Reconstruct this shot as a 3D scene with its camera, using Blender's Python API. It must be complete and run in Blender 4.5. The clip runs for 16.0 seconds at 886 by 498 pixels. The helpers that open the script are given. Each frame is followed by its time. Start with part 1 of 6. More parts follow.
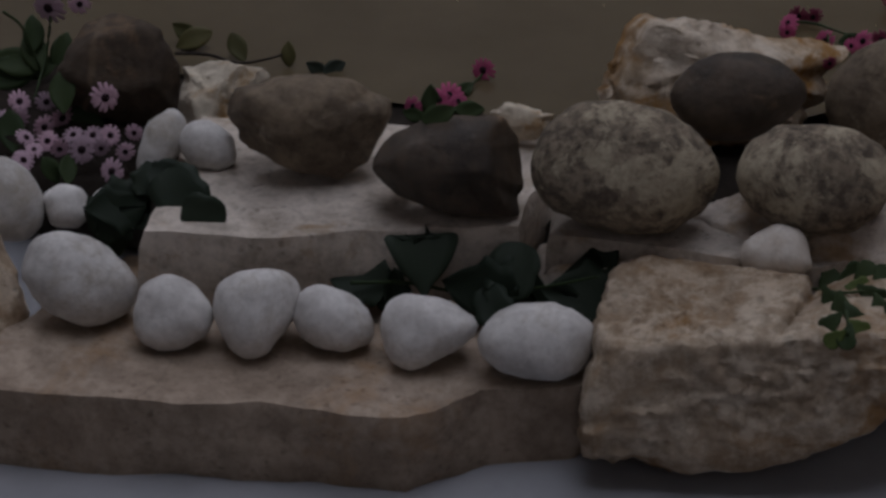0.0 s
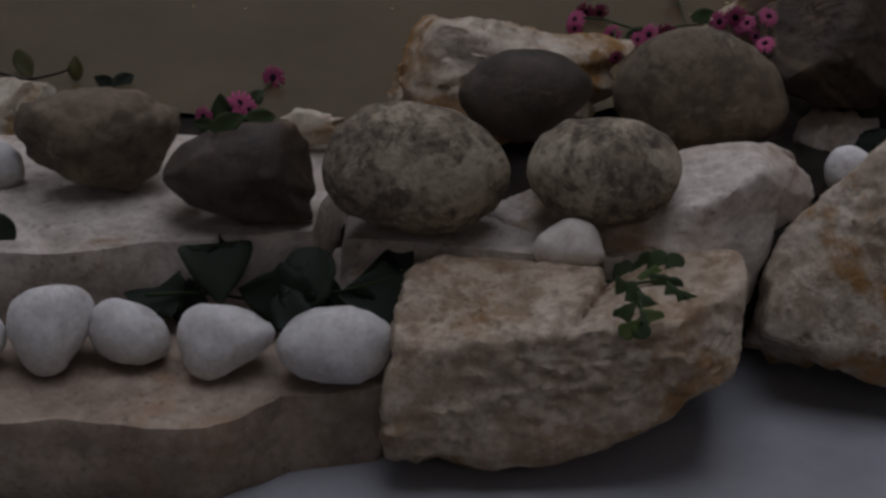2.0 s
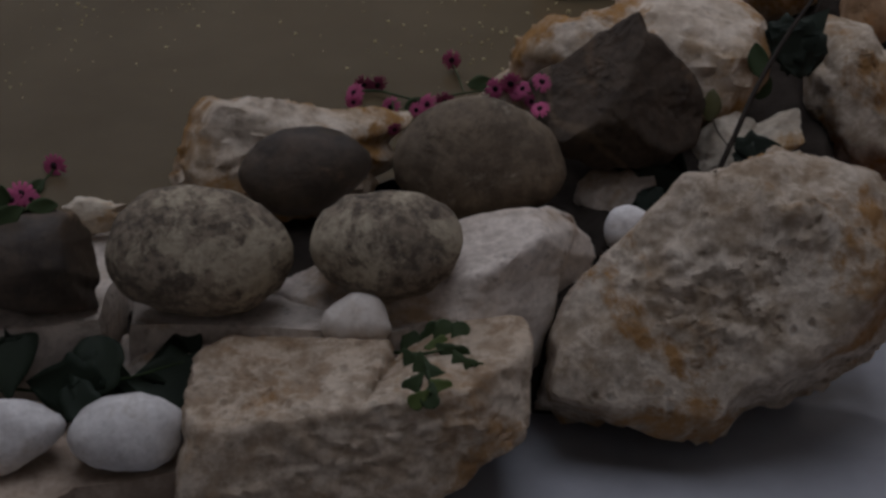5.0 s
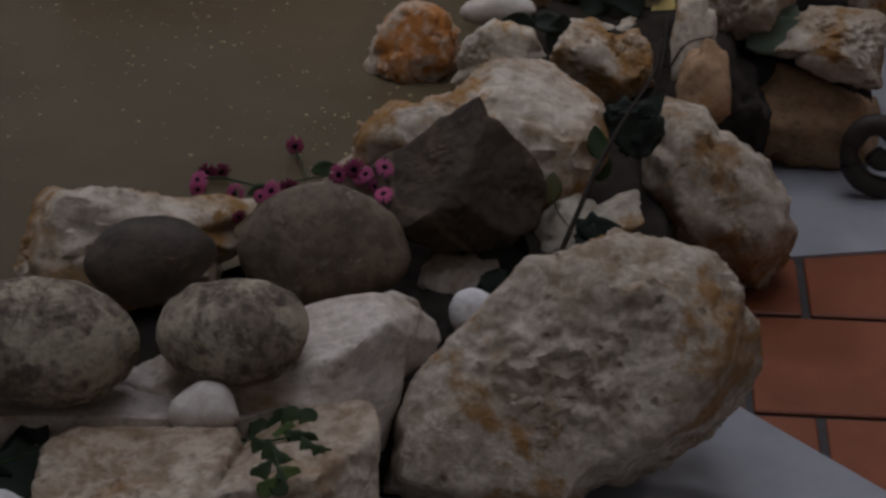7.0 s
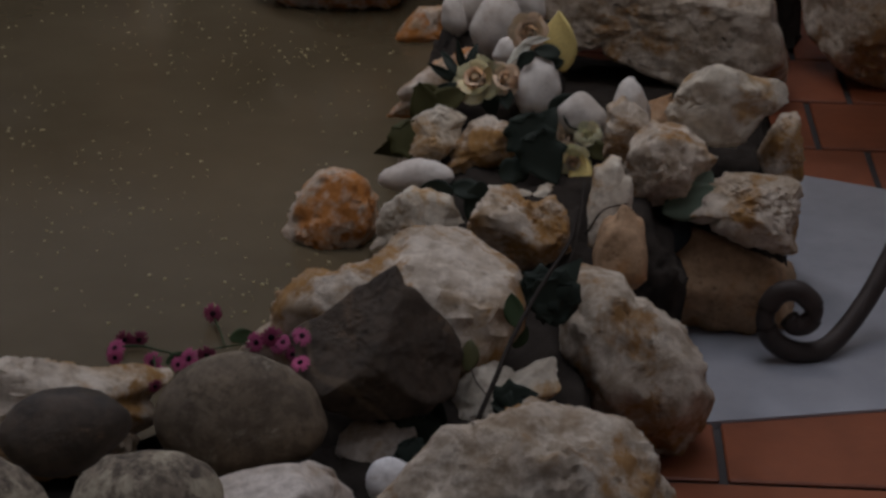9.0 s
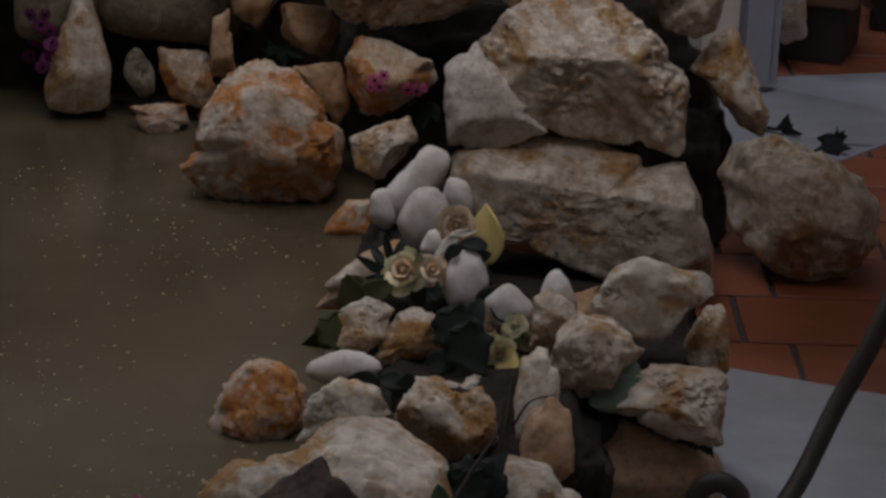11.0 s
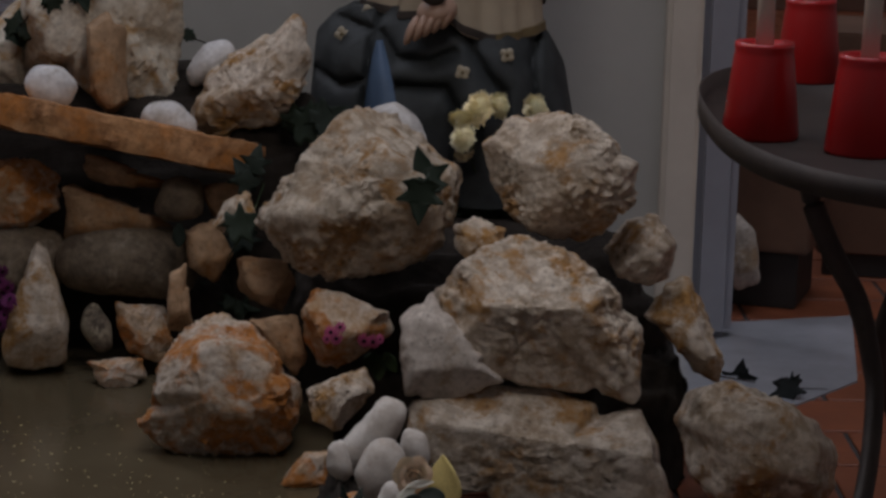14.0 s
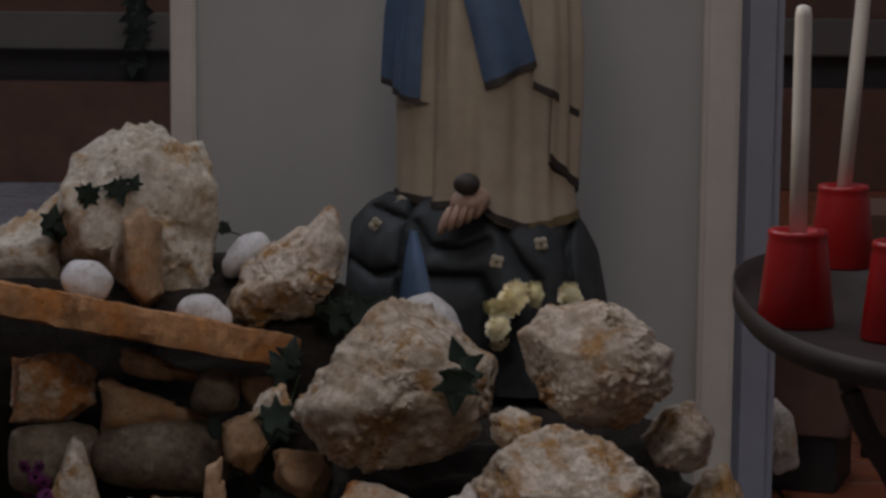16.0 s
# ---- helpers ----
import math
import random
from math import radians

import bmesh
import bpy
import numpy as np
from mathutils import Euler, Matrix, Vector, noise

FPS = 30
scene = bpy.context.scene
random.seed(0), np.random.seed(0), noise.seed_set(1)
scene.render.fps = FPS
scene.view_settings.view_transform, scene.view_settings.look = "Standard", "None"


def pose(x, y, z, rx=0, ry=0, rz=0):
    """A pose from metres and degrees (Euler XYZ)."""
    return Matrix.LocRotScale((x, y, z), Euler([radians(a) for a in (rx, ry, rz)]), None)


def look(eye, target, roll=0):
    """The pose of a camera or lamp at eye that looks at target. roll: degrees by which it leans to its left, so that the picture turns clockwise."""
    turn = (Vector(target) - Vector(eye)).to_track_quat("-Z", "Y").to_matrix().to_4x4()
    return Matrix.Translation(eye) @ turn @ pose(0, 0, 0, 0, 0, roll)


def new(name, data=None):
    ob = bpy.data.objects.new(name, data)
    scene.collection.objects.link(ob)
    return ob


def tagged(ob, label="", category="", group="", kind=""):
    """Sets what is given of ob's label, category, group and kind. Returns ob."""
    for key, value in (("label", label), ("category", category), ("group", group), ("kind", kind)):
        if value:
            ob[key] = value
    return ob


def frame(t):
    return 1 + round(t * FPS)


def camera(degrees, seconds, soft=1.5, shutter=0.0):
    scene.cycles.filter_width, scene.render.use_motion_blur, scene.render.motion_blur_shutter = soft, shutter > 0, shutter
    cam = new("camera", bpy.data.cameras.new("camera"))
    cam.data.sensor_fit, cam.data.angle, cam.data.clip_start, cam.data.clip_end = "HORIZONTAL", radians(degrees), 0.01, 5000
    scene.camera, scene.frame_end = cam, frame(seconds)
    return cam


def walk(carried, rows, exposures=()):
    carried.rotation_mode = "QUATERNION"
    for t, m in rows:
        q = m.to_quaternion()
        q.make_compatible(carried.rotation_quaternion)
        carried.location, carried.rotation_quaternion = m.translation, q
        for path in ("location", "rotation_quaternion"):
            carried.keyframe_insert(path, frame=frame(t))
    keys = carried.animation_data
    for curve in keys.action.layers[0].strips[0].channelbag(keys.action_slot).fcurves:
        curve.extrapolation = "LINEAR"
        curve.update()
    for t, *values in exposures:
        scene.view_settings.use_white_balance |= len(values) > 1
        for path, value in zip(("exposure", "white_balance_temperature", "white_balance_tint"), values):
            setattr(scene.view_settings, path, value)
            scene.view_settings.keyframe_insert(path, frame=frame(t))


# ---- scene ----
# A rock grotto with a small pond inside a church: the camera stands still and sweeps over it.

# ---- camera ----
cam = camera(21.15, 16.0, soft=3.0)
ROWS = [
    (0.0, (-0.0423, 0.0118, 1.2727), (-0.8041, 2.3015, -0.1475), 0.25),
    (0.5, (-0.0390, 0.0161, 1.2653), (-0.7433, 2.3275, -0.1493), 0.41),
    (1.0, (-0.0361, 0.0161, 1.2668), (-0.6952, 2.3403, -0.1487), 0.26),
    (1.5, (-0.0327, 0.0150, 1.2656), (-0.6321, 2.3572, -0.1467), 0.48),
    (2.0, (-0.0240, 0.0162, 1.2651), (-0.5780, 2.3724, -0.1425), 0.38),
    (2.5, (-0.0169, 0.0155, 1.2696), (-0.5238, 2.3835, -0.1360), 0.44),
    (3.0, (-0.0183, 0.0126, 1.2710), (-0.4927, 2.3922, -0.1263), 0.18),
    (3.5, (-0.0124, 0.0145, 1.2731), (-0.4653, 2.4093, -0.1052), -0.35),
    (4.0, (-0.0081, 0.0192, 1.2743), (-0.4273, 2.4317, -0.0836), -0.39),
    (6.5, (0.0040, -0.0010, 1.2988), (-0.2013, 2.4682, -0.0055), 0.51),
    (7.0, (0.0000, 0.0000, 1.3000), (-0.1622, 2.4939, 0.0375), 0.83),
    (7.5, (0.0029, 0.0014, 1.3068), (-0.1416, 2.5126, 0.0769), 0.96),
    (8.0, (0.0043, -0.0034, 1.3103), (-0.1248, 2.5328, 0.1309), 1.15),
    (8.5, (0.0091, -0.0009, 1.3164), (-0.1051, 2.5515, 0.1709), 1.22),
    (9.0, (0.0120, 0.0014, 1.3166), (-0.0733, 2.5765, 0.2204), 1.40),
    (9.5, (0.0080, 0.0057, 1.3196), (-0.0505, 2.6024, 0.2737), 1.79),
    (12.0, (0.0238, -0.0149, 1.3109), (0.0315, 2.6771, 0.5409), 1.73),
    (12.5, (0.0259, -0.0141, 1.3120), (0.0408, 2.6906, 0.5879), 1.48),
    (13.0, (0.0246, -0.0095, 1.3128), (0.0527, 2.7058, 0.6301), 1.51),
    (13.5, (0.0243, -0.0126, 1.3179), (0.0525, 2.7114, 0.6708), 1.41),
    (14.0, (0.0230, -0.0229, 1.3237), (0.0489, 2.7129, 0.7283), 1.42),
    (14.5, (0.0197, -0.0290, 1.3300), (0.0390, 2.7164, 0.7802), 1.23),
    (15.0, (0.0184, -0.0337, 1.3319), (0.0287, 2.7234, 0.8438), 1.03),
    (15.5, (0.0229, -0.0246, 1.3331), (0.0172, 2.7405, 0.8921), 0.86),
    (16.0, (0.0237, -0.0204, 1.3373), (0.0039, 2.7530, 0.9527), 0.52),
]
walk(cam, [(t, look(eye, target, roll)) for t, eye, target, roll in ROWS], exposures=[(0.0, 0.0, 6040, 17), (13.0, 0.0, 6040, 17), (15.5, -0.15, 6040, 17), (16.0, -0.15, 6040, 17)])

# ---- world and lamps ----
world = bpy.data.worlds.new("church_dusk")
world.use_nodes = True
scene.world = world
bg = world.node_tree.nodes["Background"]
sky = world.node_tree.nodes.new("ShaderNodeTexSky")
sky.sky_type, sky.sun_disc, sky.sun_elevation, sky.sun_rotation = "NISHITA", False, radians(25), radians(120)
world.node_tree.links.new(sky.outputs[0], bg.inputs[0])
bg.inputs[1].default_value = 0.06


def area_lamp(name, m, sx, sy, watts, colour):
    data = bpy.data.lights.new(name, "AREA")
    data.shape, data.size, data.size_y, data.energy, data.color = "RECTANGLE", sx, sy, watts, colour
    ob = new(name, data)
    ob.matrix_world = m
    return ob


# unseen fill lamp, placed to brighten the dry wall and niche
area_lamp("grotto_fill_light", look((-0.05, 3.25, 1.61), (-0.10, 4.0, 0.3)), 0.34, 0.22, 2.7, (1.0, 0.90, 0.77))
# broad overhead fill added under the closed ceiling, with no skylight built
area_lamp("overhead_fill_light", look((0.0, 2.5, 9.4), (0.0, 2.51, 0.0)), 5.6, 6.4, 240.0, (0.93, 0.95, 1.0))
area_lamp("window_light", look((-5.98, 9.7, 8.3), (-0.1, 2.6, 0.2)), 1.3, 2.0, 245.0, (0.95, 0.96, 1.0))

# ---- materials ----


def nodes_of(name):
    m = bpy.data.materials.new(name)
    m.use_nodes = True
    t = m.node_tree
    return m, t, t.nodes["Principled BSDF"]


def add(t, kind, **inputs):
    n = t.nodes.new(kind)
    for key, value in inputs.items():
        key = key.replace("_", " ")
        n.inputs[key].default_value = value
    return n


def ramp(t, source, stops):
    r = t.nodes.new("ShaderNodeValToRGB")
    e = r.color_ramp.elements
    while len(e) < len(stops):
        e.new(0.5)
    for el, (p, c) in zip(e, stops):
        el.position, el.color = p, (*c, 1) if len(c) == 3 else c
    t.links.new(source, r.inputs[0])
    return r.outputs[0]


def mix(t, fac, a, b, kind="MIX"):
    n = t.nodes.new("ShaderNodeMix")
    n.data_type, n.blend_type = "RGBA", kind
    for slot, value in ((0, fac), (6, a), (7, b)):
        if hasattr(value, "is_linked"):
            t.links.new(value, n.inputs[slot])
        elif slot == 0:
            n.inputs[0].default_value = value
        else:
            n.inputs[slot].default_value = (*value, 1)
    return n.outputs[2]


def noise_tex(t, vec, scale, detail=6.0, rough=0.6, distort=0.0):
    n = add(t, "ShaderNodeTexNoise", Scale=scale, Detail=detail, Roughness=rough, Distortion=distort)
    t.links.new(vec, n.inputs["Vector"])
    return n.outputs[0]


def coords(t, spread=9.0):
    """Object space moved by each object's own random number, so that no two stones carry the same marks."""
    tc = t.nodes.new("ShaderNodeTexCoord")
    oi = t.nodes.new("ShaderNodeObjectInfo")
    mul = t.nodes.new("ShaderNodeMath")
    mul.operation = "MULTIPLY"
    mul.inputs[1].default_value = spread
    t.links.new(oi.outputs["Random"], mul.inputs[0])
    va = t.nodes.new("ShaderNodeVectorMath")
    va.operation = "ADD"
    t.links.new(tc.outputs["Object"], va.inputs[0])
    t.links.new(mul.outputs[0], va.inputs[1])
    return va.outputs[0], oi.outputs["Random"]


def bump(t, bsdf, height, strength, dist):
    b = add(t, "ShaderNodeBump", Strength=strength, Distance=dist)
    t.links.new(height, b.inputs["Height"])
    t.links.new(b.outputs[0], bsdf.inputs["Normal"])


def stone_mat(name, light, mid, stain, stain_at=(0.52, 0.66), grain=70.0, patch=9.0, relief=0.006, rough=0.85, pits=0.5, vein=None, cracks=0.2, speck=0.6, mottle=0.45):
    """Stone with two tones, stains in patches, fine grain and pits; sizes per metre."""
    m, t, b = nodes_of(name)
    vec, rnd = coords(t)
    broad = noise_tex(t, vec, patch, 6, 0.62, 0.25)
    fine = noise_tex(t, vec, grain, 8, 0.7)
    tone = mix(t, ramp(t, broad, [(0.42, (0, 0, 0)), (0.55, (1, 1, 1))]), mid, light)
    blotch = ramp(t, noise_tex(t, vec, patch * 4.2, 9, 0.68, 0.1), [(0.41, (0, 0, 0)), (0.50, (0.45, 0.45, 0.45)), (0.56, (1, 1, 1))])
    tone = mix(t, mottle, tone, mix(t, blotch, [c * 0.72 for c in mid], [min(0.86, c * 1.1) for c in light]))
    stains = ramp(t, noise_tex(t, vec, patch * 0.8 + 3.1, 9, 0.70, 0.35), [(stain_at[0], (0, 0, 0)), (stain_at[1], (1, 1, 1))])
    col = mix(t, mix(t, 0.45, stains, ramp(t, noise_tex(t, vec, patch * 6.0, 6, 0.7), [(0.38, (0, 0, 0)), (0.52, (1, 1, 1))]), "MULTIPLY"), tone, stain)
    dots = ramp(t, fine, [(0.30, (0.55, 0.52, 0.48)), (0.52, (1, 1, 1)), (0.75, (1.18, 1.16, 1.12))])
    col = mix(t, speck, col, dots, "MULTIPLY")
    if vein:
        w = add(t, "ShaderNodeTexWave", Scale=vein[0], Distortion=9.0, Detail=3.0)
        t.links.new(vec, w.inputs["Vector"])
        col = mix(t, ramp(t, w.outputs[1], [(0.985, (0, 0, 0)), (0.999, (1, 1, 1))]), col, vein[1])
    if cracks:
        cw = t.nodes.new("ShaderNodeVectorMath")
        cw.operation = "MULTIPLY_ADD"
        cn = add(t, "ShaderNodeTexNoise", Scale=patch * 1.3, Detail=5.0)
        t.links.new(vec, cn.inputs["Vector"])
        t.links.new(cn.outputs["Color"], cw.inputs[0])
        cw.inputs[1].default_value = (1.1 / patch,) * 3
        t.links.new(vec, cw.inputs[2])
        cv = add(t, "ShaderNodeTexVoronoi", Scale=patch * 0.9)
        cv.feature = "DISTANCE_TO_EDGE"
        t.links.new(cw.outputs[0], cv.inputs["Vector"])
        line = ramp(t, cv.outputs["Distance"], [(0.004, (1, 1, 1)), (0.022, (0, 0, 0))])
        line = mix(t, 1.0, line, ramp(t, noise_tex(t, vec, patch * 0.7, 3, 0.5), [(0.50, (0, 0, 0)), (0.60, (1, 1, 1))]), "MULTIPLY")
        col = mix(t, mix(t, 1.0, line, (cracks,) * 3, "MULTIPLY"), col, [c * 0.32 for c in mid])
    bright = ramp(t, rnd, [(0.0, (0.86, 0.85, 0.83)), (1.0, (1.06, 1.05, 1.04))])
    col = mix(t, 1.0, col, bright, "MULTIPLY")
    t.links.new(col, b.inputs["Base Color"])
    b.inputs["Roughness"].default_value = rough
    b.inputs["Specular IOR Level"].default_value = 0.35
    warp = t.nodes.new("ShaderNodeVectorMath")
    warp.operation = "MULTIPLY_ADD"
    wn = add(t, "ShaderNodeTexNoise", Scale=grain * 0.5, Detail=3.0)
    t.links.new(vec, wn.inputs["Vector"])
    t.links.new(wn.outputs["Color"], warp.inputs[0])
    warp.inputs[1].default_value = (1.6 / grain,) * 3
    t.links.new(vec, warp.inputs[2])
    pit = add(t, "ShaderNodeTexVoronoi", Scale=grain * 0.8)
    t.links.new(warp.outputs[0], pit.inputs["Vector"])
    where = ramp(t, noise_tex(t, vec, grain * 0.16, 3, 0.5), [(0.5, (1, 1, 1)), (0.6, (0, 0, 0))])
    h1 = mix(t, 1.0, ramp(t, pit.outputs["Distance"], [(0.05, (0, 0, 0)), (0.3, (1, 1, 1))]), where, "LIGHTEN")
    # pits that the bump sinks are also darkened in the colour
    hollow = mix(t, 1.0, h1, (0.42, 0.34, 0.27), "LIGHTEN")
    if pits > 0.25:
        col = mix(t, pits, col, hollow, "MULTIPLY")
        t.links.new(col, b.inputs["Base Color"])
    h = mix(t, 1.0 - pits * 0.5, h1, ramp(t, noise_tex(t, vec, grain * 0.4, 11, 0.74, 0.1), [(0.2, (0, 0, 0)), (0.8, (1, 1, 1))]))
    bump(t, b, h, 0.9, relief)
    return m


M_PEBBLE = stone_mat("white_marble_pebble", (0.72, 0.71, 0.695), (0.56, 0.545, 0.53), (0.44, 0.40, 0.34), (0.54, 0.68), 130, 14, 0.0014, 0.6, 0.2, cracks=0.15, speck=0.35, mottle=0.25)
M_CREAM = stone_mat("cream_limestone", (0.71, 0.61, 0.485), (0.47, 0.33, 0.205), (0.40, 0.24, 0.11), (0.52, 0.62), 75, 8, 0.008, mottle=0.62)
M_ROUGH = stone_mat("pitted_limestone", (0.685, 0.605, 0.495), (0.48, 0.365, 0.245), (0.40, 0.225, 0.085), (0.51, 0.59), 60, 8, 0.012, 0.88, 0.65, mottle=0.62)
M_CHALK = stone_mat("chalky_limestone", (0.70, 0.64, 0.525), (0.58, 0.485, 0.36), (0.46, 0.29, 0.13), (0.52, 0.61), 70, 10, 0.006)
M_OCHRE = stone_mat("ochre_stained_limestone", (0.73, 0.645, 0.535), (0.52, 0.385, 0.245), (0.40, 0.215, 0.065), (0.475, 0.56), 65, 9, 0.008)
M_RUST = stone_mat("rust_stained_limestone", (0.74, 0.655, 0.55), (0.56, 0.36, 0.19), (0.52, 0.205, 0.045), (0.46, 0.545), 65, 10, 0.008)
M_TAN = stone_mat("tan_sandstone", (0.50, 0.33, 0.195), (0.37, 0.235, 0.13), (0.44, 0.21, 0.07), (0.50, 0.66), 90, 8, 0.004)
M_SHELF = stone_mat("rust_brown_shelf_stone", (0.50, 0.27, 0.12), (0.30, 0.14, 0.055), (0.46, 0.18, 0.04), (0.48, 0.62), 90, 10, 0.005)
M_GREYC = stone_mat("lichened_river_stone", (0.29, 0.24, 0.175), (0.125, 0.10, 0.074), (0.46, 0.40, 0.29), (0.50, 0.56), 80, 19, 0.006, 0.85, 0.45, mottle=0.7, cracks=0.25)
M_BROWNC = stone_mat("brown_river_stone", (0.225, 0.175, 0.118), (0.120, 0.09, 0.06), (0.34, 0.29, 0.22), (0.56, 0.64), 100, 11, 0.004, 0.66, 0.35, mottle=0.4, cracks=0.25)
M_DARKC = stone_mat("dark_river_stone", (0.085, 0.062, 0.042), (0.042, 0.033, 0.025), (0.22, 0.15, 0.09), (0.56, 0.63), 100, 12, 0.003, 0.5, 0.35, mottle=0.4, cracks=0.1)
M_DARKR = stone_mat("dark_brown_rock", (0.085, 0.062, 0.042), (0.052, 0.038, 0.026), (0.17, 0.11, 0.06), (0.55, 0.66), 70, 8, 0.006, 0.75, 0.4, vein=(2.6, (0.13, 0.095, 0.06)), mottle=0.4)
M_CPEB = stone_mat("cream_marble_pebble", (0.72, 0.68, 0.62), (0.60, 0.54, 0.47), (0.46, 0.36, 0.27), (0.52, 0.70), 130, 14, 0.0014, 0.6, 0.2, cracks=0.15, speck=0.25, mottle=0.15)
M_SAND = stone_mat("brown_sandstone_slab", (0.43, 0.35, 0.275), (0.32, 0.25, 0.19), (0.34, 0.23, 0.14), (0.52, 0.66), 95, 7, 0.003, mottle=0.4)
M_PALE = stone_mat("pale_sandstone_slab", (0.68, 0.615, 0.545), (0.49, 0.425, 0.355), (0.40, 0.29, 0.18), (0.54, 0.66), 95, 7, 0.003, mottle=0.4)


def plain_mat(name, colour, rough=0.6, metal=0.0, vary=0.25, scale=14.0, relief=0.0, spec=0.5):
    """One-colour surface with faint blotches and grain."""
    m, t, b = nodes_of(name)
    vec, rnd = coords(t)
    n = noise_tex(t, vec, scale, 7, 0.65)
    k = ramp(t, n, [(0.25, (1 - vary,) * 3), (0.75, (1 + vary,) * 3)])
    t.links.new(mix(t, 1.0, colour, k, "MULTIPLY"), b.inputs["Base Color"])
    b.inputs["Roughness"].default_value, b.inputs["Metallic"].default_value = rough, metal
    b.inputs["Specular IOR Level"].default_value = spec
    if relief:
        bump(t, b, noise_tex(t, vec, scale * 6, 8, 0.7), 0.6, relief)
    return m


# near-black puts the shade deep between the stones into the colour
M_CORE = plain_mat("earth_and_mortar_shade_black", (0.038, 0.031, 0.025), 0.95, 0, 0.5, 22, 0.02, 0.1)
M_TILE = plain_mat("terracotta_tile", (0.21, 0.062, 0.024), 0.5, 0, 0.3, 9, 0.0015)
M_GROUT = plain_mat("dark_grout", (0.05, 0.045, 0.042), 0.9, 0, 0.3, 40, 0.001)
M_MARBLE = plain_mat("pale_grey_marble", (0.31, 0.315, 0.335), 0.15, 0, 0.24, 4.0, 0.0002)
M_PLASTER = plain_mat("old_plaster", (0.47, 0.455, 0.43), 0.9, 0, 0.15, 2, 0.002)
M_WHITE = plain_mat("white_painted_panel", (0.51, 0.50, 0.455), 0.7, 0, 0.06, 4)
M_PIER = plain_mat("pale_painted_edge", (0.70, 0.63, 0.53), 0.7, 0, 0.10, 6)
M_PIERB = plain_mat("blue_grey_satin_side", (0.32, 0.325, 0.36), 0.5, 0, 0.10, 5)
M_WOOD = plain_mat("dark_brown_wood", (0.12, 0.058, 0.034), 0.5, 0, 0.3, 6, 0.001)
M_IRON = plain_mat("wrought_iron_brown", (0.042, 0.031, 0.025), 0.62, 0.3, 0.3, 30, 0.0006)
M_WOODD = plain_mat("dark_stained_wood", (0.13, 0.068, 0.041), 0.5, 0, 0.3, 6, 0.001)
M_BLACK = plain_mat("black_iron_and_shade", (0.034, 0.030, 0.028), 0.6, 0.2, 0.2, 20)
M_CUP = plain_mat("red_plastic", (0.35, 0.008, 0.008), 0.32, 0, 0.08, 10)
M_PANE = plain_mat("milky_window_glass", (0.62, 0.64, 0.66), 0.25, 0, 0.05, 8)
M_WAX = plain_mat("ivory_wax", (0.76, 0.70, 0.59), 0.45, 0, 0.05, 20)


def water_mat():
    m, t, b = nodes_of("murky_pond_water")
    tc = t.nodes.new("ShaderNodeTexCoord")
    n = noise_tex(t, tc.outputs["Object"], 2.2, 6, 0.6)
    t.links.new(ramp(t, n, [(0.3, (0.074, 0.057, 0.031)), (0.7, (0.122, 0.097, 0.058))]), b.inputs["Base Color"])
    b.inputs["Roughness"].default_value = 0.17
    b.inputs["IOR"].default_value = 1.33
    bump(t, b, noise_tex(t, tc.outputs["Object"], 14, 3, 0.5), 0.12, 0.004)
    return m


M_WATER = water_mat()

# ---- building helpers ----


def mesh_object(name, bm, material, smooth=True):
    me = bpy.data.meshes.new(name)
    bm.to_mesh(me)
    bm.free()
    me.materials.append(material)
    for p in me.polygons:
        p.use_smooth = smooth
    return new(name, me)


def thing(name, bm, material, label, category, group="", smooth=True, kind=""):
    return tagged(mesh_object(name, bm, material, smooth), label, category, group, kind)


def part(name, bm, material, parent, label="", smooth=True):
    ob = mesh_object(name, bm, material, smooth)
    ob.parent = parent
    return tagged(ob, label)


def holder(name, m, label, category, group=""):
    ob = new(name)
    ob.empty_display_size = 0.05
    ob.matrix_world = m
    return tagged(ob, label, category, group)


def box(x0, x1, y0, y1, z0, z1, bevel=0.0, segments=2):
    bm = bmesh.new()
    bmesh.ops.create_cube(bm, size=1.0, matrix=Matrix.Translation(((x0 + x1) / 2, (y0 + y1) / 2, (z0 + z1) / 2)) @ Matrix.Diagonal((x1 - x0, y1 - y0, z1 - z0, 1)))
    if bevel:
        bmesh.ops.bevel(bm, geom=bm.edges[:], offset=bevel, segments=segments, affect="EDGES")
    return bm


def lathe(profile, sides=32):
    """Turned body from (radius, height) pairs."""
    bm = bmesh.new()
    rings = []
    for r, z in profile:
        rings.append([bm.verts.new((r * math.cos(2 * math.pi * i / sides), r * math.sin(2 * math.pi * i / sides), z)) for i in range(sides)])
    for a, b in zip(rings, rings[1:]):
        for i in range(sides):
            j = (i + 1) % sides
            bm.faces.new((a[i], a[j], b[j], b[i]))
    bm.faces.new(rings[0][::-1])
    bm.faces.new(rings[-1])
    return bm


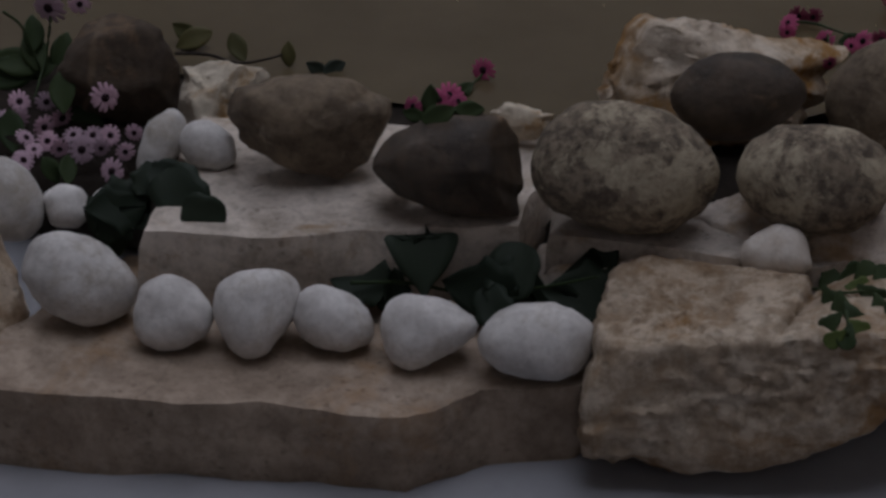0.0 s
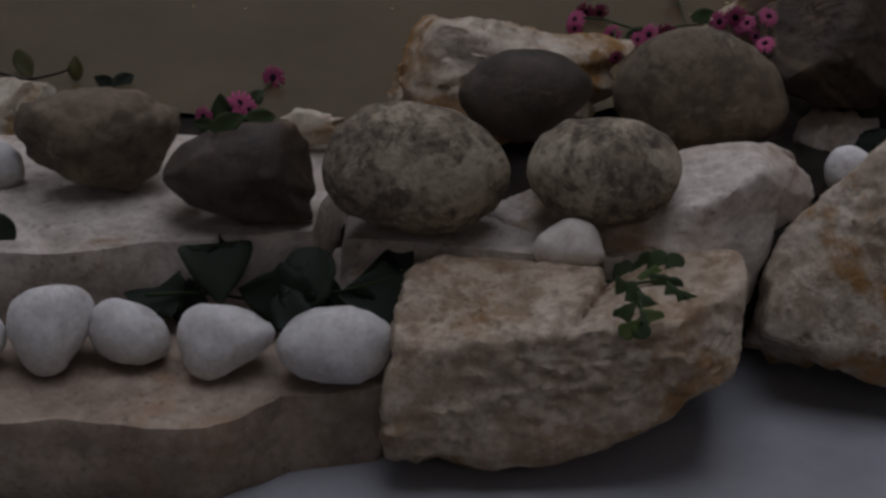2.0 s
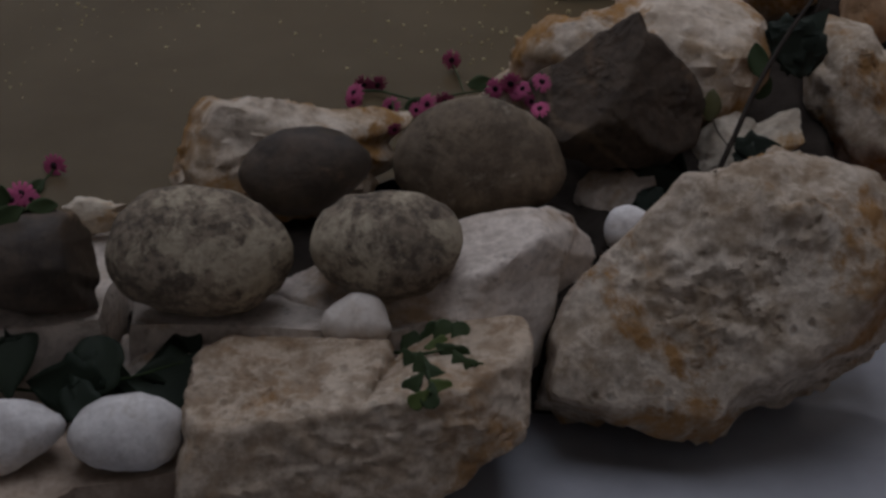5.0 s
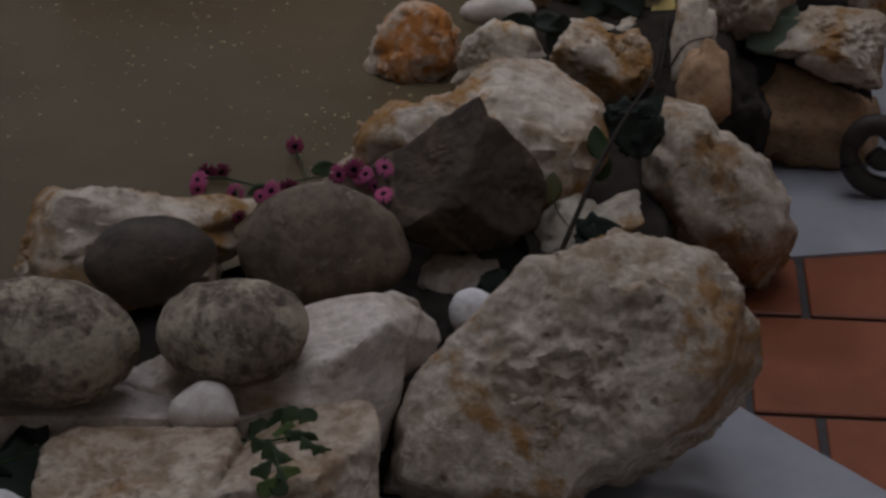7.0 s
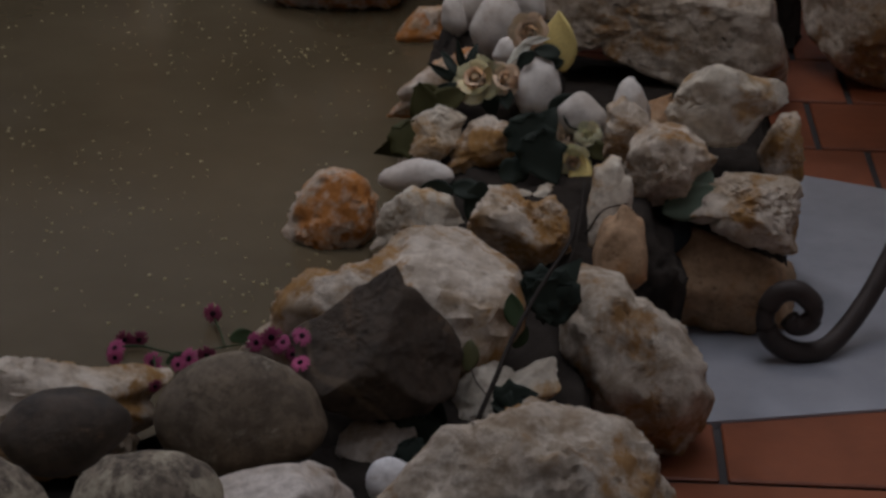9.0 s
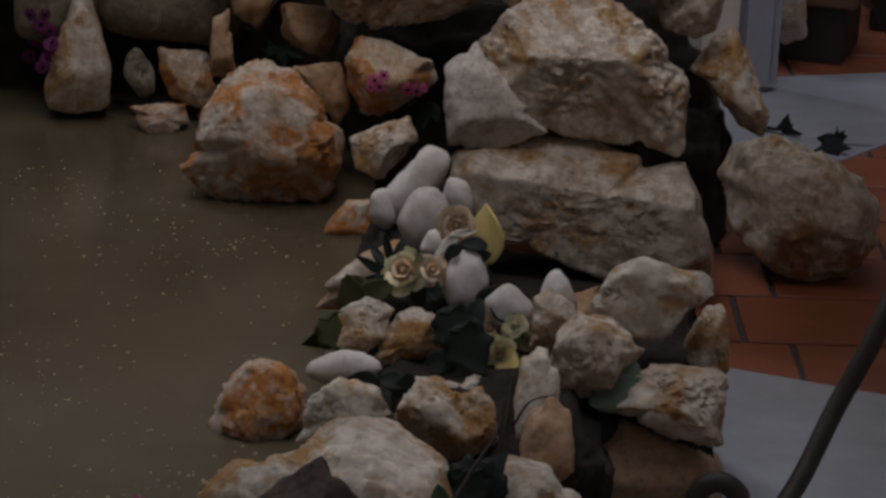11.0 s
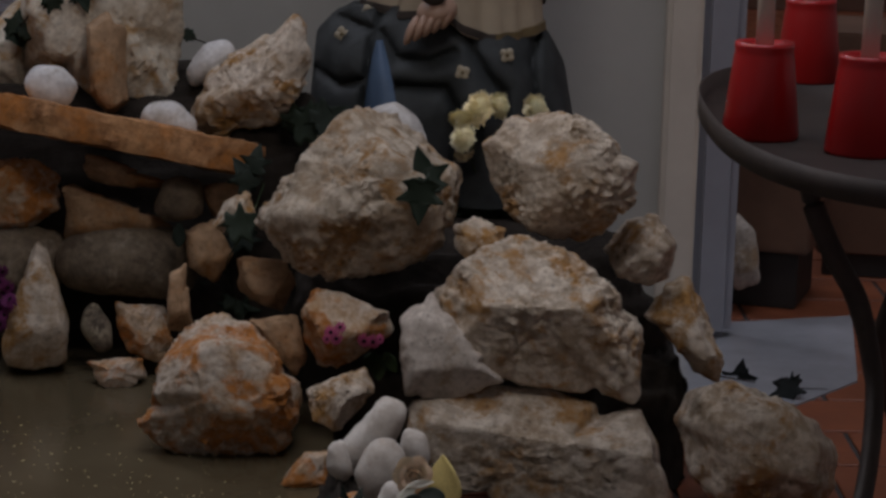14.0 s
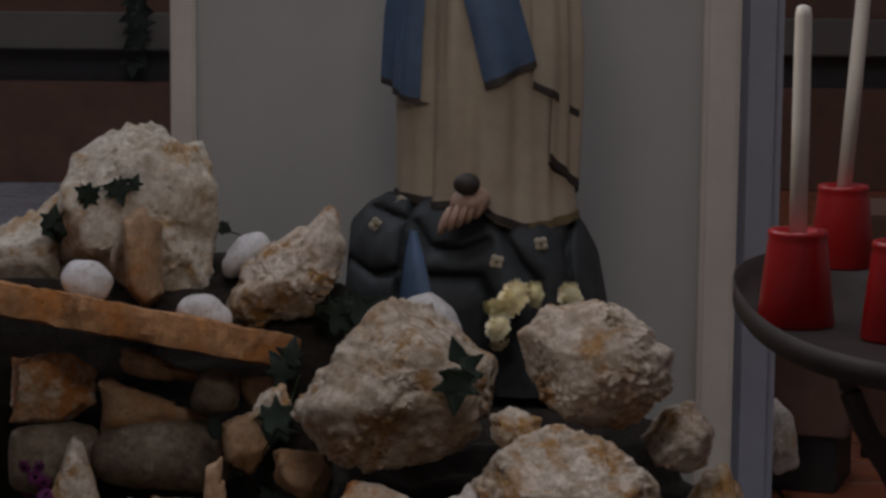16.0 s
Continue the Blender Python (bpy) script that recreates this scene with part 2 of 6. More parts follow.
def tube(points, radius, sides=8, taper=1.0, flat=1.0):
    """A bent rod through the points; flat squeezes it to a strap."""
    bm = bmesh.new()
    pts = [Vector(p) for p in points]
    rings = []
    for i, p in enumerate(pts):
        d = (pts[min(i + 1, len(pts) - 1)] - pts[max(i - 1, 0)]).normalized()
        up = Vector((0, 0, 1)) if abs(d.z) < 0.95 else Vector((0, 1, 0))
        u = d.cross(up).normalized()
        v = u.cross(d)
        r = radius * (1 + (taper - 1) * i / max(1, len(pts) - 1))
        rings.append([bm.verts.new(p + u * math.cos(2 * math.pi * k / sides) * r * flat + v * math.sin(2 * math.pi * k / sides) * r) for k in range(sides)])
    for a, b in zip(rings, rings[1:]):
        for k in range(sides):
            j = (k + 1) % sides
            bm.faces.new((a[k], a[j], b[j], b[k]))
    bm.faces.new(rings[0][::-1])
    bm.faces.new(rings[-1])
    bmesh.ops.recalc_face_normals(bm, faces=bm.faces[:])
    return bm


def curve_points(ctrl, n=24):
    """Catmull-Rom through the control points."""
    c = [Vector(p) for p in ctrl]
    c = [c[0] * 2 - c[1], *c, c[-1] * 2 - c[-2]]
    out = []
    for i in range(1, len(c) - 2):
        for k in range(n):
            s = k / n
            a, b, d, e = c[i - 1], c[i], c[i + 1], c[i + 2]
            out.append(0.5 * (2 * b + (d - a) * s + (2 * a - 5 * b + 4 * d - e) * s * s + (3 * b - a - 3 * d + e) * s ** 3))
    out.append(c[-2])
    return out


def prism(outline, z0, z1, cell=0.012, rough=0.0045, bevel=0.003, seed=0):
    """A slab of stone over a plan outline, its rim and faces uneven."""
    bm = bmesh.new()
    pts = []
    n = len(outline)
    for i in range(n):
        a, b = Vector(outline[i]), Vector(outline[(i + 1) % n])
        k = max(1, int((b - a).length / cell))
        pts += [a.lerp(b, j / k) for j in range(k)]
    off = Vector((seed * 3.7, seed * 1.3, 0))
    mid = sum(pts, Vector((0, 0))) / len(pts)
    levels = max(3, int((z1 - z0) / cell))
    rings = []
    for li in range(levels + 1):
        f = li / levels
        z = z0 + (z1 - z0) * f
        ring = []
        for p in pts:
            q = Vector((p.x, p.y, z * 1.0)) + off
            push = rough * 2.2 * noise.noise(q * 11) + rough * noise.noise(q * 38)
            push -= bevel * max(0, (f - 0.86) / 0.14) ** 2 + bevel * max(0, (0.12 - f) / 0.12)
            d = (p - mid).normalized()
            ring.append(bm.verts.new((p.x + d.x * push, p.y + d.y * push, z + rough * 0.5 * noise.noise(q * 25))))
        rings.append(ring)
    for a, b in zip(rings, rings[1:]):
        for i in range(len(pts)):
            j = (i + 1) % len(pts)
            bm.faces.new((a[i], a[j], b[j], b[i]))
    last = rings[-1]
    for s in (0.93, 0.82, 0.68, 0.5, 0.3, 0.12):
        ring = []
        for p in rings[-1]:
            q = mid.lerp(p.co.xy, s)
            qq = Vector((q.x, q.y, z1)) + off
            ring.append(bm.verts.new((q.x, q.y, z1 + rough * 0.9 * noise.noise(qq * 14) + rough * 0.4 * noise.noise(qq * 50))))
        for i in range(len(pts)):
            j = (i + 1) % len(pts)
            bm.faces.new((last[i], last[j], ring[j], ring[i]))
        last = ring
    bm.faces.new(last)
    bm.faces.new(rings[0][::-1])
    bmesh.ops.recalc_face_normals(bm, faces=bm.faces[:])
    for e in bm.edges:
        e.smooth = e.calc_face_angle(0.0) < 0.5
    return bm


STONES = [0]


def stone(name, material, label, group, at, rx, rz, girth, depth, edges=2.2, facets=6, uneven=0.05, cuts=(), level=4, cutoff=(0.72, 0.96), chips=1.0):
    """A stone: its girth in millimetres at even steps round it, its half depth, flat facets struck off and an uneven skin."""
    STONES[0] += 1
    rng = random.Random(STONES[0] * 17 + 3)
    bm = bmesh.new()
    bmesh.ops.create_icosphere(bm, subdivisions=level, radius=1.0)
    bm.verts.index_update()
    g = np.array(girth, float) / 1000.0
    if facets < 3:
        for again in range(3):
            g = (np.roll(g, 1) + 3 * g + np.roll(g, -1)) / 5
        g *= 1.035
    k = len(g)
    mean, dep = float(g.mean()), depth / 1000.0
    n = np.array([v.co for v in bm.verts])
    n /= np.linalg.norm(n, axis=1)[:, None]
    th = np.arctan2(n[:, 1], n[:, 0])

    def around(values, angle):
        a = (angle / (2 * np.pi) % 1.0) * k
        i = a.astype(int) % k
        f = a - np.floor(a)
        if facets < 3:
            f = f * f * (3 - 2 * f)
        return values[i] * (1 - f) + values[(i + 1) % k] * f

    width, height = float(max(g[0], g[k // 2])), float(max(g[k // 4], g[3 * k // 4]))
    n = n * (width, height, max(dep, 0.6 * mean))
    n /= np.linalg.norm(n, axis=1)[:, None]
    th = np.arctan2(n[:, 1], n[:, 0])
    r = ((np.hypot(n[:, 0], n[:, 1]) / around(g, th)) ** edges + (np.abs(n[:, 2]) / dep) ** edges) ** (-1.0 / edges)
    p = n * r[:, None]
    planes = [(np.array(c[:3]) / np.linalg.norm(c[:3]), c[3]) for c in cuts]
    for i in range(facets):
        a, z = rng.uniform(0, 2 * math.pi), rng.uniform(0.1, 0.92)
        s = math.sqrt(1 - z * z)
        planes.append((np.array((s * math.cos(a), s * math.sin(a), z if i % 4 else -z)), rng.uniform(*cutoff)))
    if facets > 2:
        planes.append((np.array((0.06, -0.60, 0.798)), 0.76))
        for i in range(int(14 * chips)):
            a, z = rng.uniform(0, 2 * math.pi), rng.uniform(-0.3, 0.98)
            s = math.sqrt(1 - z * z)
            planes.append((np.array((s * math.cos(a), s * math.sin(a), z)), rng.uniform(0.90, 0.98)))
    # each facet is the plane nearest to the middle along a direction, its edges a little worn
    worn = 60.0 if facets > 2 else 16.0
    near = r ** -worn
    for nrm, frac in planes:
        reach = (p @ nrm).max() * frac
        near += (np.maximum(1e-4, n @ nrm) / reach) ** worn
    p = n * (near ** (-1.0 / worn))[:, None]
    # bring the girth back to what it was
    for again in range(5):
        ang = np.arctan2(p[:, 1], p[:, 0])
        rad = np.hypot(p[:, 0], p[:, 1])
        sector = np.round(ang / (2 * np.pi) * k).astype(int) % k
        back = np.ones(k)
        for i in range(k):
            m = rad[sector == i]
            if len(m) and m.max() > 0:
                back[i] = g[i] / m.max()
        back = np.clip((np.roll(back, 1) + 8 * back + np.roll(back, -1)) / 10, 0.85, 1.25)
        p[:, :2] *= around(back, ang)[:, None]
    for v, q in zip(bm.verts, p):
        v.co = q
    bm.normal_update()
    off = Vector((rng.uniform(-50, 50), rng.uniform(-50, 50), rng.uniform(-50, 50)))
    moves = []
    for v in bm.verts:
        q = v.co / mean + off
        if facets > 2:
            q = q + noise.noise_vector(q * 1.9) * 0.12
            d1, d2 = noise.voronoi(q * 1.9)[0][0], noise.voronoi(q * 4.6)[0][0]
            d3 = noise.voronoi(q * 10.5)[0][0]
            wear = min(1.5, max(0.25, 0.8 + 2.2 * noise.noise(q * 1.3 + Vector((7, 3, 1)))))
            h = noise.fractal(q * 1.5, 1.0, 2.1, 3) * 0.20 + (d1 * d1 - 0.25) * 0.34 + (d2 * d2 - 0.25) * 0.46 * wear + ((d3 * d3 - 0.25) * 0.38 + noise.fractal(q * 9.0, 0.5, 2.2, 5) * 0.38) * wear
        else:
            h = noise.fractal(q * 1.1, 1.0, 2.0, 3) * 0.6
        moves.append(v.normal * h * uneven * mean * 2)
    for v, m in zip(bm.verts, moves):
        v.co += m
    ob = thing(name, bm, material, label, "pebble" if "pebble" in name else "rock", group)
    if facets > 2:
        ob.data.set_sharp_from_angle(angle=radians(44))
    ob.matrix_world = pose(*at, *rx) if isinstance(rx, tuple) else pose(*at, rx, 0, rz)
    return ob


def white_pebble(at, rx, rz, girth, depth, **k):
    return stone("pebble", M_PEBBLE, "smooth rounded white marble pebble among larger stones", "white pebbles", at, rx, rz, girth, depth, **{"edges": 2.3, "facets": 2, "uneven": 0.04, "cutoff": (0.93, 0.99), "level": 4, **k})


def cream_pebble(at, rx, rz, girth, depth, **k):
    return stone("pebble", M_CPEB, "smooth rounded cream-white pebble among roses and rocks", "white pebbles", at, rx, rz, girth, depth, **{"edges": 2.3, "facets": 2, "uneven": 0.04, "cutoff": (0.93, 0.99), "level": 4, **k})


def cream_block(at, rx, rz, girth, depth, **k):
    return stone("stone_block", M_CREAM, "rough-hewn cream limestone block on the marble floor", "rim stones", at, rx, rz, girth, depth, **{"edges": 6.0, "facets": 4, "uneven": 0.028, "level": 5, "cutoff": (0.80, 0.95), "chips": 0.6, **k})


def rough_boulder(at, rx, rz, girth, depth, **k):
    return stone("boulder", M_ROUGH, "large pitted cream limestone boulder with brown stains", "boulders", at, rx, rz, girth, depth, **{"edges": 3.8, "facets": 12, "uneven": 0.048, "level": 5, "cutoff": (0.68, 0.94), **k})


def chalk_rock(at, rx, rz, girth, depth, **k):
    return stone("rock", M_CHALK, "broken pale chalky limestone rock wedged between stones", "rim stones", at, rx, rz, girth, depth, **{"edges": 4.5, "facets": 10, "uneven": 0.045, "cutoff": (0.52, 0.88), "level": 5, **k})


def ochre_rock(at, rx, rz, girth, depth, **k):
    return stone("rock", M_OCHRE, "jagged limestone rock stained with yellow ochre", "rim stones", at, rx, rz, girth, depth, **{"edges": 4.5, "facets": 11, "uneven": 0.055, "cutoff": (0.52, 0.88), "level": 5, **k})


def rust_rock(at, rx, rz, girth, depth, **k):
    return stone("rock", M_RUST, "rust-orange stained limestone rock by the pond", "pond stones", at, rx, rz, girth, depth, **{"edges": 4.5, "facets": 11, "uneven": 0.05, "cutoff": (0.55, 0.90), "level": 5, **k})


def tan_block(at, rx, rz, girth, depth, **k):
    return stone("rock", M_TAN, "angular tan sandstone piece in the stone pile", "wall stones", at, rx, rz, girth, depth, **{"edges": 4.5, "facets": 8, "uneven": 0.035, "cutoff": (0.58, 0.9), **k})


def grey_cobble(at, rx, rz, girth, depth, **k):
    return stone("cobble", M_GREYC, "rounded grey river cobble mottled with lichen", "river cobbles", at, rx, rz, girth, depth, **{"edges": 2.3, "facets": 2, "uneven": 0.035, "cutoff": (0.86, 0.96), **k})


def brown_cobble(at, rx, rz, girth, depth, **k):
    return stone("cobble", M_BROWNC, "smooth brown river cobble", "river cobbles", at, rx, rz, girth, depth, **{"edges": 2.3, "facets": 2, "uneven": 0.03, "cutoff": (0.84, 0.95), **k})


def dark_cobble(at, rx, rz, girth, depth, **k):
    return stone("cobble", M_DARKC, "smooth dark brown river cobble", "river cobbles", at, rx, rz, girth, depth, **{"edges": 2.3, "facets": 2, "uneven": 0.022, "cutoff": (0.84, 0.95), **k})


def dark_rock(at, rx, rz, girth, depth, **k):
    return stone("rock", M_DARKR, "angular dark brown rock with pale veins", "rim stones", at, rx, rz, girth, depth, **{"edges": 5.0, "facets": 6, "uneven": 0.018, "level": 5, "chips": 0.4, **k})


def pale_slab(at, rx, rz, girth, depth, **k):
    return stone("stone_slab", M_PALE, "pale worn sandstone slab under the cobbles", "rim stones", at, rx, rz, girth, depth, **{"edges": 4.5, "facets": 4, "uneven": 0.03, "level": 5, "cutoff": (0.8, 0.95), **k})


# ---- the large structure ----
floor = thing("floor", box(-6, 6, -5, 12.3, -0.2, -0.006), M_GROUT, "church floor of terracotta tiles and marble with dark joints", "floor", kind="structure", smooth=False)
WALL_TOP = 9.6
for nm, b6 in (("wall_south", (-6.2, 6.2, -5.2, -5, -0.2, WALL_TOP)), ("wall_north", (-6.2, 6.2, 12.3, 12.5, -0.2, WALL_TOP)), ("wall_east", (6, 6.2, -5, 12.3, -0.2, WALL_TOP))):
    thing(nm, box(*b6), M_PLASTER, "plain old plaster wall of the church", "wall", kind="structure", smooth=False)
# the side wall with the high window whose light slants over the stones
bm = bmesh.new()
for y0, y1, z0, z1 in ((-5, 12.3, -0.2, 7.1), (-5, 12.3, 9.4, WALL_TOP), (-5, 8.9, 7.1, 9.4), (10.5, 12.3, 7.1, 9.4)):
    bmesh.ops.create_cube(bm, size=1.0, matrix=Matrix.Translation((-6.1, (y0 + y1) / 2, (z0 + z1) / 2)) @ Matrix.Diagonal((0.2, y1 - y0, z1 - z0, 1)))
thing("wall_west", bm, M_PLASTER, "plain old plaster wall with a high window", "wall", kind="structure", smooth=False)
win = thing("window_1", box(-6.16, -6.14, 8.9, 10.5, 7.1, 9.4), M_PANE, "tall milky window high in the side wall", "window", kind="structure", smooth=False)
for b6 in ((8.9, 8.95, 7.1, 9.4), (10.45, 10.5, 7.1, 9.4), (8.95, 10.45, 7.1, 7.15), (8.95, 10.45, 9.35, 9.4)):
    part("window_frame", box(-6.14, -6.10, *b6), M_BLACK, win, "", smooth=False)
thing("ceiling", box(-6.2, 6.2, -5.2, 12.5, WALL_TOP, WALL_TOP + 0.15), M_PLASTER, "plain plaster church ceiling", "ceiling", kind="structure", smooth=False)

# marble pieces laid among the tiles
for i, poly in enumerate(([(-6, -1.6), (3.65, -1.6), (0.287, 2.097), (0.183, 2.211), (-0.4, 2.86), (-6, 2.9)],
                          [(0.0, 2.52), (0.246, 2.579), (0.502, 2.642), (1.72, 2.93), (0.606, 3.367), (0.453, 3.427), (-0.1, 3.64)],
                          [(0.383, 5.202), (0.719, 5.309), (1.043, 5.408), (0.953, 4.823), (0.777, 4.608), (0.483, 4.243)],
                          [(-6, 7.2), (-0.4, 7.4), (-0.4, 11.9), (-6, 11.9)])):
    bm = bmesh.new()
    f = bm.faces.new([bm.verts.new((x, y, 0.004)) for x, y in poly])
    r = bmesh.ops.extrude_face_region(bm, geom=[f])
    for v in r["geom"]:
        if isinstance(v, bmesh.types.BMVert):
            v.co.z = -0.006
    bmesh.ops.recalc_face_normals(bm, faces=bm.faces[:])
    part("marble_slab", bm, M_MARBLE, floor, "pale grey polished marble slab", smooth=False)

# terracotta tiles in running bond
TW, TD, J = 0.30, 0.2245, 0.010
far_bm = bmesh.new()
tile_bm = box(-TW / 2 + J / 2, TW / 2 - J / 2, -TD / 2 + J / 2, TD / 2 - J / 2, -0.006, 0.0, 0.002, 1)
tile_me = bpy.data.meshes.new("tile")
tile_bm.to_mesh(tile_me)
tile_bm.free()
tile_me.materials.append(M_TILE)
for row in range(-33, 45):
    for c in range(-20, 20):
        x, y = 0.264 + TW * (c + 0.5) + (TW * 0.75 if row % 2 else 0.0), 2.325 + TD * (row - 1)
        if y > 12.2:
            continue
        if 0.0 < x < 1.3 and 1.9 < y < 6.4:
            ob = new("tile", tile_me)
            ob.matrix_world = pose(x, y, 0)
            ob.parent = floor
        elif abs(x) < 5.84:
            vs = [far_bm.verts.new((x + sx * (TW - J) / 2, y + sy * (TD - J) / 2, 0.0)) for sx, sy in ((-1, -1), (1, -1), (1, 1), (-1, 1))]
            lo = [far_bm.verts.new((v.co.x, v.co.y, -0.006)) for v in vs]
            far_bm.faces.new(vs)
            for i in range(4):
                far_bm.faces.new((vs[i], lo[i], lo[(i + 1) % 4], vs[(i + 1) % 4]))
tagged(part("tiles_beyond", far_bm, M_TILE, floor, "terracotta floor tiles further off", smooth=False), kind="stuff")

# pond
bm = bmesh.new()
bm.faces.new([bm.verts.new((x, y, 0.12)) for x, y in ((-1.9, 2.10), (-0.48, 2.16), (-0.30, 2.34), (-0.17, 2.55), (-0.12, 2.75), (-0.12, 3.2), (-0.10, 3.75), (-0.14, 4.1), (-0.3, 4.5), (-1.9, 4.6))])
thing("water", bm, M_WATER, "still murky brown pond water", "water", kind="structure")
thing("pond_bank", box(-1.8, -0.20, 1.93, 2.20, 0, 0.115, 0.02), M_CORE, "added earth bank under the rim stones, near-black in place of shade", "bank", kind="structure")

# added earth and mortar banks carry the stones; their near-black stands in for shade


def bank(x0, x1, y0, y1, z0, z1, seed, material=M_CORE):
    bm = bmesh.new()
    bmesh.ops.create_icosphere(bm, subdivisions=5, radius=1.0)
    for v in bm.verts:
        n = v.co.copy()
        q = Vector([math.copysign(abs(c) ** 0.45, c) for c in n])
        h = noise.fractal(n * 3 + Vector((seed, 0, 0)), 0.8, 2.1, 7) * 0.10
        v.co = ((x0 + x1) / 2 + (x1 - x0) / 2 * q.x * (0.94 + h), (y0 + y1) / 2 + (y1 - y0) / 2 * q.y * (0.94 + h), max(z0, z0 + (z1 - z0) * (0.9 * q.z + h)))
    thing("earth_bank", bm, material, "added earth and mortar behind the stones, near-black in place of shade", "bank", kind="structure")


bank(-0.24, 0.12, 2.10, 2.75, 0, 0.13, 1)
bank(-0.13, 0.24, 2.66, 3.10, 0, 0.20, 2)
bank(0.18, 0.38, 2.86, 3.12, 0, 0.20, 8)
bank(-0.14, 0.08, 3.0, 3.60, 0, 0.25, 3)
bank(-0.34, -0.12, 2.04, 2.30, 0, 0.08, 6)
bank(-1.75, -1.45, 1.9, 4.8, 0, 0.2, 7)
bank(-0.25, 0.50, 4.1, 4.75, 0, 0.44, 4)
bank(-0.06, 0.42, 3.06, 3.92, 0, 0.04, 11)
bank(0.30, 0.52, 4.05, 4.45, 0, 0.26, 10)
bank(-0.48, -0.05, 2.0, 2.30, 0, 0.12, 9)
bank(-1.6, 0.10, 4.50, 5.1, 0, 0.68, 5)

# the two flat slabs of the front edge
thing("stone_slab", prism([(-0.993, 1.556), (-0.915, 1.568), (-0.758, 1.609), (-0.617, 1.638), (-0.560, 1.700), (-0.484, 1.737), (-0.467, 1.805), (-0.556, 1.898), (-0.969, 1.816), (-1.019, 1.652)], 0.004, 0.085, seed=1), M_SAND,
      "long flat brown sandstone slab on the marble floor", "rock", "rim stones")
thing("stone_slab", prism([(-0.917, 1.731), (-0.784, 1.769), (-0.582, 1.859), (-0.583, 1.952), (-0.602, 2.052), (-0.957, 1.971), (-0.939, 1.853)], 0.085, 0.165, seed=2), M_PALE,
      "flat pale sandstone slab carrying dark cobbles", "rock", "rim stones")
thing("stone_slab", prism([(-0.558, 1.862), (-0.424, 1.879), (-0.306, 1.879), (-0.230, 1.950), (-0.300, 1.975), (-0.575, 1.965)], 0.004, 0.160, seed=4), M_PALE,
      "pale sandstone slab carrying grey cobbles", "rock", "rim stones")
thing("stone_slab", prism([(-1.06, 4.335), (-0.755, 4.335), (-0.507, 4.315), (-0.274, 4.335), (-0.274, 4.44), (-0.507, 4.53), (-1.06, 4.55)], 0.0, 0.060, seed=3, bevel=0.004, rough=0.012), M_SHELF,
      "thin rust-brown stone shelf on the dry wall", "rock", "wall stones").matrix_world = Matrix.Translation((-0.515, 4.333, 0.545)) @ pose(0, 0, 0, -12, 10.2, 0) @ Matrix.Translation((0.507, -4.365, 0))

# niche behind the statue
NY, NX = 5.177, -0.011
thing("niche", box(NX - 0.60, NX + 0.56, NY, NY + 0.05, 0, 2.4), M_WHITE, "white painted niche panel behind the statue", "panel", kind="structure", smooth=False)
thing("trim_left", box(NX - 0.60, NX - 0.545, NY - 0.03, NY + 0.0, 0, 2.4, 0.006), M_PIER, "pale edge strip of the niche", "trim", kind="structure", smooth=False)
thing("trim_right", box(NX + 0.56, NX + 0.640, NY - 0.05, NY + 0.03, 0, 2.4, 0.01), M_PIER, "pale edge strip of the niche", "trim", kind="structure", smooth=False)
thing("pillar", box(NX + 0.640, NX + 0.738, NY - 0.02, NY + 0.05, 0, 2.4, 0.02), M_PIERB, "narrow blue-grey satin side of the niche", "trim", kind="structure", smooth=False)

# the stones, laid by hand
cream_block((-1.066, 1.696, 0.068), (58, -3.2, 33), 0, (42, 42, 44, 47, 53, 59, 69, 80, 77, 76, 77, 63, 55, 50, 47, 46, 46, 46, 44, 44, 46, 49, 54, 62, 77, 74, 73, 74, 69, 65, 61, 57, 55, 50, 45, 43), 58)
white_pebble((-0.961, 1.699, 0.126), (59, -3.2, 31), 0, (51, 44, 40, 38, 38, 38, 38, 38, 39, 43, 48, 49, 51, 55, 53, 51, 51, 53, 46, 42, 40, 40, 40, 39, 38, 39, 42, 44, 45, 47, 50, 52, 53, 55, 52, 51), 37)
white_pebble((-0.862, 1.686, 0.115), (59, -3.3, 28), 0, (38, 35, 34, 33, 33, 32, 32, 33, 35, 36, 35, 35, 36, 38, 35, 33, 33, 33, 34, 34, 35, 38, 36, 36, 36, 35, 33, 32, 32, 32, 32, 34, 37, 38, 37, 37), 27)
white_pebble((-0.786, 1.706, 0.123), (58, -3.3, 26), 0, (40, 42, 45, 46, 43, 42, 40, 37, 36, 35, 36, 36, 37, 38, 42, 39, 38, 38, 38, 37, 37, 38, 39, 41, 45, 43, 42, 43, 41, 36, 34, 33, 32, 32, 33, 36), 31)
white_pebble((-0.719, 1.727, 0.114), (58, -3.3, 24), 0, (36, 32, 29, 28, 28, 28, 27, 27, 28, 30, 33, 34, 35, 37, 38, 36, 36, 36, 34, 33, 32, 30, 29, 29, 28, 28, 28, 29, 31, 32, 33, 35, 39, 40, 38, 36), 26)
white_pebble((-0.631, 1.731, 0.118), (58, -3.3, 21), 0, (50, 48, 40, 36, 33, 31, 31, 30, 29, 30, 32, 35, 38, 40, 43, 40, 40, 40, 38, 37, 38, 40, 42, 40, 39, 38, 34, 31, 29, 29, 29, 30, 33, 35, 40, 47), 29)
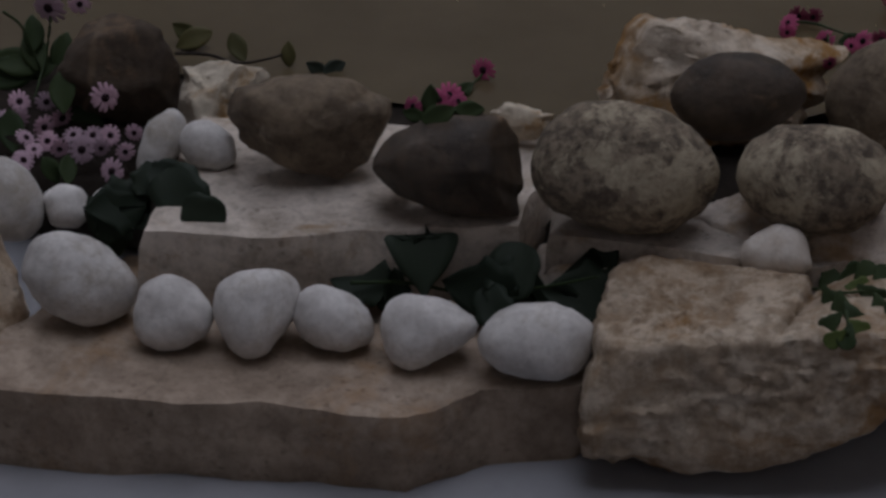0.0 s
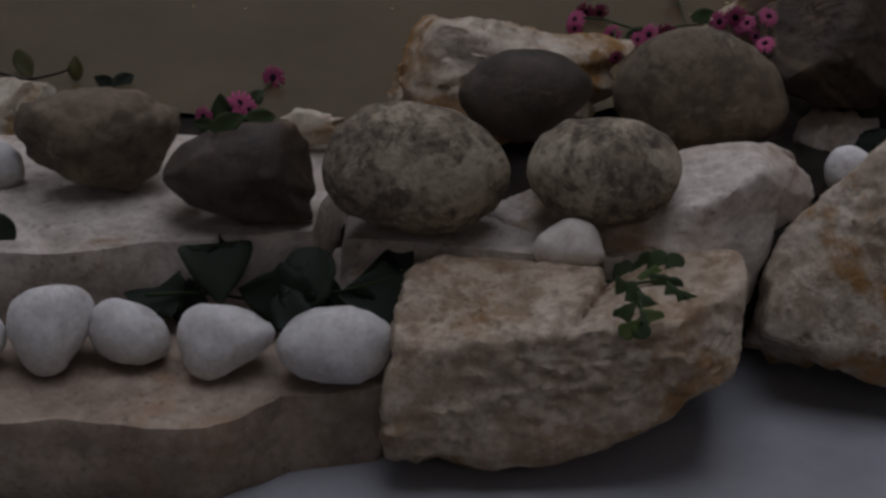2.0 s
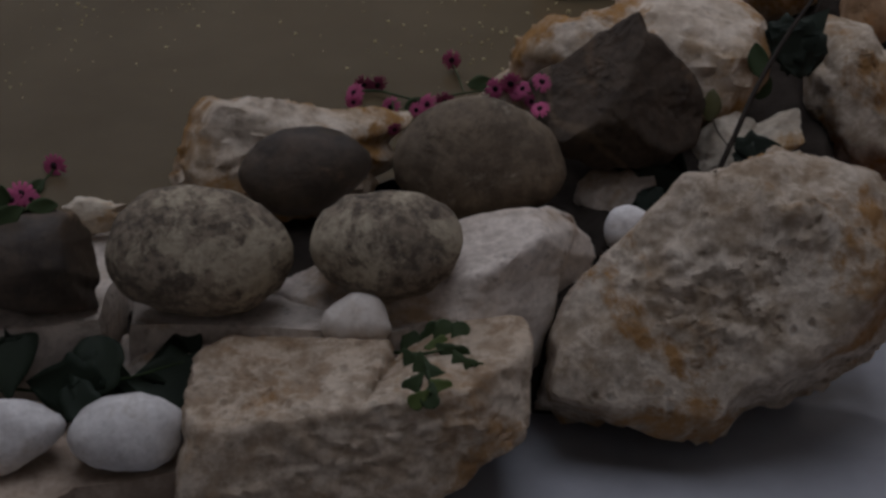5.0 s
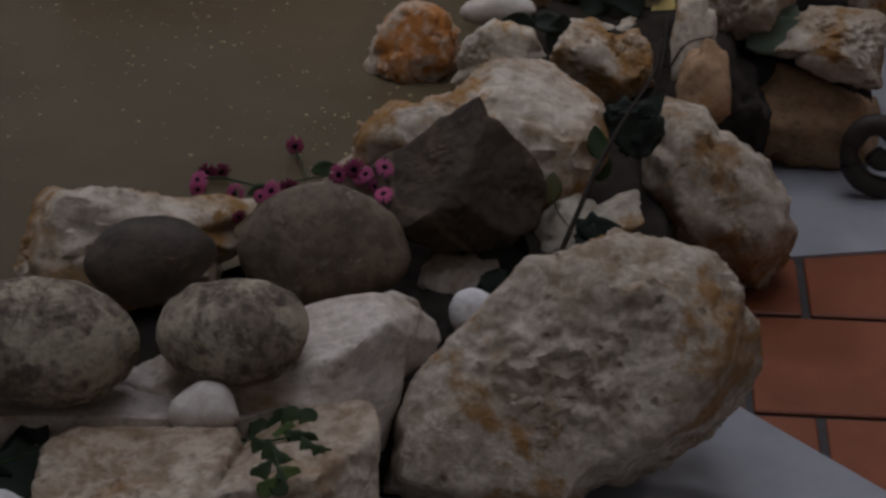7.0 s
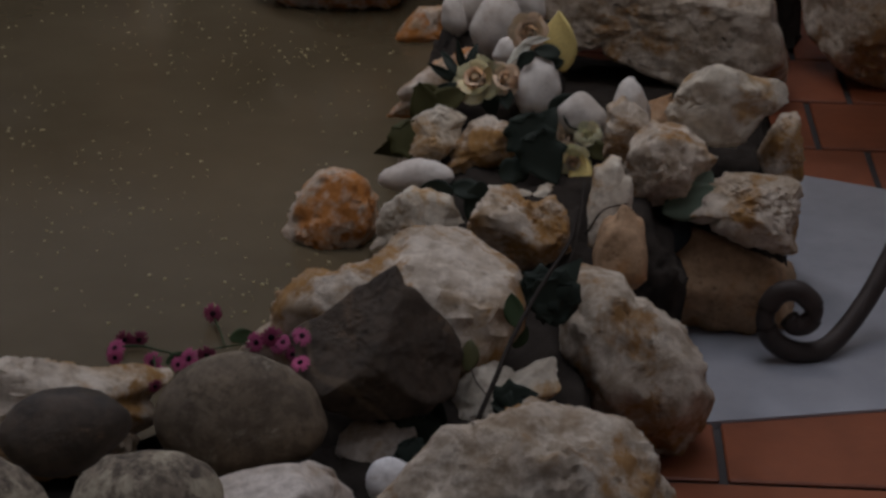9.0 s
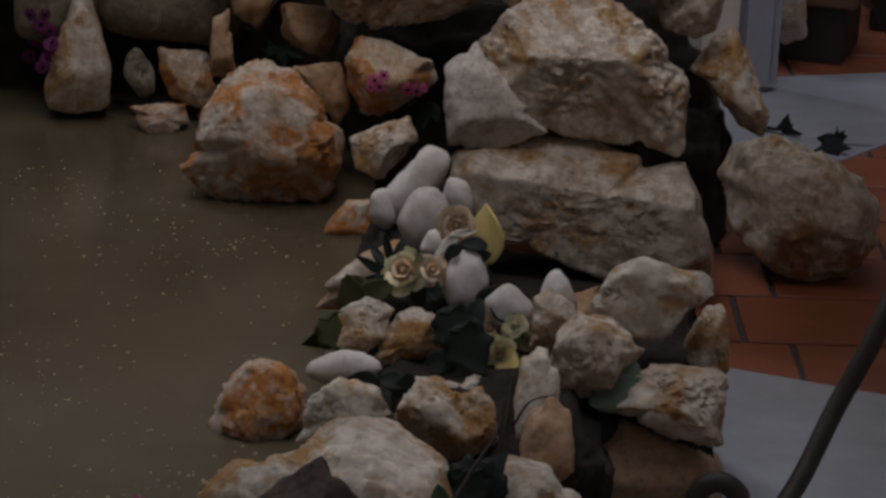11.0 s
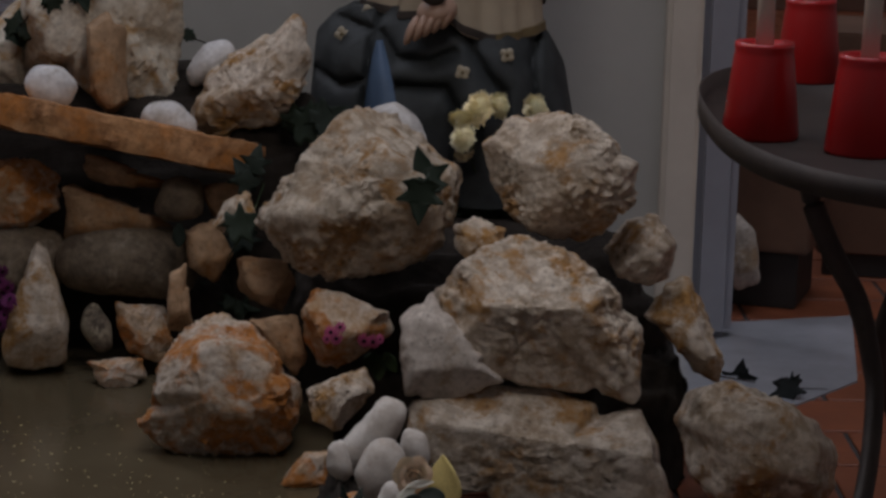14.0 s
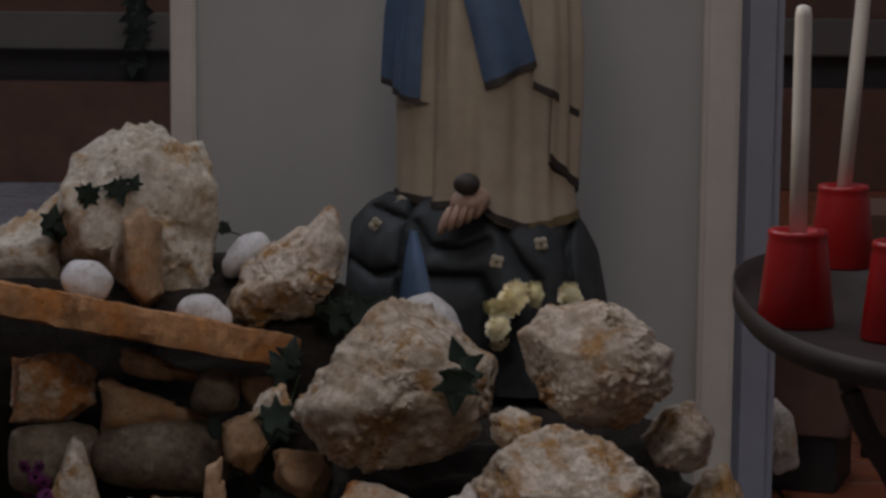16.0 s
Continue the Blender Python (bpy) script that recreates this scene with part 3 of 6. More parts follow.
white_pebble((-0.529, 1.746, 0.118), (57, -3.2, 18), 0, (52, 52, 49, 47, 41, 38, 36, 35, 34, 33, 34, 35, 38, 41, 43, 47, 50, 51, 54, 52, 50, 45, 40, 37, 36, 34, 33, 33, 34, 36, 40, 43, 44, 47, 49, 50), 33)
white_pebble((-1.089, 1.807, 0.129), (61, -3.2, 32), 0, (34, 32, 32, 32, 33, 35, 35, 36, 39, 44, 43, 42, 42, 41, 36, 34, 32, 31, 32, 33, 34, 33, 33, 34, 37, 40, 40, 41, 43, 40, 40, 40, 37, 35, 34, 34), 29)
white_pebble((-1.037, 1.826, 0.122), (60, -3.2, 31), 0, (21, 21, 21, 23, 23, 22, 21, 21, 21, 22, 22, 22, 22, 23, 25, 25, 22, 21, 20, 20, 20, 22, 24, 23, 21, 21, 20, 21, 23, 25, 23, 23, 23, 24, 22, 21), 17)
white_pebble((-0.987, 1.831, 0.120), (61, -3.3, 29), 0, (23, 25, 27, 28, 27, 26, 27, 27, 26, 25, 26, 27, 28, 27, 26, 27, 24, 23, 22, 22, 23, 23, 24, 25, 27, 31, 33, 29, 26, 24, 24, 24, 25, 24, 23, 23), 20)
white_pebble((-0.952, 1.872, 0.182), (63, -3.3, 28), 0, (22, 24, 27, 33, 35, 35, 36, 38, 32, 28, 26, 25, 24, 21, 19, 18, 18, 19, 20, 21, 25, 30, 36, 38, 40, 35, 31, 28, 24, 22, 20, 19, 19, 20, 20, 20), 21)
white_pebble((-0.906, 1.880, 0.184), (62, -3.3, 27), 0, (25, 25, 25, 23, 22, 22, 22, 23, 26, 25, 25, 26, 28, 29, 28, 27, 27, 28, 27, 25, 24, 24, 24, 24, 23, 22, 23, 24, 26, 26, 27, 28, 32, 30, 27, 26), 20)
chalk_rock((-0.966, 2.044, 0.144), (63, -3.3, 26), 0, (47, 52, 59, 59, 51, 47, 44, 44, 43, 43, 44, 45, 49, 54, 47, 44, 43, 42, 43, 44, 48, 50, 54, 56, 51, 48, 46, 47, 48, 47, 43, 40, 39, 39, 41, 43), 33)
dark_rock((-1.079, 2.046, 0.159), (64, -3.3, 29), 0, (62, 59, 58, 58, 61, 60, 59, 60, 62, 63, 62, 62, 63, 61, 60, 61, 63, 67, 68, 71, 71, 62, 56, 52, 51, 50, 52, 55, 61, 66, 67, 71, 74, 68, 64, 62), 49)
brown_cobble((-0.805, 1.898, 0.219), (63, -3.3, 24), 0, (79, 80, 72, 64, 59, 54, 49, 47, 46, 46, 48, 50, 55, 60, 69, 80, 81, 81, 75, 71, 64, 57, 53, 51, 50, 50, 50, 52, 56, 62, 62, 64, 67, 67, 70, 75), 47, facets=5, chips=0.3, cutoff=(0.78, 0.95), uneven=0.012, level=5)
dark_cobble((-0.648, 1.866, 0.215), (61, -3.3, 20), 0, (63, 63, 65, 64, 65, 62, 55, 50, 48, 47, 48, 50, 53, 56, 61, 68, 73, 77, 77, 72, 65, 58, 52, 48, 46, 45, 46, 47, 49, 53, 59, 69, 76, 70, 68, 65), 44, cuts=((0.88, -0.05, 0.47, 0.74),), facets=4, chips=0.2, cutoff=(0.82, 0.95), uneven=0.010, level=5)
chalk_rock((-0.629, 2.022, 0.188), (62, -3.3, 18), 0, (31, 33, 26, 22, 19, 17, 16, 16, 16, 17, 18, 20, 23, 25, 26, 30, 34, 30, 28, 27, 25, 23, 21, 20, 20, 20, 20, 19, 19, 20, 21, 23, 25, 30, 30, 30), 19)
grey_cobble((-0.494, 1.903, 0.221), (62, -2.9, 15), 0, (87, 81, 76, 69, 65, 63, 62, 59, 59, 60, 64, 65, 69, 75, 76, 79, 83, 84, 87, 84, 80, 75, 71, 64, 60, 59, 59, 59, 60, 62, 66, 72, 75, 81, 87, 89), 57)
dark_cobble((-0.415, 2.014, 0.256), (63, -2.5, 12), 0, (67, 64, 62, 54, 50, 47, 45, 42, 40, 39, 40, 42, 44, 46, 49, 53, 58, 60, 64, 61, 59, 54, 51, 50, 47, 44, 43, 43, 42, 41, 41, 42, 45, 49, 56, 63), 38)
grey_cobble((-0.321, 1.932, 0.225), (62, -2.5, 10), 0, (73, 70, 68, 67, 60, 55, 51, 50, 48, 47, 47, 49, 53, 59, 60, 64, 69, 70, 74, 70, 66, 64, 58, 54, 53, 52, 49, 49, 49, 52, 56, 56, 59, 63, 66, 68), 47)
brown_cobble((-0.268, 2.188, 0.189), (64, -2.5, 8), 0, (86, 83, 76, 72, 71, 66, 65, 65, 66, 66, 65, 66, 72, 72, 73, 77, 81, 84, 88, 86, 84, 79, 73, 70, 65, 62, 61, 61, 60, 61, 64, 68, 78, 84, 91, 92), 48)
ochre_rock((-0.478, 2.190, 0.187), (63, -2.5, 13), 0, (129, 146, 121, 85, 67, 59, 53, 49, 48, 50, 54, 60, 69, 82, 97, 99, 98, 100, 106, 113, 122, 127, 107, 109, 94, 85, 79, 77, 77, 79, 85, 94, 91, 110, 113, 129), 50, level=5)
cream_pebble((-0.341, 1.875, 0.174), (60, -2.8, 11), 0, (29, 28, 27, 28, 29, 29, 26, 25, 25, 25, 25, 24, 24, 25, 26, 29, 31, 31, 32, 34, 32, 31, 30, 26, 23, 22, 22, 22, 22, 24, 26, 27, 29, 32, 35, 31), 22)
pale_slab((-0.230, 2.091, 0.146), (62, -2.5, 7), 0, (91, 83, 76, 68, 62, 46, 38, 33, 30, 28, 28, 28, 29, 31, 34, 40, 52, 68, 75, 86, 79, 70, 65, 63, 63, 60, 55, 51, 50, 124, 114, 106, 99, 94, 92, 94), 36, facets=3, uneven=0.016, edges=6, cuts=((-0.25, 0.62, 0.74, 0.62), (0.80, -0.25, 0.55, 0.60)))
pale_slab((-0.340, 1.948, 0.134), (60, -2.6, 11), 0, (183, 201, 219, 207, 161, 119, 97, 84, 76, 71, 69, 69, 71, 75, 83, 96, 118, 161, 249, 260, 183, 136, 110, 96, 87, 82, 80, 80, 83, 88, 98, 113, 127, 148, 168, 172), 57, level=6, facets=3, uneven=0.016, cuts=((-0.15, 0.75, 0.64, 0.55), (0.55, -0.3, 0.78, 0.72)))
cream_block((-0.340, 1.812, 0.098), (58, -2.8, 12), 0, (167, 177, 188, 190, 155, 101, 89, 84, 82, 83, 86, 93, 106, 127, 146, 153, 149, 149, 152, 163, 171, 177, 157, 136, 123, 112, 105, 101, 97, 96, 98, 104, 111, 122, 139, 160), 97, cuts=((-0.05, 0.8, 0.6, 0.55), (0.05, -0.35, 0.93, 0.7)), level=6)
rough_boulder((0.016, 2.012, 0.143), 60, 0, (159, 169, 168, 169, 173, 175, 169, 159, 151, 143, 132, 129, 134, 129, 127, 131, 142, 158, 178, 198, 214, 228, 206, 178, 159, 148, 140, 119, 105, 109, 106, 107, 112, 119, 132, 145), 118, level=6, cuts=((0, -0.05, 1, 0.58), (0.15, 0.65, 0.75, 0.74)))
dark_rock((-0.130, 2.293, 0.218), 65, 3, (90, 88, 85, 81, 77, 75, 78, 85, 96, 89, 79, 74, 71, 70, 73, 81, 93, 100, 94, 91, 91, 87, 84, 84, 79, 77, 76, 73, 73, 76, 80, 85, 88, 94, 93, 90), 58, level=6, cuts=((-0.52, 0.42, 0.75, 0.5), (0.62, 0.05, 0.78, 0.55)))
ochre_rock((-0.122, 2.453, 0.177), 65, 3, (150, 155, 156, 154, 147, 140, 130, 121, 116, 106, 92, 81, 80, 87, 99, 119, 127, 139, 157, 182, 169, 152, 135, 125, 116, 106, 101, 99, 100, 104, 113, 113, 114, 119, 126, 136), 74, level=5)
# rounded white stone; the greyer slab colour stands in for shade on it
pale_slab((-0.134, 2.260, 0.103), 62, 3, (41, 47, 52, 56, 59, 53, 49, 48, 45, 44, 45, 46, 47, 45, 45, 43, 41, 40, 36, 33, 31, 30, 30, 30, 31, 33, 36, 39, 37, 37, 37, 37, 35, 35, 36, 38), 29, edges=2.6)
white_pebble((-0.109, 2.160, 0.137), 62, 3, (25, 26, 28, 26, 24, 23, 22, 23, 24, 23, 22, 22, 23, 25, 24, 23, 23, 24, 23, 23, 24, 25, 28, 27, 25, 24, 24, 24, 23, 21, 21, 20, 21, 22, 24, 25), 19)
chalk_rock((0.001, 2.378, 0.126), 64, -0, (59, 70, 70, 72, 78, 58, 39, 35, 36, 38, 42, 43, 42, 43, 45, 49, 52, 52, 54, 58, 64, 75, 70, 62, 58, 56, 47, 41, 37, 35, 35, 35, 36, 39, 43, 49), 35)
rough_boulder((0.152, 2.528, 0.105), 65, -3, (89, 83, 77, 73, 71, 69, 70, 72, 78, 88, 109, 120, 130, 132, 120, 107, 93, 85, 81, 80, 81, 85, 81, 75, 72, 74, 81, 92, 109, 119, 126, 119, 116, 110, 107, 96), 75)
rust_rock((-0.226, 2.843, 0.149), 68, 5, (59, 60, 63, 60, 60, 61, 62, 62, 63, 63, 61, 61, 57, 54, 53, 53, 53, 55, 59, 65, 70, 71, 66, 61, 57, 56, 55, 54, 55, 57, 62, 62, 60, 60, 61, 59), 48)
chalk_rock((-0.112, 2.774, 0.170), 68, 2, (60, 56, 54, 53, 55, 52, 48, 46, 45, 46, 49, 47, 45, 45, 46, 49, 50, 50, 52, 55, 62, 71, 58, 51, 47, 44, 41, 39, 39, 39, 42, 45, 52, 53, 55, 59), 40)
cream_pebble((-0.122, 2.917, 0.178), 69, 2, (55, 47, 41, 38, 33, 28, 25, 24, 23, 23, 23, 24, 24, 25, 27, 30, 35, 43, 53, 50, 48, 40, 30, 25, 22, 20, 19, 19, 19, 20, 22, 24, 29, 36, 39, 45), 25)
ochre_rock((0.020, 2.718, 0.188), 68, -0, (58, 57, 58, 57, 57, 59, 51, 42, 39, 45, 57, 62, 64, 67, 64, 63, 64, 67, 69, 60, 55, 51, 48, 46, 46, 47, 50, 55, 58, 61, 65, 67, 64, 64, 65, 61), 46)
ochre_rock((-0.032, 2.978, 0.197), 70, 1, (55, 59, 53, 49, 47, 45, 44, 44, 46, 46, 43, 42, 41, 39, 38, 39, 40, 44, 46, 49, 54, 62, 57, 53, 47, 42, 38, 37, 36, 37, 38, 39, 39, 40, 43, 48), 36)
rust_rock((-0.103, 3.148, 0.222), 71, 2, (56, 56, 57, 60, 66, 75, 68, 54, 46, 41, 37, 34, 33, 33, 34, 36, 39, 45, 54, 60, 68, 83, 70, 60, 53, 47, 43, 41, 40, 41, 41, 40, 41, 43, 47, 53), 40)
chalk_rock((-0.107, 2.997, 0.205), 70, 2, (39, 42, 47, 55, 52, 48, 46, 45, 44, 39, 36, 35, 34, 35, 37, 40, 38, 38, 38, 40, 44, 49, 58, 51, 47, 44, 43, 41, 37, 35, 33, 33, 34, 36, 38, 38), 25)
rust_rock((-0.152, 3.693, 0.128), 73, 2, (49, 48, 48, 49, 52, 57, 52, 46, 42, 40, 39, 37, 34, 33, 33, 33, 35, 38, 43, 52, 61, 59, 59, 49, 43, 40, 38, 37, 37, 37, 36, 36, 37, 39, 43, 49), 35)
cream_pebble((-0.047, 3.418, 0.281), 73, 1, (41, 47, 52, 60, 73, 70, 69, 70, 53, 41, 35, 31, 29, 27, 27, 28, 29, 31, 36, 43, 55, 71, 71, 72, 68, 57, 51, 44, 38, 34, 31, 30, 30, 31, 33, 36), 37)
cream_pebble((-0.091, 3.358, 0.262), 73, 2, (16, 15, 15, 16, 17, 19, 22, 27, 34, 31, 30, 29, 29, 25, 22, 20, 18, 18, 18, 19, 20, 22, 22, 22, 22, 23, 25, 29, 32, 30, 29, 28, 27, 22, 19, 17), 18)
cream_pebble((-0.027, 3.258, 0.281), 73, 0, (34, 36, 39, 41, 41, 42, 44, 48, 47, 45, 44, 45, 41, 37, 35, 33, 33, 34, 36, 40, 39, 38, 39, 41, 45, 51, 49, 44, 41, 40, 40, 41, 39, 36, 34, 34), 32)
cream_pebble((0.021, 3.358, 0.285), 73, -0, (20, 19, 19, 20, 21, 24, 25, 24, 25, 26, 28, 32, 32, 27, 25, 23, 22, 22, 23, 22, 21, 20, 20, 21, 23, 25, 29, 29, 28, 27, 28, 29, 32, 26, 23, 21), 20)
cream_pebble((0.034, 3.078, 0.253), 71, -1, (32, 31, 31, 32, 35, 39, 43, 40, 39, 38, 40, 39, 34, 32, 30, 30, 30, 32, 35, 33, 33, 33, 34, 37, 42, 41, 38, 38, 38, 39, 36, 33, 32, 31, 32, 33), 28)
cream_pebble((-0.005, 3.158, 0.276), 72, 0, (24, 23, 23, 23, 25, 25, 22, 20, 19, 19, 19, 20, 21, 22, 21, 20, 21, 21, 23, 26, 30, 26, 23, 22, 21, 21, 21, 19, 18, 18, 18, 19, 20, 22, 26, 26), 17)
cream_pebble((0.094, 2.998, 0.242), 71, -2, (32, 33, 30, 28, 26, 26, 26, 27, 30, 33, 33, 30, 29, 29, 29, 30, 33, 35, 32, 31, 30, 31, 32, 34, 30, 27, 26, 25, 25, 26, 28, 31, 37, 36, 33, 32), 24)
cream_pebble((0.160, 2.999, 0.253), 71, -3, (26, 26, 24, 24, 24, 26, 28, 31, 38, 46, 44, 42, 37, 31, 28, 26, 25, 24, 25, 26, 27, 27, 28, 30, 33, 39, 37, 36, 37, 38, 41, 38, 33, 29, 27, 26), 25)
ochre_rock((0.153, 2.949, 0.239), 70, -3, (34, 33, 33, 34, 36, 36, 36, 38, 40, 44, 49, 46, 44, 44, 38, 33, 31, 29, 29, 29, 31, 33, 38, 45, 44, 42, 41, 41, 42, 45, 41, 39, 37, 37, 38, 36), 27)
chalk_rock((0.278, 2.949, 0.281), 71, -5, (80, 86, 86, 81, 66, 57, 52, 50, 50, 52, 55, 55, 55, 57, 61, 62, 63, 67, 72, 78, 75, 70, 63, 59, 57, 56, 57, 55, 55, 56, 55, 52, 50, 49, 53, 63), 48)
ochre_rock((0.365, 2.979, 0.206), 70, -7, (25, 25, 26, 27, 30, 34, 41, 53, 59, 55, 53, 45, 39, 35, 33, 32, 32, 33, 35, 35, 34, 34, 35, 37, 41, 44, 46, 50, 56, 56, 48, 43, 38, 32, 28, 26), 31)
rough_boulder((0.203, 2.879, 0.222), 70, -4, (61, 67, 61, 57, 55, 55, 56, 56, 54, 55, 56, 59, 57, 56, 56, 56, 54, 53, 54, 57, 61, 60, 61, 63, 59, 58, 57, 53, 51, 51, 53, 56, 55, 54, 54, 57), 45)
chalk_rock((0.127, 2.778, 0.194), 68, -3, (30, 30, 32, 36, 41, 47, 51, 58, 71, 72, 65, 61, 49, 39, 33, 29, 27, 26, 25, 26, 27, 30, 34, 41, 53, 70, 74, 78, 59, 49, 43, 39, 36, 33, 31, 30), 35, facets=4, chips=0.3, cutoff=(0.84, 0.96), uneven=0.03)
tan_block((0.141, 2.695, 0.173), 67, -3, (33, 33, 34, 36, 40, 46, 51, 53, 58, 61, 53, 49, 47, 43, 38, 35, 33, 33, 34, 35, 38, 44, 52, 49, 49, 49, 52, 56, 54, 49, 47, 46, 46, 41, 37, 35), 35)
tan_block((0.275, 2.885, 0.073), 67, -5, (111, 104, 79, 63, 53, 48, 45, 45, 46, 48, 53, 61, 70, 77, 88, 92, 94, 90, 90, 90, 93, 99, 107, 104, 105, 85, 81, 80, 81, 85, 97, 103, 113, 122, 115, 111), 63)
ochre_rock((0.315, 2.839, 0.178), 69, -6, (60, 60, 63, 68, 67, 64, 57, 52, 49, 48, 49, 51, 55, 57, 61, 67, 75, 89, 100, 107, 71, 58, 51, 47, 45, 43, 43, 45, 48, 53, 61, 71, 77, 69, 64, 61), 37)
chalk_rock((0.018, 2.877, 0.147), 68, -0, (57, 56, 57, 59, 64, 58, 41, 32, 31, 32, 33, 36, 41, 49, 56, 55, 55, 57, 61, 69, 59, 52, 47, 44, 43, 44, 45, 48, 44, 43, 42, 43, 46, 50, 57, 60), 39)
chalk_rock((0.097, 3.078, 0.174), 70, -2, (39, 40, 41, 44, 42, 38, 36, 35, 35, 36, 39, 38, 36, 35, 36, 37, 40, 45, 44, 40, 38, 38, 39, 41, 44, 40, 36, 34, 32, 32, 33, 35, 38, 44, 43, 40), 31)
ochre_rock((0.240, 2.978, 0.119), 68, -5, (46, 46, 42, 41, 40, 41, 44, 48, 46, 42, 40, 40, 40, 42, 46, 44, 41, 39, 39, 40, 42, 47, 51, 45, 42, 40, 39, 40, 42, 45, 46, 42, 40, 40, 40, 42), 34)
tan_block((0.202, 3.049, 0.220), 71, -4, (28, 27, 26, 27, 28, 30, 34, 41, 38, 34, 32, 31, 31, 32, 32, 29, 27, 26, 26, 27, 29, 32, 37, 34, 33, 33, 34, 36, 35, 32, 30, 30, 30, 32, 34, 30), 25)
rust_rock((-0.307, 3.873, 0.213), 74, 4, (134, 133, 119, 111, 109, 112, 120, 131, 131, 136, 136, 133, 129, 122, 119, 120, 119, 116, 117, 124, 145, 142, 137, 131, 120, 114, 112, 114, 114, 117, 124, 137, 141, 134, 132, 131), 100, level=6, cutoff=(0.76, 0.95), facets=9, cuts=((0.05, -0.78, 0.62, 0.66), (-0.3, -0.5, 0.8, 0.7)))
rough_boulder((0.231, 3.850, 0.361), 76, -4, (167, 146, 134, 127, 121, 118, 118, 120, 125, 134, 145, 153, 155, 161, 166, 174, 180, 188, 172, 162, 149, 138, 133, 131, 120, 114, 112, 113, 117, 126, 141, 165, 207, 198, 183, 173), 110, cuts=((0, 0.66, 0.75, 0.52), (0, -0.42, 0.91, 0.52)), level=6, facets=5, uneven=0.036, edges=5)
pale_slab((0.060, 3.825, 0.304), 75, -1, (74, 65, 60, 57, 56, 57, 59, 65, 73, 87, 107, 99, 95, 94, 93, 81, 74, 69, 67, 67, 70, 75, 83, 91, 82, 77, 74, 74, 76, 78, 79, 83, 91, 103, 115, 89), 55)
rough_boulder((0.240, 3.785, 0.140), 73, -4, (201, 191, 183, 180, 144, 125, 117, 114, 115, 119, 123, 131, 145, 167, 190, 223, 245, 239, 231, 211, 190, 141, 115, 107, 102, 101, 103, 108, 117, 129, 150, 186, 219, 237, 235, 219), 98, cuts=((0.10, 0.70, 0.70, 0.60), (0.0, -0.25, 0.97, 0.62)), level=6, facets=5, uneven=0.020, edges=5)
rough_boulder((0.609, 3.910, 0.118), 73, -9, (143, 140, 128, 121, 110, 102, 98, 98, 100, 106, 116, 133, 139, 150, 157, 154, 154, 137, 127, 122, 121, 113, 110, 110, 114, 115, 116, 120, 127, 126, 130, 137, 139, 142, 148, 143), 101)
ochre_rock((-0.700, 4.339, 0.235), 76, 9, (54, 52, 53, 55, 60, 68, 81, 101, 125, 134, 108, 82, 67, 58, 53, 50, 48, 49, 51, 55, 62, 74, 93, 106, 114, 112, 110, 109, 108, 110, 110, 95, 80, 69, 62, 57), 75, facets=4, chips=0.3, cutoff=(0.84, 0.96), uneven=0.03)
grey_cobble((-0.587, 4.340, 0.205), 76, 8, (26, 26, 26, 26, 26, 27, 29, 33, 39, 49, 49, 47, 46, 38, 34, 31, 30, 29, 30, 29, 27, 27, 27, 28, 30, 33, 39, 46, 45, 45, 47, 46, 37, 32, 29, 27), 27)
rust_rock((-0.497, 4.341, 0.210), 76, 6, (46, 45, 46, 48, 52, 52, 47, 44, 42, 42, 44, 46, 51, 59, 73, 68, 59, 54, 52, 49, 48, 47, 49, 52, 55, 55, 56, 60, 66, 72, 67, 64, 63, 58, 52, 48), 40)
rust_rock((-0.536, 4.254, 0.143), 75, 7, (51, 50, 50, 53, 44, 36, 31, 29, 27, 26, 26, 27, 30, 33, 39, 48, 62, 53, 47, 44, 42, 42, 41, 37, 35, 34, 34, 35, 37, 36, 35, 36, 37, 40, 44, 52), 32)
tan_block((-0.399, 4.032, 0.335), 77, 6, (18, 18, 19, 20, 22, 26, 32, 44, 72, 63, 58, 54, 39, 31, 27, 24, 22, 21, 21, 22, 23, 25, 29, 35, 46, 52, 51, 52, 55, 59, 55, 34, 26, 22, 20, 19), 24)
rust_rock((-0.109, 3.938, 0.319), 76, 1, (88, 84, 82, 71, 63, 59, 56, 56, 57, 59, 62, 68, 78, 83, 77, 74, 73, 69, 68, 69, 71, 69, 69, 72, 77, 73, 70, 69, 64, 60, 58, 59, 61, 65, 72, 84), 55)
ochre_rock((-0.105, 3.763, 0.244), 74, 2, (48, 58, 60, 60, 62, 66, 58, 48, 42, 39, 36, 36, 36, 37, 40, 45, 53, 57, 54, 53, 53, 55, 58, 55, 53, 54, 56, 54, 46, 41, 38, 36, 36, 37, 39, 42), 39)
tan_block((-0.248, 4.083, 0.355), 77, 3, (48, 50, 49, 49, 51, 55, 55, 52, 50, 50, 52, 55, 61, 71, 75, 64, 57, 54, 52, 49, 43, 40, 38, 35, 34, 34, 35, 37, 40, 46, 51, 47, 44, 43, 43, 45), 36)
tan_block((-0.214, 3.983, 0.283), 76, 3, (37, 36, 36, 37, 39, 43, 49, 48, 45, 43, 43, 44, 46, 51, 58, 70, 57, 47, 40, 36, 33, 31, 30, 30, 31, 33, 36, 42, 51, 69, 63, 57, 54, 51, 44, 40), 36)
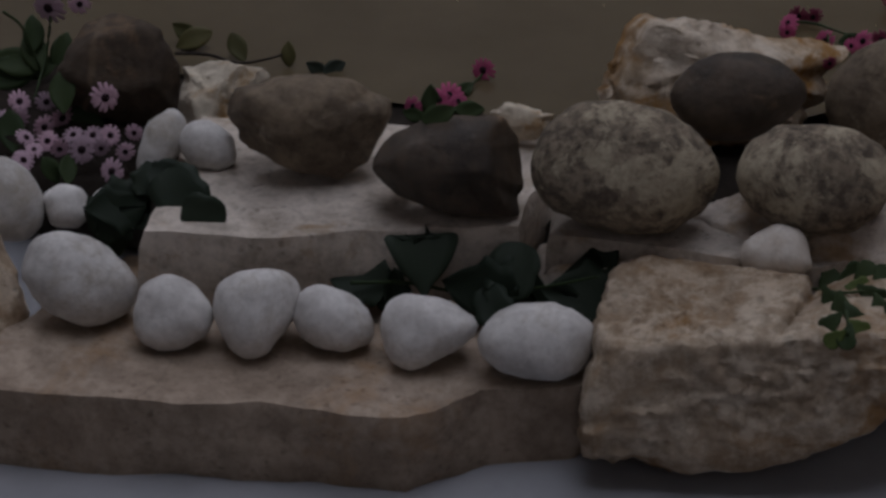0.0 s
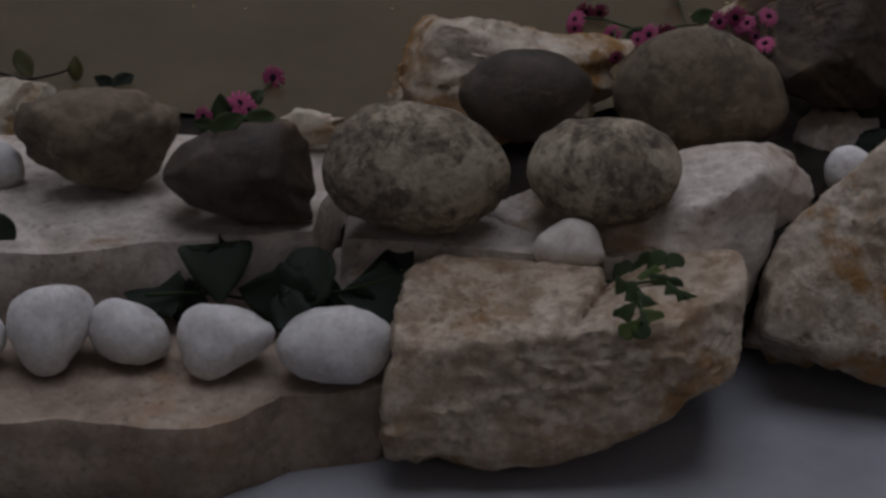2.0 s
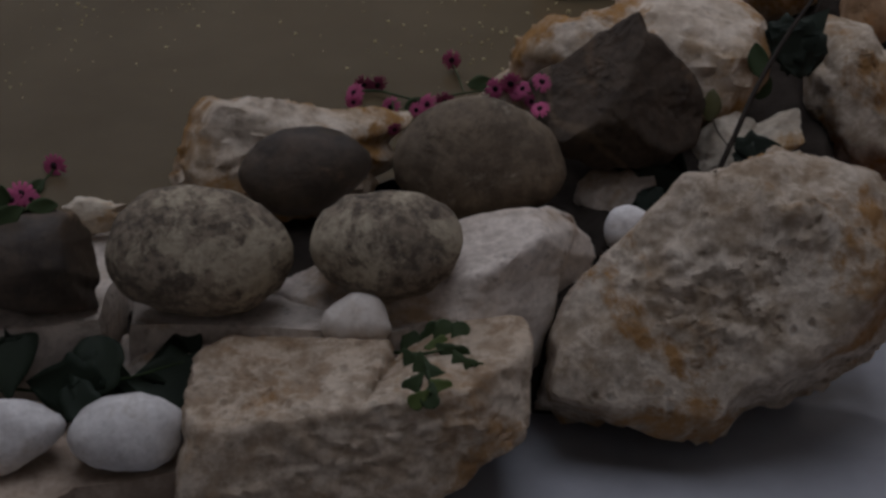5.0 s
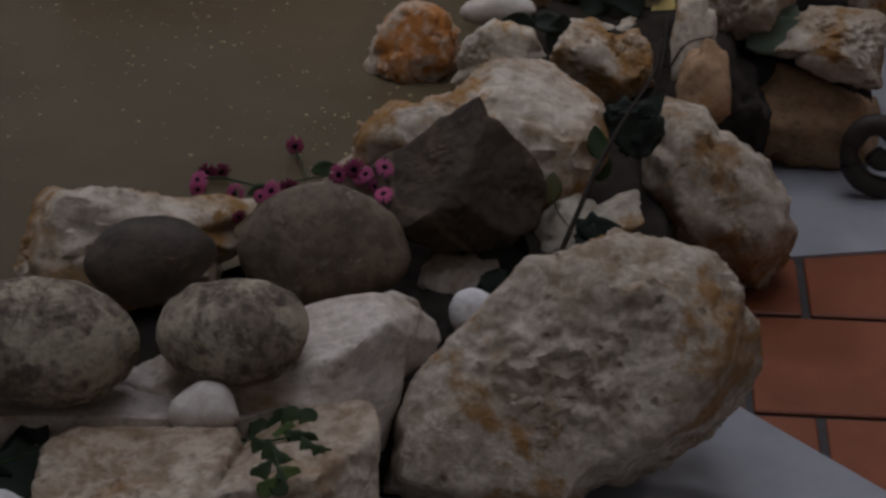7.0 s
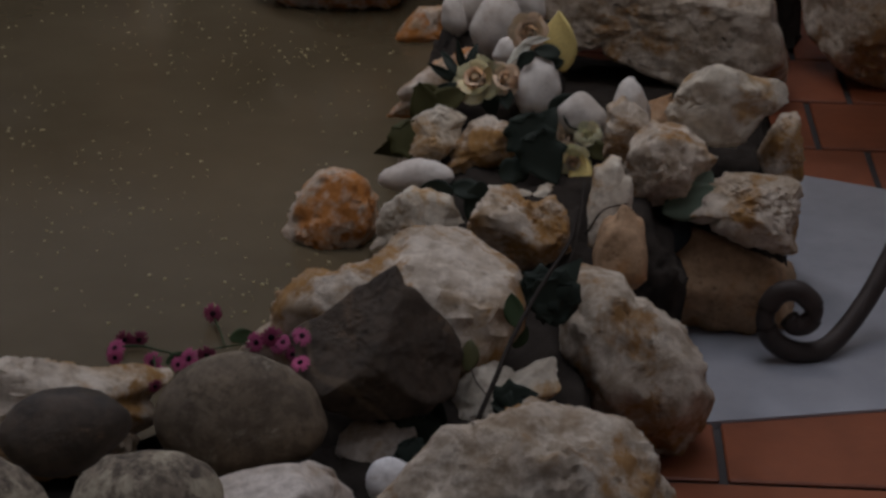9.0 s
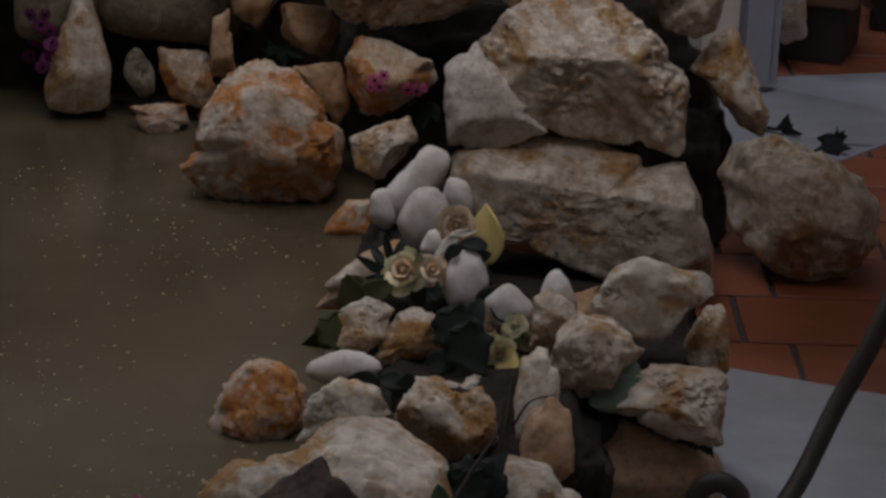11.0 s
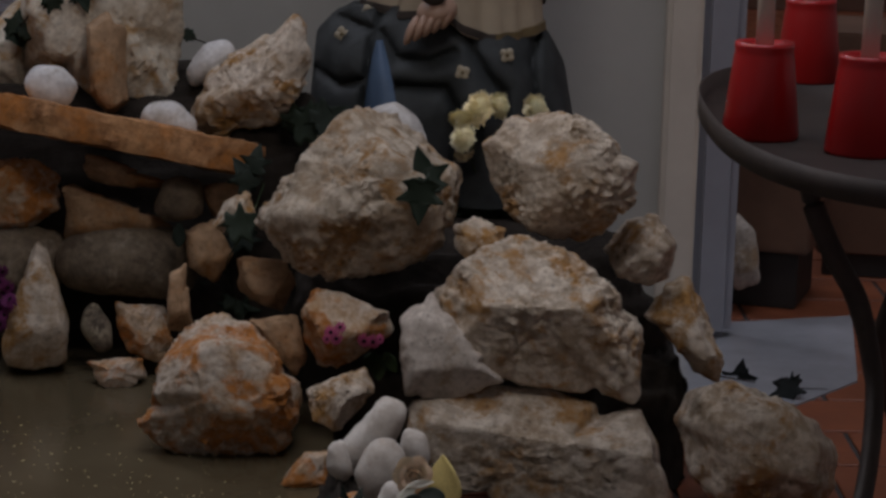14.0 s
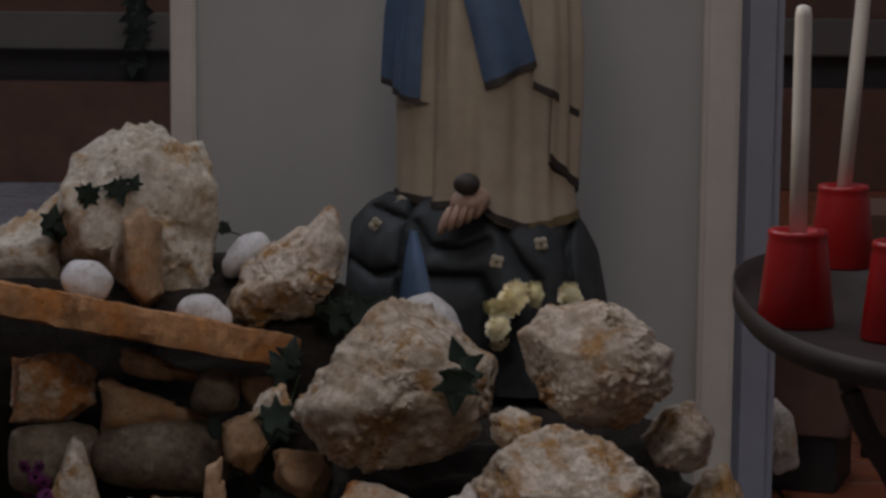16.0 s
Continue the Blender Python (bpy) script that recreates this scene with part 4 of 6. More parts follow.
rough_boulder((-0.080, 4.047, 0.524), 79, 1, (168, 174, 178, 163, 155, 151, 151, 156, 156, 161, 158, 151, 137, 129, 125, 127, 134, 148, 166, 184, 182, 176, 174, 170, 156, 149, 141, 135, 133, 135, 138, 141, 148, 150, 154, 164), 123, level=6)
rough_boulder((0.262, 4.049, 0.575), 80, -4, (134, 138, 124, 116, 111, 104, 101, 101, 104, 108, 108, 111, 118, 131, 131, 135, 144, 137, 127, 122, 115, 112, 112, 109, 106, 107, 108, 109, 114, 123, 121, 122, 123, 127, 136, 133), 101, level=6)
white_pebble((-0.027, 4.271, 0.611), 81, 0, (48, 46, 45, 44, 42, 40, 40, 42, 45, 49, 49, 49, 51, 54, 58, 57, 59, 62, 55, 47, 42, 39, 38, 38, 39, 41, 45, 52, 51, 50, 50, 53, 57, 65, 60, 53), 39)
ochre_rock((0.120, 3.955, 0.477), 78, -2, (45, 47, 50, 45, 39, 36, 34, 33, 34, 35, 38, 37, 37, 39, 42, 47, 47, 43, 42, 41, 42, 41, 39, 39, 39, 41, 43, 38, 36, 34, 34, 34, 36, 39, 45, 45), 32)
rough_boulder((0.415, 4.076, 0.437), 78, -6, (59, 62, 62, 59, 58, 59, 62, 68, 67, 62, 60, 60, 61, 60, 57, 57, 58, 61, 67, 63, 61, 61, 63, 65, 60, 58, 58, 59, 63, 63, 63, 64, 65, 61, 58, 57), 49)
ochre_rock((0.504, 4.092, 0.295), 76, -7, (41, 39, 38, 39, 41, 44, 50, 59, 72, 92, 96, 91, 89, 82, 79, 77, 79, 82, 61, 49, 42, 39, 39, 40, 43, 47, 54, 67, 83, 97, 112, 104, 93, 66, 52, 45), 58, level=5)
pale_slab((0.781, 5.428, 0.143), 78, -8, (36, 36, 37, 39, 42, 48, 58, 65, 73, 86, 95, 88, 72, 56, 47, 42, 38, 37, 36, 37, 38, 42, 47, 51, 57, 68, 86, 86, 81, 78, 78, 68, 54, 46, 41, 38), 45)
rust_rock((-0.760, 4.451, 0.439), 79, 9, (86, 89, 96, 90, 83, 79, 78, 72, 68, 66, 67, 69, 75, 83, 98, 88, 81, 78, 77, 78, 82, 89, 101, 87, 78, 73, 70, 70, 72, 76, 74, 74, 76, 81, 89, 86), 80)
tan_block((-0.558, 4.452, 0.484), 80, 7, (50, 35, 28, 23, 21, 19, 19, 18, 19, 20, 22, 25, 30, 39, 59, 73, 70, 70, 65, 61, 54, 41, 34, 30, 27, 26, 25, 25, 26, 28, 32, 37, 45, 59, 89, 90), 47)
tan_block((-0.567, 4.435, 0.400), 79, 7, (100, 68, 53, 44, 39, 35, 34, 33, 33, 35, 37, 42, 51, 68, 108, 112, 100, 93, 90, 94, 100, 103, 84, 73, 66, 62, 58, 55, 55, 56, 59, 64, 73, 87, 113, 115), 65)
brown_cobble((-0.533, 4.401, 0.322), 78, 7, (130, 129, 132, 125, 99, 85, 76, 70, 68, 67, 67, 69, 73, 81, 94, 115, 134, 133, 137, 140, 136, 111, 90, 78, 70, 66, 64, 64, 66, 70, 77, 89, 110, 126, 128, 133), 78)
brown_cobble((-0.748, 4.420, 0.313), 78, 9, (90, 93, 99, 101, 88, 79, 75, 71, 67, 65, 66, 69, 74, 83, 97, 96, 89, 85, 84, 85, 90, 97, 102, 86, 76, 70, 67, 66, 68, 71, 74, 77, 83, 94, 94, 91), 66)
brown_cobble((-0.435, 4.375, 0.444), 79, 5, (43, 44, 47, 51, 59, 54, 51, 49, 49, 50, 50, 48, 48, 49, 44, 42, 41, 41, 43, 46, 51, 47, 43, 40, 39, 38, 35, 33, 32, 33, 34, 37, 42, 49, 45, 43), 40)
tan_block((-0.356, 4.417, 0.450), 79, 4, (39, 39, 41, 44, 50, 41, 35, 31, 29, 27, 27, 28, 29, 32, 36, 43, 49, 42, 38, 36, 34, 34, 36, 38, 42, 44, 38, 34, 31, 30, 30, 30, 32, 35, 40, 39), 36)
ochre_rock((-0.306, 4.110, 0.477), 79, 4, (36, 35, 34, 35, 37, 40, 46, 46, 39, 35, 33, 32, 31, 32, 31, 30, 30, 32, 34, 38, 45, 44, 40, 38, 36, 37, 38, 40, 36, 34, 32, 31, 32, 33, 36, 39), 29)
tan_block((-0.378, 4.341, 0.361), 78, 5, (44, 41, 40, 40, 41, 43, 47, 54, 60, 55, 52, 51, 51, 53, 57, 49, 44, 41, 40, 40, 41, 43, 48, 46, 46, 47, 50, 55, 63, 59, 52, 48, 46, 45, 46, 48), 43)
white_pebble((-0.687, 4.444, 0.648), 82, 9, (50, 52, 47, 44, 43, 43, 44, 41, 39, 39, 40, 42, 46, 50, 48, 47, 48, 51, 48, 44, 42, 41, 41, 43, 47, 46, 43, 41, 41, 42, 44, 48, 46, 45, 45, 47), 36)
white_pebble((-0.459, 4.421, 0.590), 81, 6, (51, 46, 41, 38, 37, 37, 38, 40, 40, 39, 39, 40, 43, 48, 50, 50, 51, 54, 51, 48, 46, 43, 38, 36, 34, 34, 35, 37, 38, 40, 43, 48, 58, 54, 51, 50), 35)
white_pebble((-0.403, 4.641, 0.676), 82, 5, (38, 46, 57, 55, 54, 56, 52, 45, 40, 37, 36, 35, 32, 30, 29, 29, 30, 32, 35, 40, 49, 55, 56, 59, 58, 45, 38, 34, 31, 30, 28, 27, 27, 28, 30, 33), 32)
ochre_rock((-0.307, 4.569, 0.648), 82, 4, (94, 103, 117, 125, 136, 151, 152, 120, 99, 87, 79, 73, 70, 69, 70, 74, 81, 91, 99, 111, 131, 142, 143, 135, 130, 107, 94, 89, 88, 90, 91, 85, 83, 82, 85, 89), 71, level=5)
chalk_rock((-0.615, 4.692, 0.749), 83, 7, (151, 151, 156, 165, 181, 189, 172, 175, 185, 182, 177, 176, 174, 176, 179, 170, 168, 167, 170, 175, 177, 186, 178, 149, 141, 151, 167, 176, 186, 195, 195, 201, 189, 173, 164, 156), 104, level=6)
chalk_rock((-0.854, 4.710, 0.664), 82, 10, (91, 96, 103, 106, 112, 124, 142, 107, 89, 80, 74, 72, 71, 73, 78, 85, 98, 98, 101, 107, 118, 124, 113, 107, 104, 95, 88, 84, 82, 84, 88, 95, 100, 93, 89, 89), 77)
tan_block((-0.592, 4.547, 0.682), 82, 7, (35, 35, 37, 42, 49, 62, 75, 79, 87, 99, 95, 88, 85, 67, 54, 46, 41, 39, 37, 37, 39, 42, 47, 55, 70, 81, 88, 99, 97, 89, 85, 65, 52, 44, 39, 36), 43)

# ---- the statue ----


def statue():
    """A robed figure on a dark rocky base, one plain mesh in a few painted colours."""
    bm = bmesh.new()
    cx, cy = 0.093, 4.72

    def sheet(rows, mat, close=False):
        grid = [[bm.verts.new(p) for p in row] for row in rows]
        for a, b in zip(grid, grid[1:]):
            n = len(a)
            for i in range(n if close else n - 1):
                j = (i + 1) % n
                f = bm.faces.new((a[i], a[j], b[j], b[i]))
                f.material_index = mat
        return grid

    def robe(z, a, grow=1.0):
        s = (math.cos(a) + 1) / 2
        z += max(0.0, 1 - (z - 0.745) / 0.25) * float(np.interp(s, (0, 0.2, 0.3, 0.4, 0.52, 0.68, 0.85, 1), (0.043, 0.026, 0.03, 0.05, 0.005, -0.017, -0.012, 0.008)))
        s = (z - 0.74) / 0.9
        w = (0.180 - 0.02 * math.sin(min(1, s * 1.6) * math.pi * 0.5) + 0.012 * math.sin(s * 5)) * (1.0 if z < 1.25 else max(0.28, 1 - (z - 1.25) * 1.25))
        d = w * 0.72
        if math.cos(a) > 0:
            w *= 1 - 0.10 * math.cos(a) * min(1.0, max(0.25, (1.12 - z) / 0.2))
        fold = 1 + 0.075 * math.sin(a * 11 + 1.2 * math.sin(z * 4)) * (0.6 + 0.4 * math.sin(a * 3 + 1)) + 0.04 * math.sin(a * 5 + 2 + z * 2) + 0.022 * math.sin(a * 23 + z * 3)
        flare = 1 + 0.05 * max(0, (0.80 - z) / 0.06)
        return Vector((cx + math.cos(a) * w * fold * grow * flare, cy + math.sin(a) * d * fold * grow * flare, z))

    n = 120
    zs = [0.745 + 0.02 * i for i in range(43)]
    g = sheet([[robe(z, 2 * math.pi * i / n) for i in range(n)] for z in zs], 0, True)
    bm.faces.new(g[-1]).material_index = 0
    # gold hem
    for first, last, mat in ((0, 38, 3), (38, 60, 4)):
        sheet([[robe(z, math.pi + math.pi * i / 60, gr) for i in range(first, last + 1)] for z, gr in ((0.748, 1.012), (0.748, 1.03), (0.764, 1.03), (0.764, 1.005))], mat)
    # blue mantle tails and the pale veil fold with its dark edge

    def tail(a0, a1, zl, zr, grow, mat, edge, lean=0.0):
        rows = []
        for z01 in (0.0, 0.03, 0.06, 0.3, 0.6, 1.0):
            row = []
            for i in range(25):
                s = i / 24
                a = a0 + (a1 - a0) * s - lean * z01
                low = zl + (zr - zl) * s
                z = low + (1.45 - low) * z01
                row.append(robe(z, a, grow + 0.03 * math.sin(s * 9)))
            rows.append(row)
        gr = sheet(rows, mat)
        for f in {f for v in gr[0] for f in v.link_faces}:
            f.material_index = edge
        sheet([[robe(v.co.z, a0 + (a1 - a0) * i / 24, 0.98) for i, v in enumerate(gr[0])], [v.co.copy() for v in gr[0]]], edge)

    tail(math.radians(168), math.radians(222), 1.03, 0.972, 1.15, 1, 3)
    tail(math.radians(266), math.radians(298), 1.010, 1.056, 1.10, 1, 3, math.radians(36))
    tail(math.radians(297), math.radians(368), 1.013, 0.905, 1.05, 0, 3)
    tail(math.radians(310), math.radians(356), 0.874, 0.772, 1.04, 0, 3)
    # the base: a cloaked mound with soft bulges between deep creases
    creases = [[(-0.050, 0.80), (-0.074, 0.73), (-0.088, 0.60), (-0.088, 0.42)], [(-0.055, 0.747), (-0.023, 0.702), (0.039, 0.697), (0.085, 0.715)], [(-0.023, 0.650), (0.073, 0.649), (0.092, 0.612), (0.095, 0.42)],
               [(0.115, 0.75), (0.125, 0.715), (0.152, 0.675), (0.185, 0.640), (0.20, 0.52)], [(0.257, 0.77), (0.241, 0.693), (0.250, 0.625), (0.252, 0.42)], [(-0.150, 0.765), (-0.074, 0.750)], [(-0.190, 0.66), (-0.135, 0.640), (-0.090, 0.655)]]

    def crease(x, z):
        best = 9.0
        for line in creases:
            for (ax, az), (bx, bz) in zip(line, line[1:]):
                ux, uz = bx - ax, bz - az
                k = min(1.0, max(0.0, ((x - ax) * ux + (z - az) * uz) / (ux * ux + uz * uz)))
                best = min(best, math.hypot(x - ax - k * ux, z - az - k * uz))
        return best

    def mound(u, v):
        x = -0.198 + 0.536 * u
        top = float(np.interp(x, (-0.198, -0.190, -0.159, -0.114, -0.03, 0.07, 0.15, 0.263, 0.286, 0.312, 0.338), (0.62, 0.722, 0.757, 0.790, 0.795, 0.795, 0.775, 0.757, 0.727, 0.677, 0.55)))
        z = 0.42 + (top - 0.42) * v
        e = (x - 0.07) / 0.268
        d = crease(x, z)
        y = 4.525 + 0.17 * abs(e) ** 3.2 + 0.12 * v ** 4 - 0.028 * (1 - math.exp(-d / 0.035)) + 0.016 * math.exp(-(d / 0.008) ** 2) + 0.006 * noise.noise(Vector((x * 14, z * 14, 3)))
        return Vector((x, y, z))

    front = [[mound(i / 110, j / 70) for i in range(111)] for j in range(71)]
    sheet(front + [[Vector((p.x, p.y + 0.12, p.z - 0.004)) for p in front[-1]], [Vector((p.x, 4.84, p.z - 0.06)) for p in front[-1]], [Vector((p.x, 4.86, 0.42)) for p in front[-1]]], 2)
    # the blue ribbon that hangs down the front
    sheet([[mound(((x0 + (x1 - x0) * i / 8) + 0.198) / 0.536, (z - 0.42) / 0.375) + Vector((0, -0.008 - 0.006 * math.sin(i / 8 * math.pi), 0)) for i in range(9)] for z, x0, x1 in ((0.735, -0.064, -0.052), (0.70, -0.072, -0.040), (0.66, -0.078, -0.030), (0.62, -0.083, -0.022), (0.56, -0.086, -0.016))], 1)
    # sash end, small pale blossoms, the toes and the flower on the foot
    def blob(x, y, z, sx, sy, sz, mat, turn=0.0):
        r = bmesh.ops.create_icosphere(bm, subdivisions=3, radius=1.0, matrix=Matrix.Translation((x, y, z)) @ pose(0, 0, 0, 0, turn, 0) @ Matrix.Diagonal((sx, sy, sz, 1)))
        for f in {f for v in r["verts"] for f in v.link_faces}:
            f.material_index = mat

    for i in range(5):
        blob(0.004 + 0.0165 * i, 4.510 + 0.006 * abs(i - 1.5), 0.762 + 0.006 * i, 0.0095, 0.022, 0.031 - 0.002 * i, 5, 22)
    blob(0.052, 4.55, 0.796, 0.040, 0.055, 0.030, 5, -15)
    blob(0.045, 4.508, 0.834, 0.026, 0.02, 0.022, 3)
    for x, z, a in ((-0.133, 0.736, 10), (0.104, 0.681, 30), (0.190, 0.713, 55), (-0.082, 0.780, 20)):
        y = mound((x + 0.198) / 0.536, (z - 0.42) / 0.36).y - 0.004
        for k in range(4):
            w = math.radians(a + 90 * k)
            blob(x + 0.008 * math.cos(w), y, z + 0.008 * math.sin(w), 0.0075, 0.0035, 0.0075, 6)
        blob(x, y - 0.002, z, 0.004, 0.004, 0.004, 4)
    # shoulders and head, plain
    blob(cx, cy, 1.60, 0.12, 0.09, 0.09, 0)
    blob(cx, cy, 1.72, 0.075, 0.08, 0.10, 0)
    ob = thing("statue", bm, M_ROBE, "painted plaster statue in cream robe with blue mantle on dark base", "statue")
    for m in (M_MANTLE, M_BASE, M_EDGE, M_GOLD, M_SKIN, M_BLOSSOM):
        ob.data.materials.append(m)
    ob.data.set_sharp_from_angle(angle=radians(50))
    return ob


M_ROBE = plain_mat("cream_painted_plaster", (0.39, 0.325, 0.23), 0.6, 0, 0.2, 8, 0.0008)
M_MANTLE = plain_mat("blue_painted_plaster", (0.062, 0.105, 0.175), 0.6, 0, 0.25, 12, 0.0008)
M_BASE = plain_mat("dark_green_grey_painted_plaster", (0.033, 0.037, 0.037), 0.68, 0, 0.6, 10, 0.003, 0.3)
M_EDGE = plain_mat("dark_brown_paint", (0.035, 0.026, 0.02), 0.6)
M_GOLD = plain_mat("dull_gold_paint", (0.15, 0.11, 0.05), 0.5, 0.2)
M_SKIN = plain_mat("pale_tan_paint", (0.36, 0.23, 0.16), 0.55, 0, 0.1)
M_BLOSSOM = plain_mat("ivory_paint", (0.42, 0.37, 0.27), 0.6, 0, 0.1)
statue().location = (-0.009, -0.024, 0.004)

# ---- the candle stand ----
TRAY_Z = 0.780
stand = holder("candle_stand", pose(0.66, 3.30, 0.0), "wrought iron candle stand with an oval tray and scrolled legs", "candle stand")


def put(name, bm, material, parent, world, label="", smooth=True):
    ob = part(name, bm, material, parent, label, smooth)
    ob.matrix_basis = parent.matrix_basis.inverted() @ world
    return ob


def oval_tray():
    bm = bmesh.new()
    ax, ay, n = 0.270, 0.56, 96
    rings = []

    def soft(v):
        return math.copysign(abs(v) ** 0.8, v)

    for s, z in ((0.02, 0.0), (0.99, 0.0), (0.99, 0.024), (1.0, 0.024), (1.0, -0.010), (0.02, -0.008)):
        rings.append([bm.verts.new((0.70 + ax * s * soft(math.cos(2 * math.pi * i / n)), 3.36 + ay * s * soft(math.sin(2 * math.pi * i / n)), TRAY_Z + z)) for i in range(n)])
    for a, b in zip(rings, rings[1:]):
        for i in range(n):
            j = (i + 1) % n
            bm.faces.new((a[i], a[j], b[j], b[i]))
    bm.faces.new(rings[0])
    bm.faces.new(rings[-1])
    bmesh.ops.recalc_face_normals(bm, faces=bm.faces[:])
    return bm


put("tray", oval_tray(), M_IRON, stand, Matrix.Identity(4), "oval iron tray with a raised rim")
LEG = [(0.545, 3.20, 0.768), (0.562, 3.20, 0.70), (0.594, 3.20, 0.631), (0.630, 3.20, 0.568), (0.650, 3.18, 0.493), (0.654, 3.15, 0.436), (0.632, 3.06, 0.350), (0.599, 2.98, 0.290), (0.572, 2.95, 0.235), (0.527, 2.92, 0.152), (0.477, 2.86, 0.070),
       (0.425, 2.80, 0.024), (0.385, 2.78, 0.016), (0.347, 2.775, 0.032), (0.332, 2.775, 0.066), (0.345, 2.775, 0.098), (0.370, 2.775, 0.104), (0.392, 2.775, 0.084), (0.388, 2.775, 0.062), (0.372, 2.775, 0.056), (0.362, 2.775, 0.066)]
leg_points = curve_points(LEG, 10)
put("leg", tube(leg_points, 0.016, 10, 0.85, 0.85), M_IRON, stand, Matrix.Identity(4), "curved iron leg ending in a scroll")
for spin in (95, 180):
    turn = Matrix.Translation((0.69, 3.32, 0)) @ pose(0, 0, 0, 0, 0, spin) @ Matrix.Translation((-0.69, -3.32, 0))
    put("leg", tube(leg_points, 0.016, 10, 0.85, 0.85), M_IRON, stand, turn)


def candle_cup(x, y, lean, tall=0.395):
    cup = holder("candle", pose(x, y, TRAY_Z), "ivory taper candle in a red plastic cup", "candle", "candles on the stand")
    put("cup", lathe([(0.0525, 0.0), (0.0545, 0.004), (0.042, 0.116), (0.0405, 0.122), (0.042, 0.128), (0.041, 0.134), (0.031, 0.134), (0.027, 0.124), (0.013, 0.119)], 40), M_CUP, cup, pose(x, y, TRAY_Z), "glossy red plastic cup")
    put("taper", lathe([(0.0124, 0.0), (0.0124, tall * 0.5), (0.0118, tall - 0.015), (0.0100, tall - 0.003), (0.004, tall)], 20), M_WAX, cup, pose(x, y, TRAY_Z + 0.118, 0, lean, 0), "ivory wax taper")
    put("wick", tube([(0, 0, 0.0), (0.001, 0, 0.006), (0.003, 0, 0.011)], 0.001, 6), M_BLACK, cup, pose(x, y, TRAY_Z + 0.118, 0, lean, 0) @ pose(0, 0, tall - 0.001), "burnt wick")


candle_cup(0.495, 3.264, -0.2, 0.328)
candle_cup(0.650, 3.840, 4.0, 0.415)
candle_cup(0.621, 3.150, 1.0, 0.415)

stand.location.y -= 0.018

# ---- things further back ----
crate = holder("wooden_stool", pose(0.80, 5.62, 0), "dark brown wooden stool standing on the tiles", "stool")
put("seat", box(-0.16, 0.16, -0.15, 0.15, 0.14, 0.42, 0.006), M_WOODD, crate, pose(0.83, 5.62, 0, 0, 0, -18), "dark brown boarded seat box", False)
# black block put in for the dark shade beneath the seat box
put("base", box(-0.13, 0.13, -0.12, 0.12, 0.0, 0.138, 0.004), M_BLACK, crate, pose(0.83, 5.62, 0, 0, 0, -18), "black recessed base that stands in for shade under the seat", False)
chair = holder("cabinet", pose(1.25, 5.9, 0), "dark wooden cabinet beside the niche", "cabinet")
put("body", box(-0.22, 0.22, -0.2, 0.2, 0.06, 0.62, 0.006), M_WOODD, chair, pose(1.27, 6.0, 0, 0, 0, -10), "", False)
put("plinth", box(-0.2, 0.2, -0.18, 0.18, 0.0, 0.058, 0.003), M_BLACK, chair, pose(1.27, 6.0, 0, 0, 0, -10), "", False)
M_BEIGE = plain_mat("beige_stone_ledge", (0.12, 0.105, 0.085), 0.8, 0, 0.15, 3, 0.002)
pew = holder("altar_rail", pose(0, 11.9, 0), "long low rail with brown panels and a beige stone ledge", "rail")
put("panel", box(-5.9, 5.9, 11.9, 12.0, 0, 0.515, 0.006), M_WOOD, pew, Matrix.Identity(4), "dark red-brown wooden panel", False)
# solid black strip gives the recess under the ledge its shade
put("gap", box(-5.9, 5.9, 11.96, 12.05, 0.515, 0.675), M_BLACK, pew, Matrix.Identity(4), "black strip that stands in for shade under the ledge", False)
put("ledge", box(-5.9, 5.9, 11.88, 12.2, 0.675, 0.855, 0.01), M_BEIGE, pew, Matrix.Identity(4), "beige stone ledge", False)
put("back_panel", box(-5.9, 5.9, 12.2, 12.29, 0.855, 3.2), M_WOOD, pew, Matrix.Identity(4), "dark wooden panelling", False)

# made-up housing and ceiling rod for the unseen fill lamp over the grotto
lamp = holder("grotto_fill_lamp", pose(-0.05, 3.25, 1.62), "unseen white fill lamp added over the grotto", "lamp")
put("housing", box(-0.19, 0.19, -0.13, 0.13, 0.0, 0.06, 0.01), M_WHITE, lamp, look((-0.05, 3.25, 1.615), (-0.10, 4.0, 0.3)), "white housing of the added fill lamp")
put("rod", tube([(-0.05, 3.25, 1.67), (-0.05, 3.25, 5.0), (-0.05, 3.25, 9.59)], 0.008), M_IRON, lamp, Matrix.Identity(4))

# ---- plants ----


def leaf_mat(name, colour, rough=0.62):
    m, t, b = nodes_of(name)
    vec, rnd = coords(t)
    n = noise_tex(t, vec, 60, 4, 0.6)
    k = ramp(t, n, [(0.3, (0.7, 0.7, 0.7)), (0.7, (1.25, 1.25, 1.2))])
    col = mix(t, 1.0, colour, k, "MULTIPLY")
    col = mix(t, 1.0, col, ramp(t, rnd, [(0, (0.75, 0.8, 0.75)), (1, (1.2, 1.15, 1.1))]), "MULTIPLY")
    t.links.new(col, b.inputs["Base Color"])
    b.inputs["Roughness"].default_value = rough
    b.inputs["Specular IOR Level"].default_value = 0.2
    return m


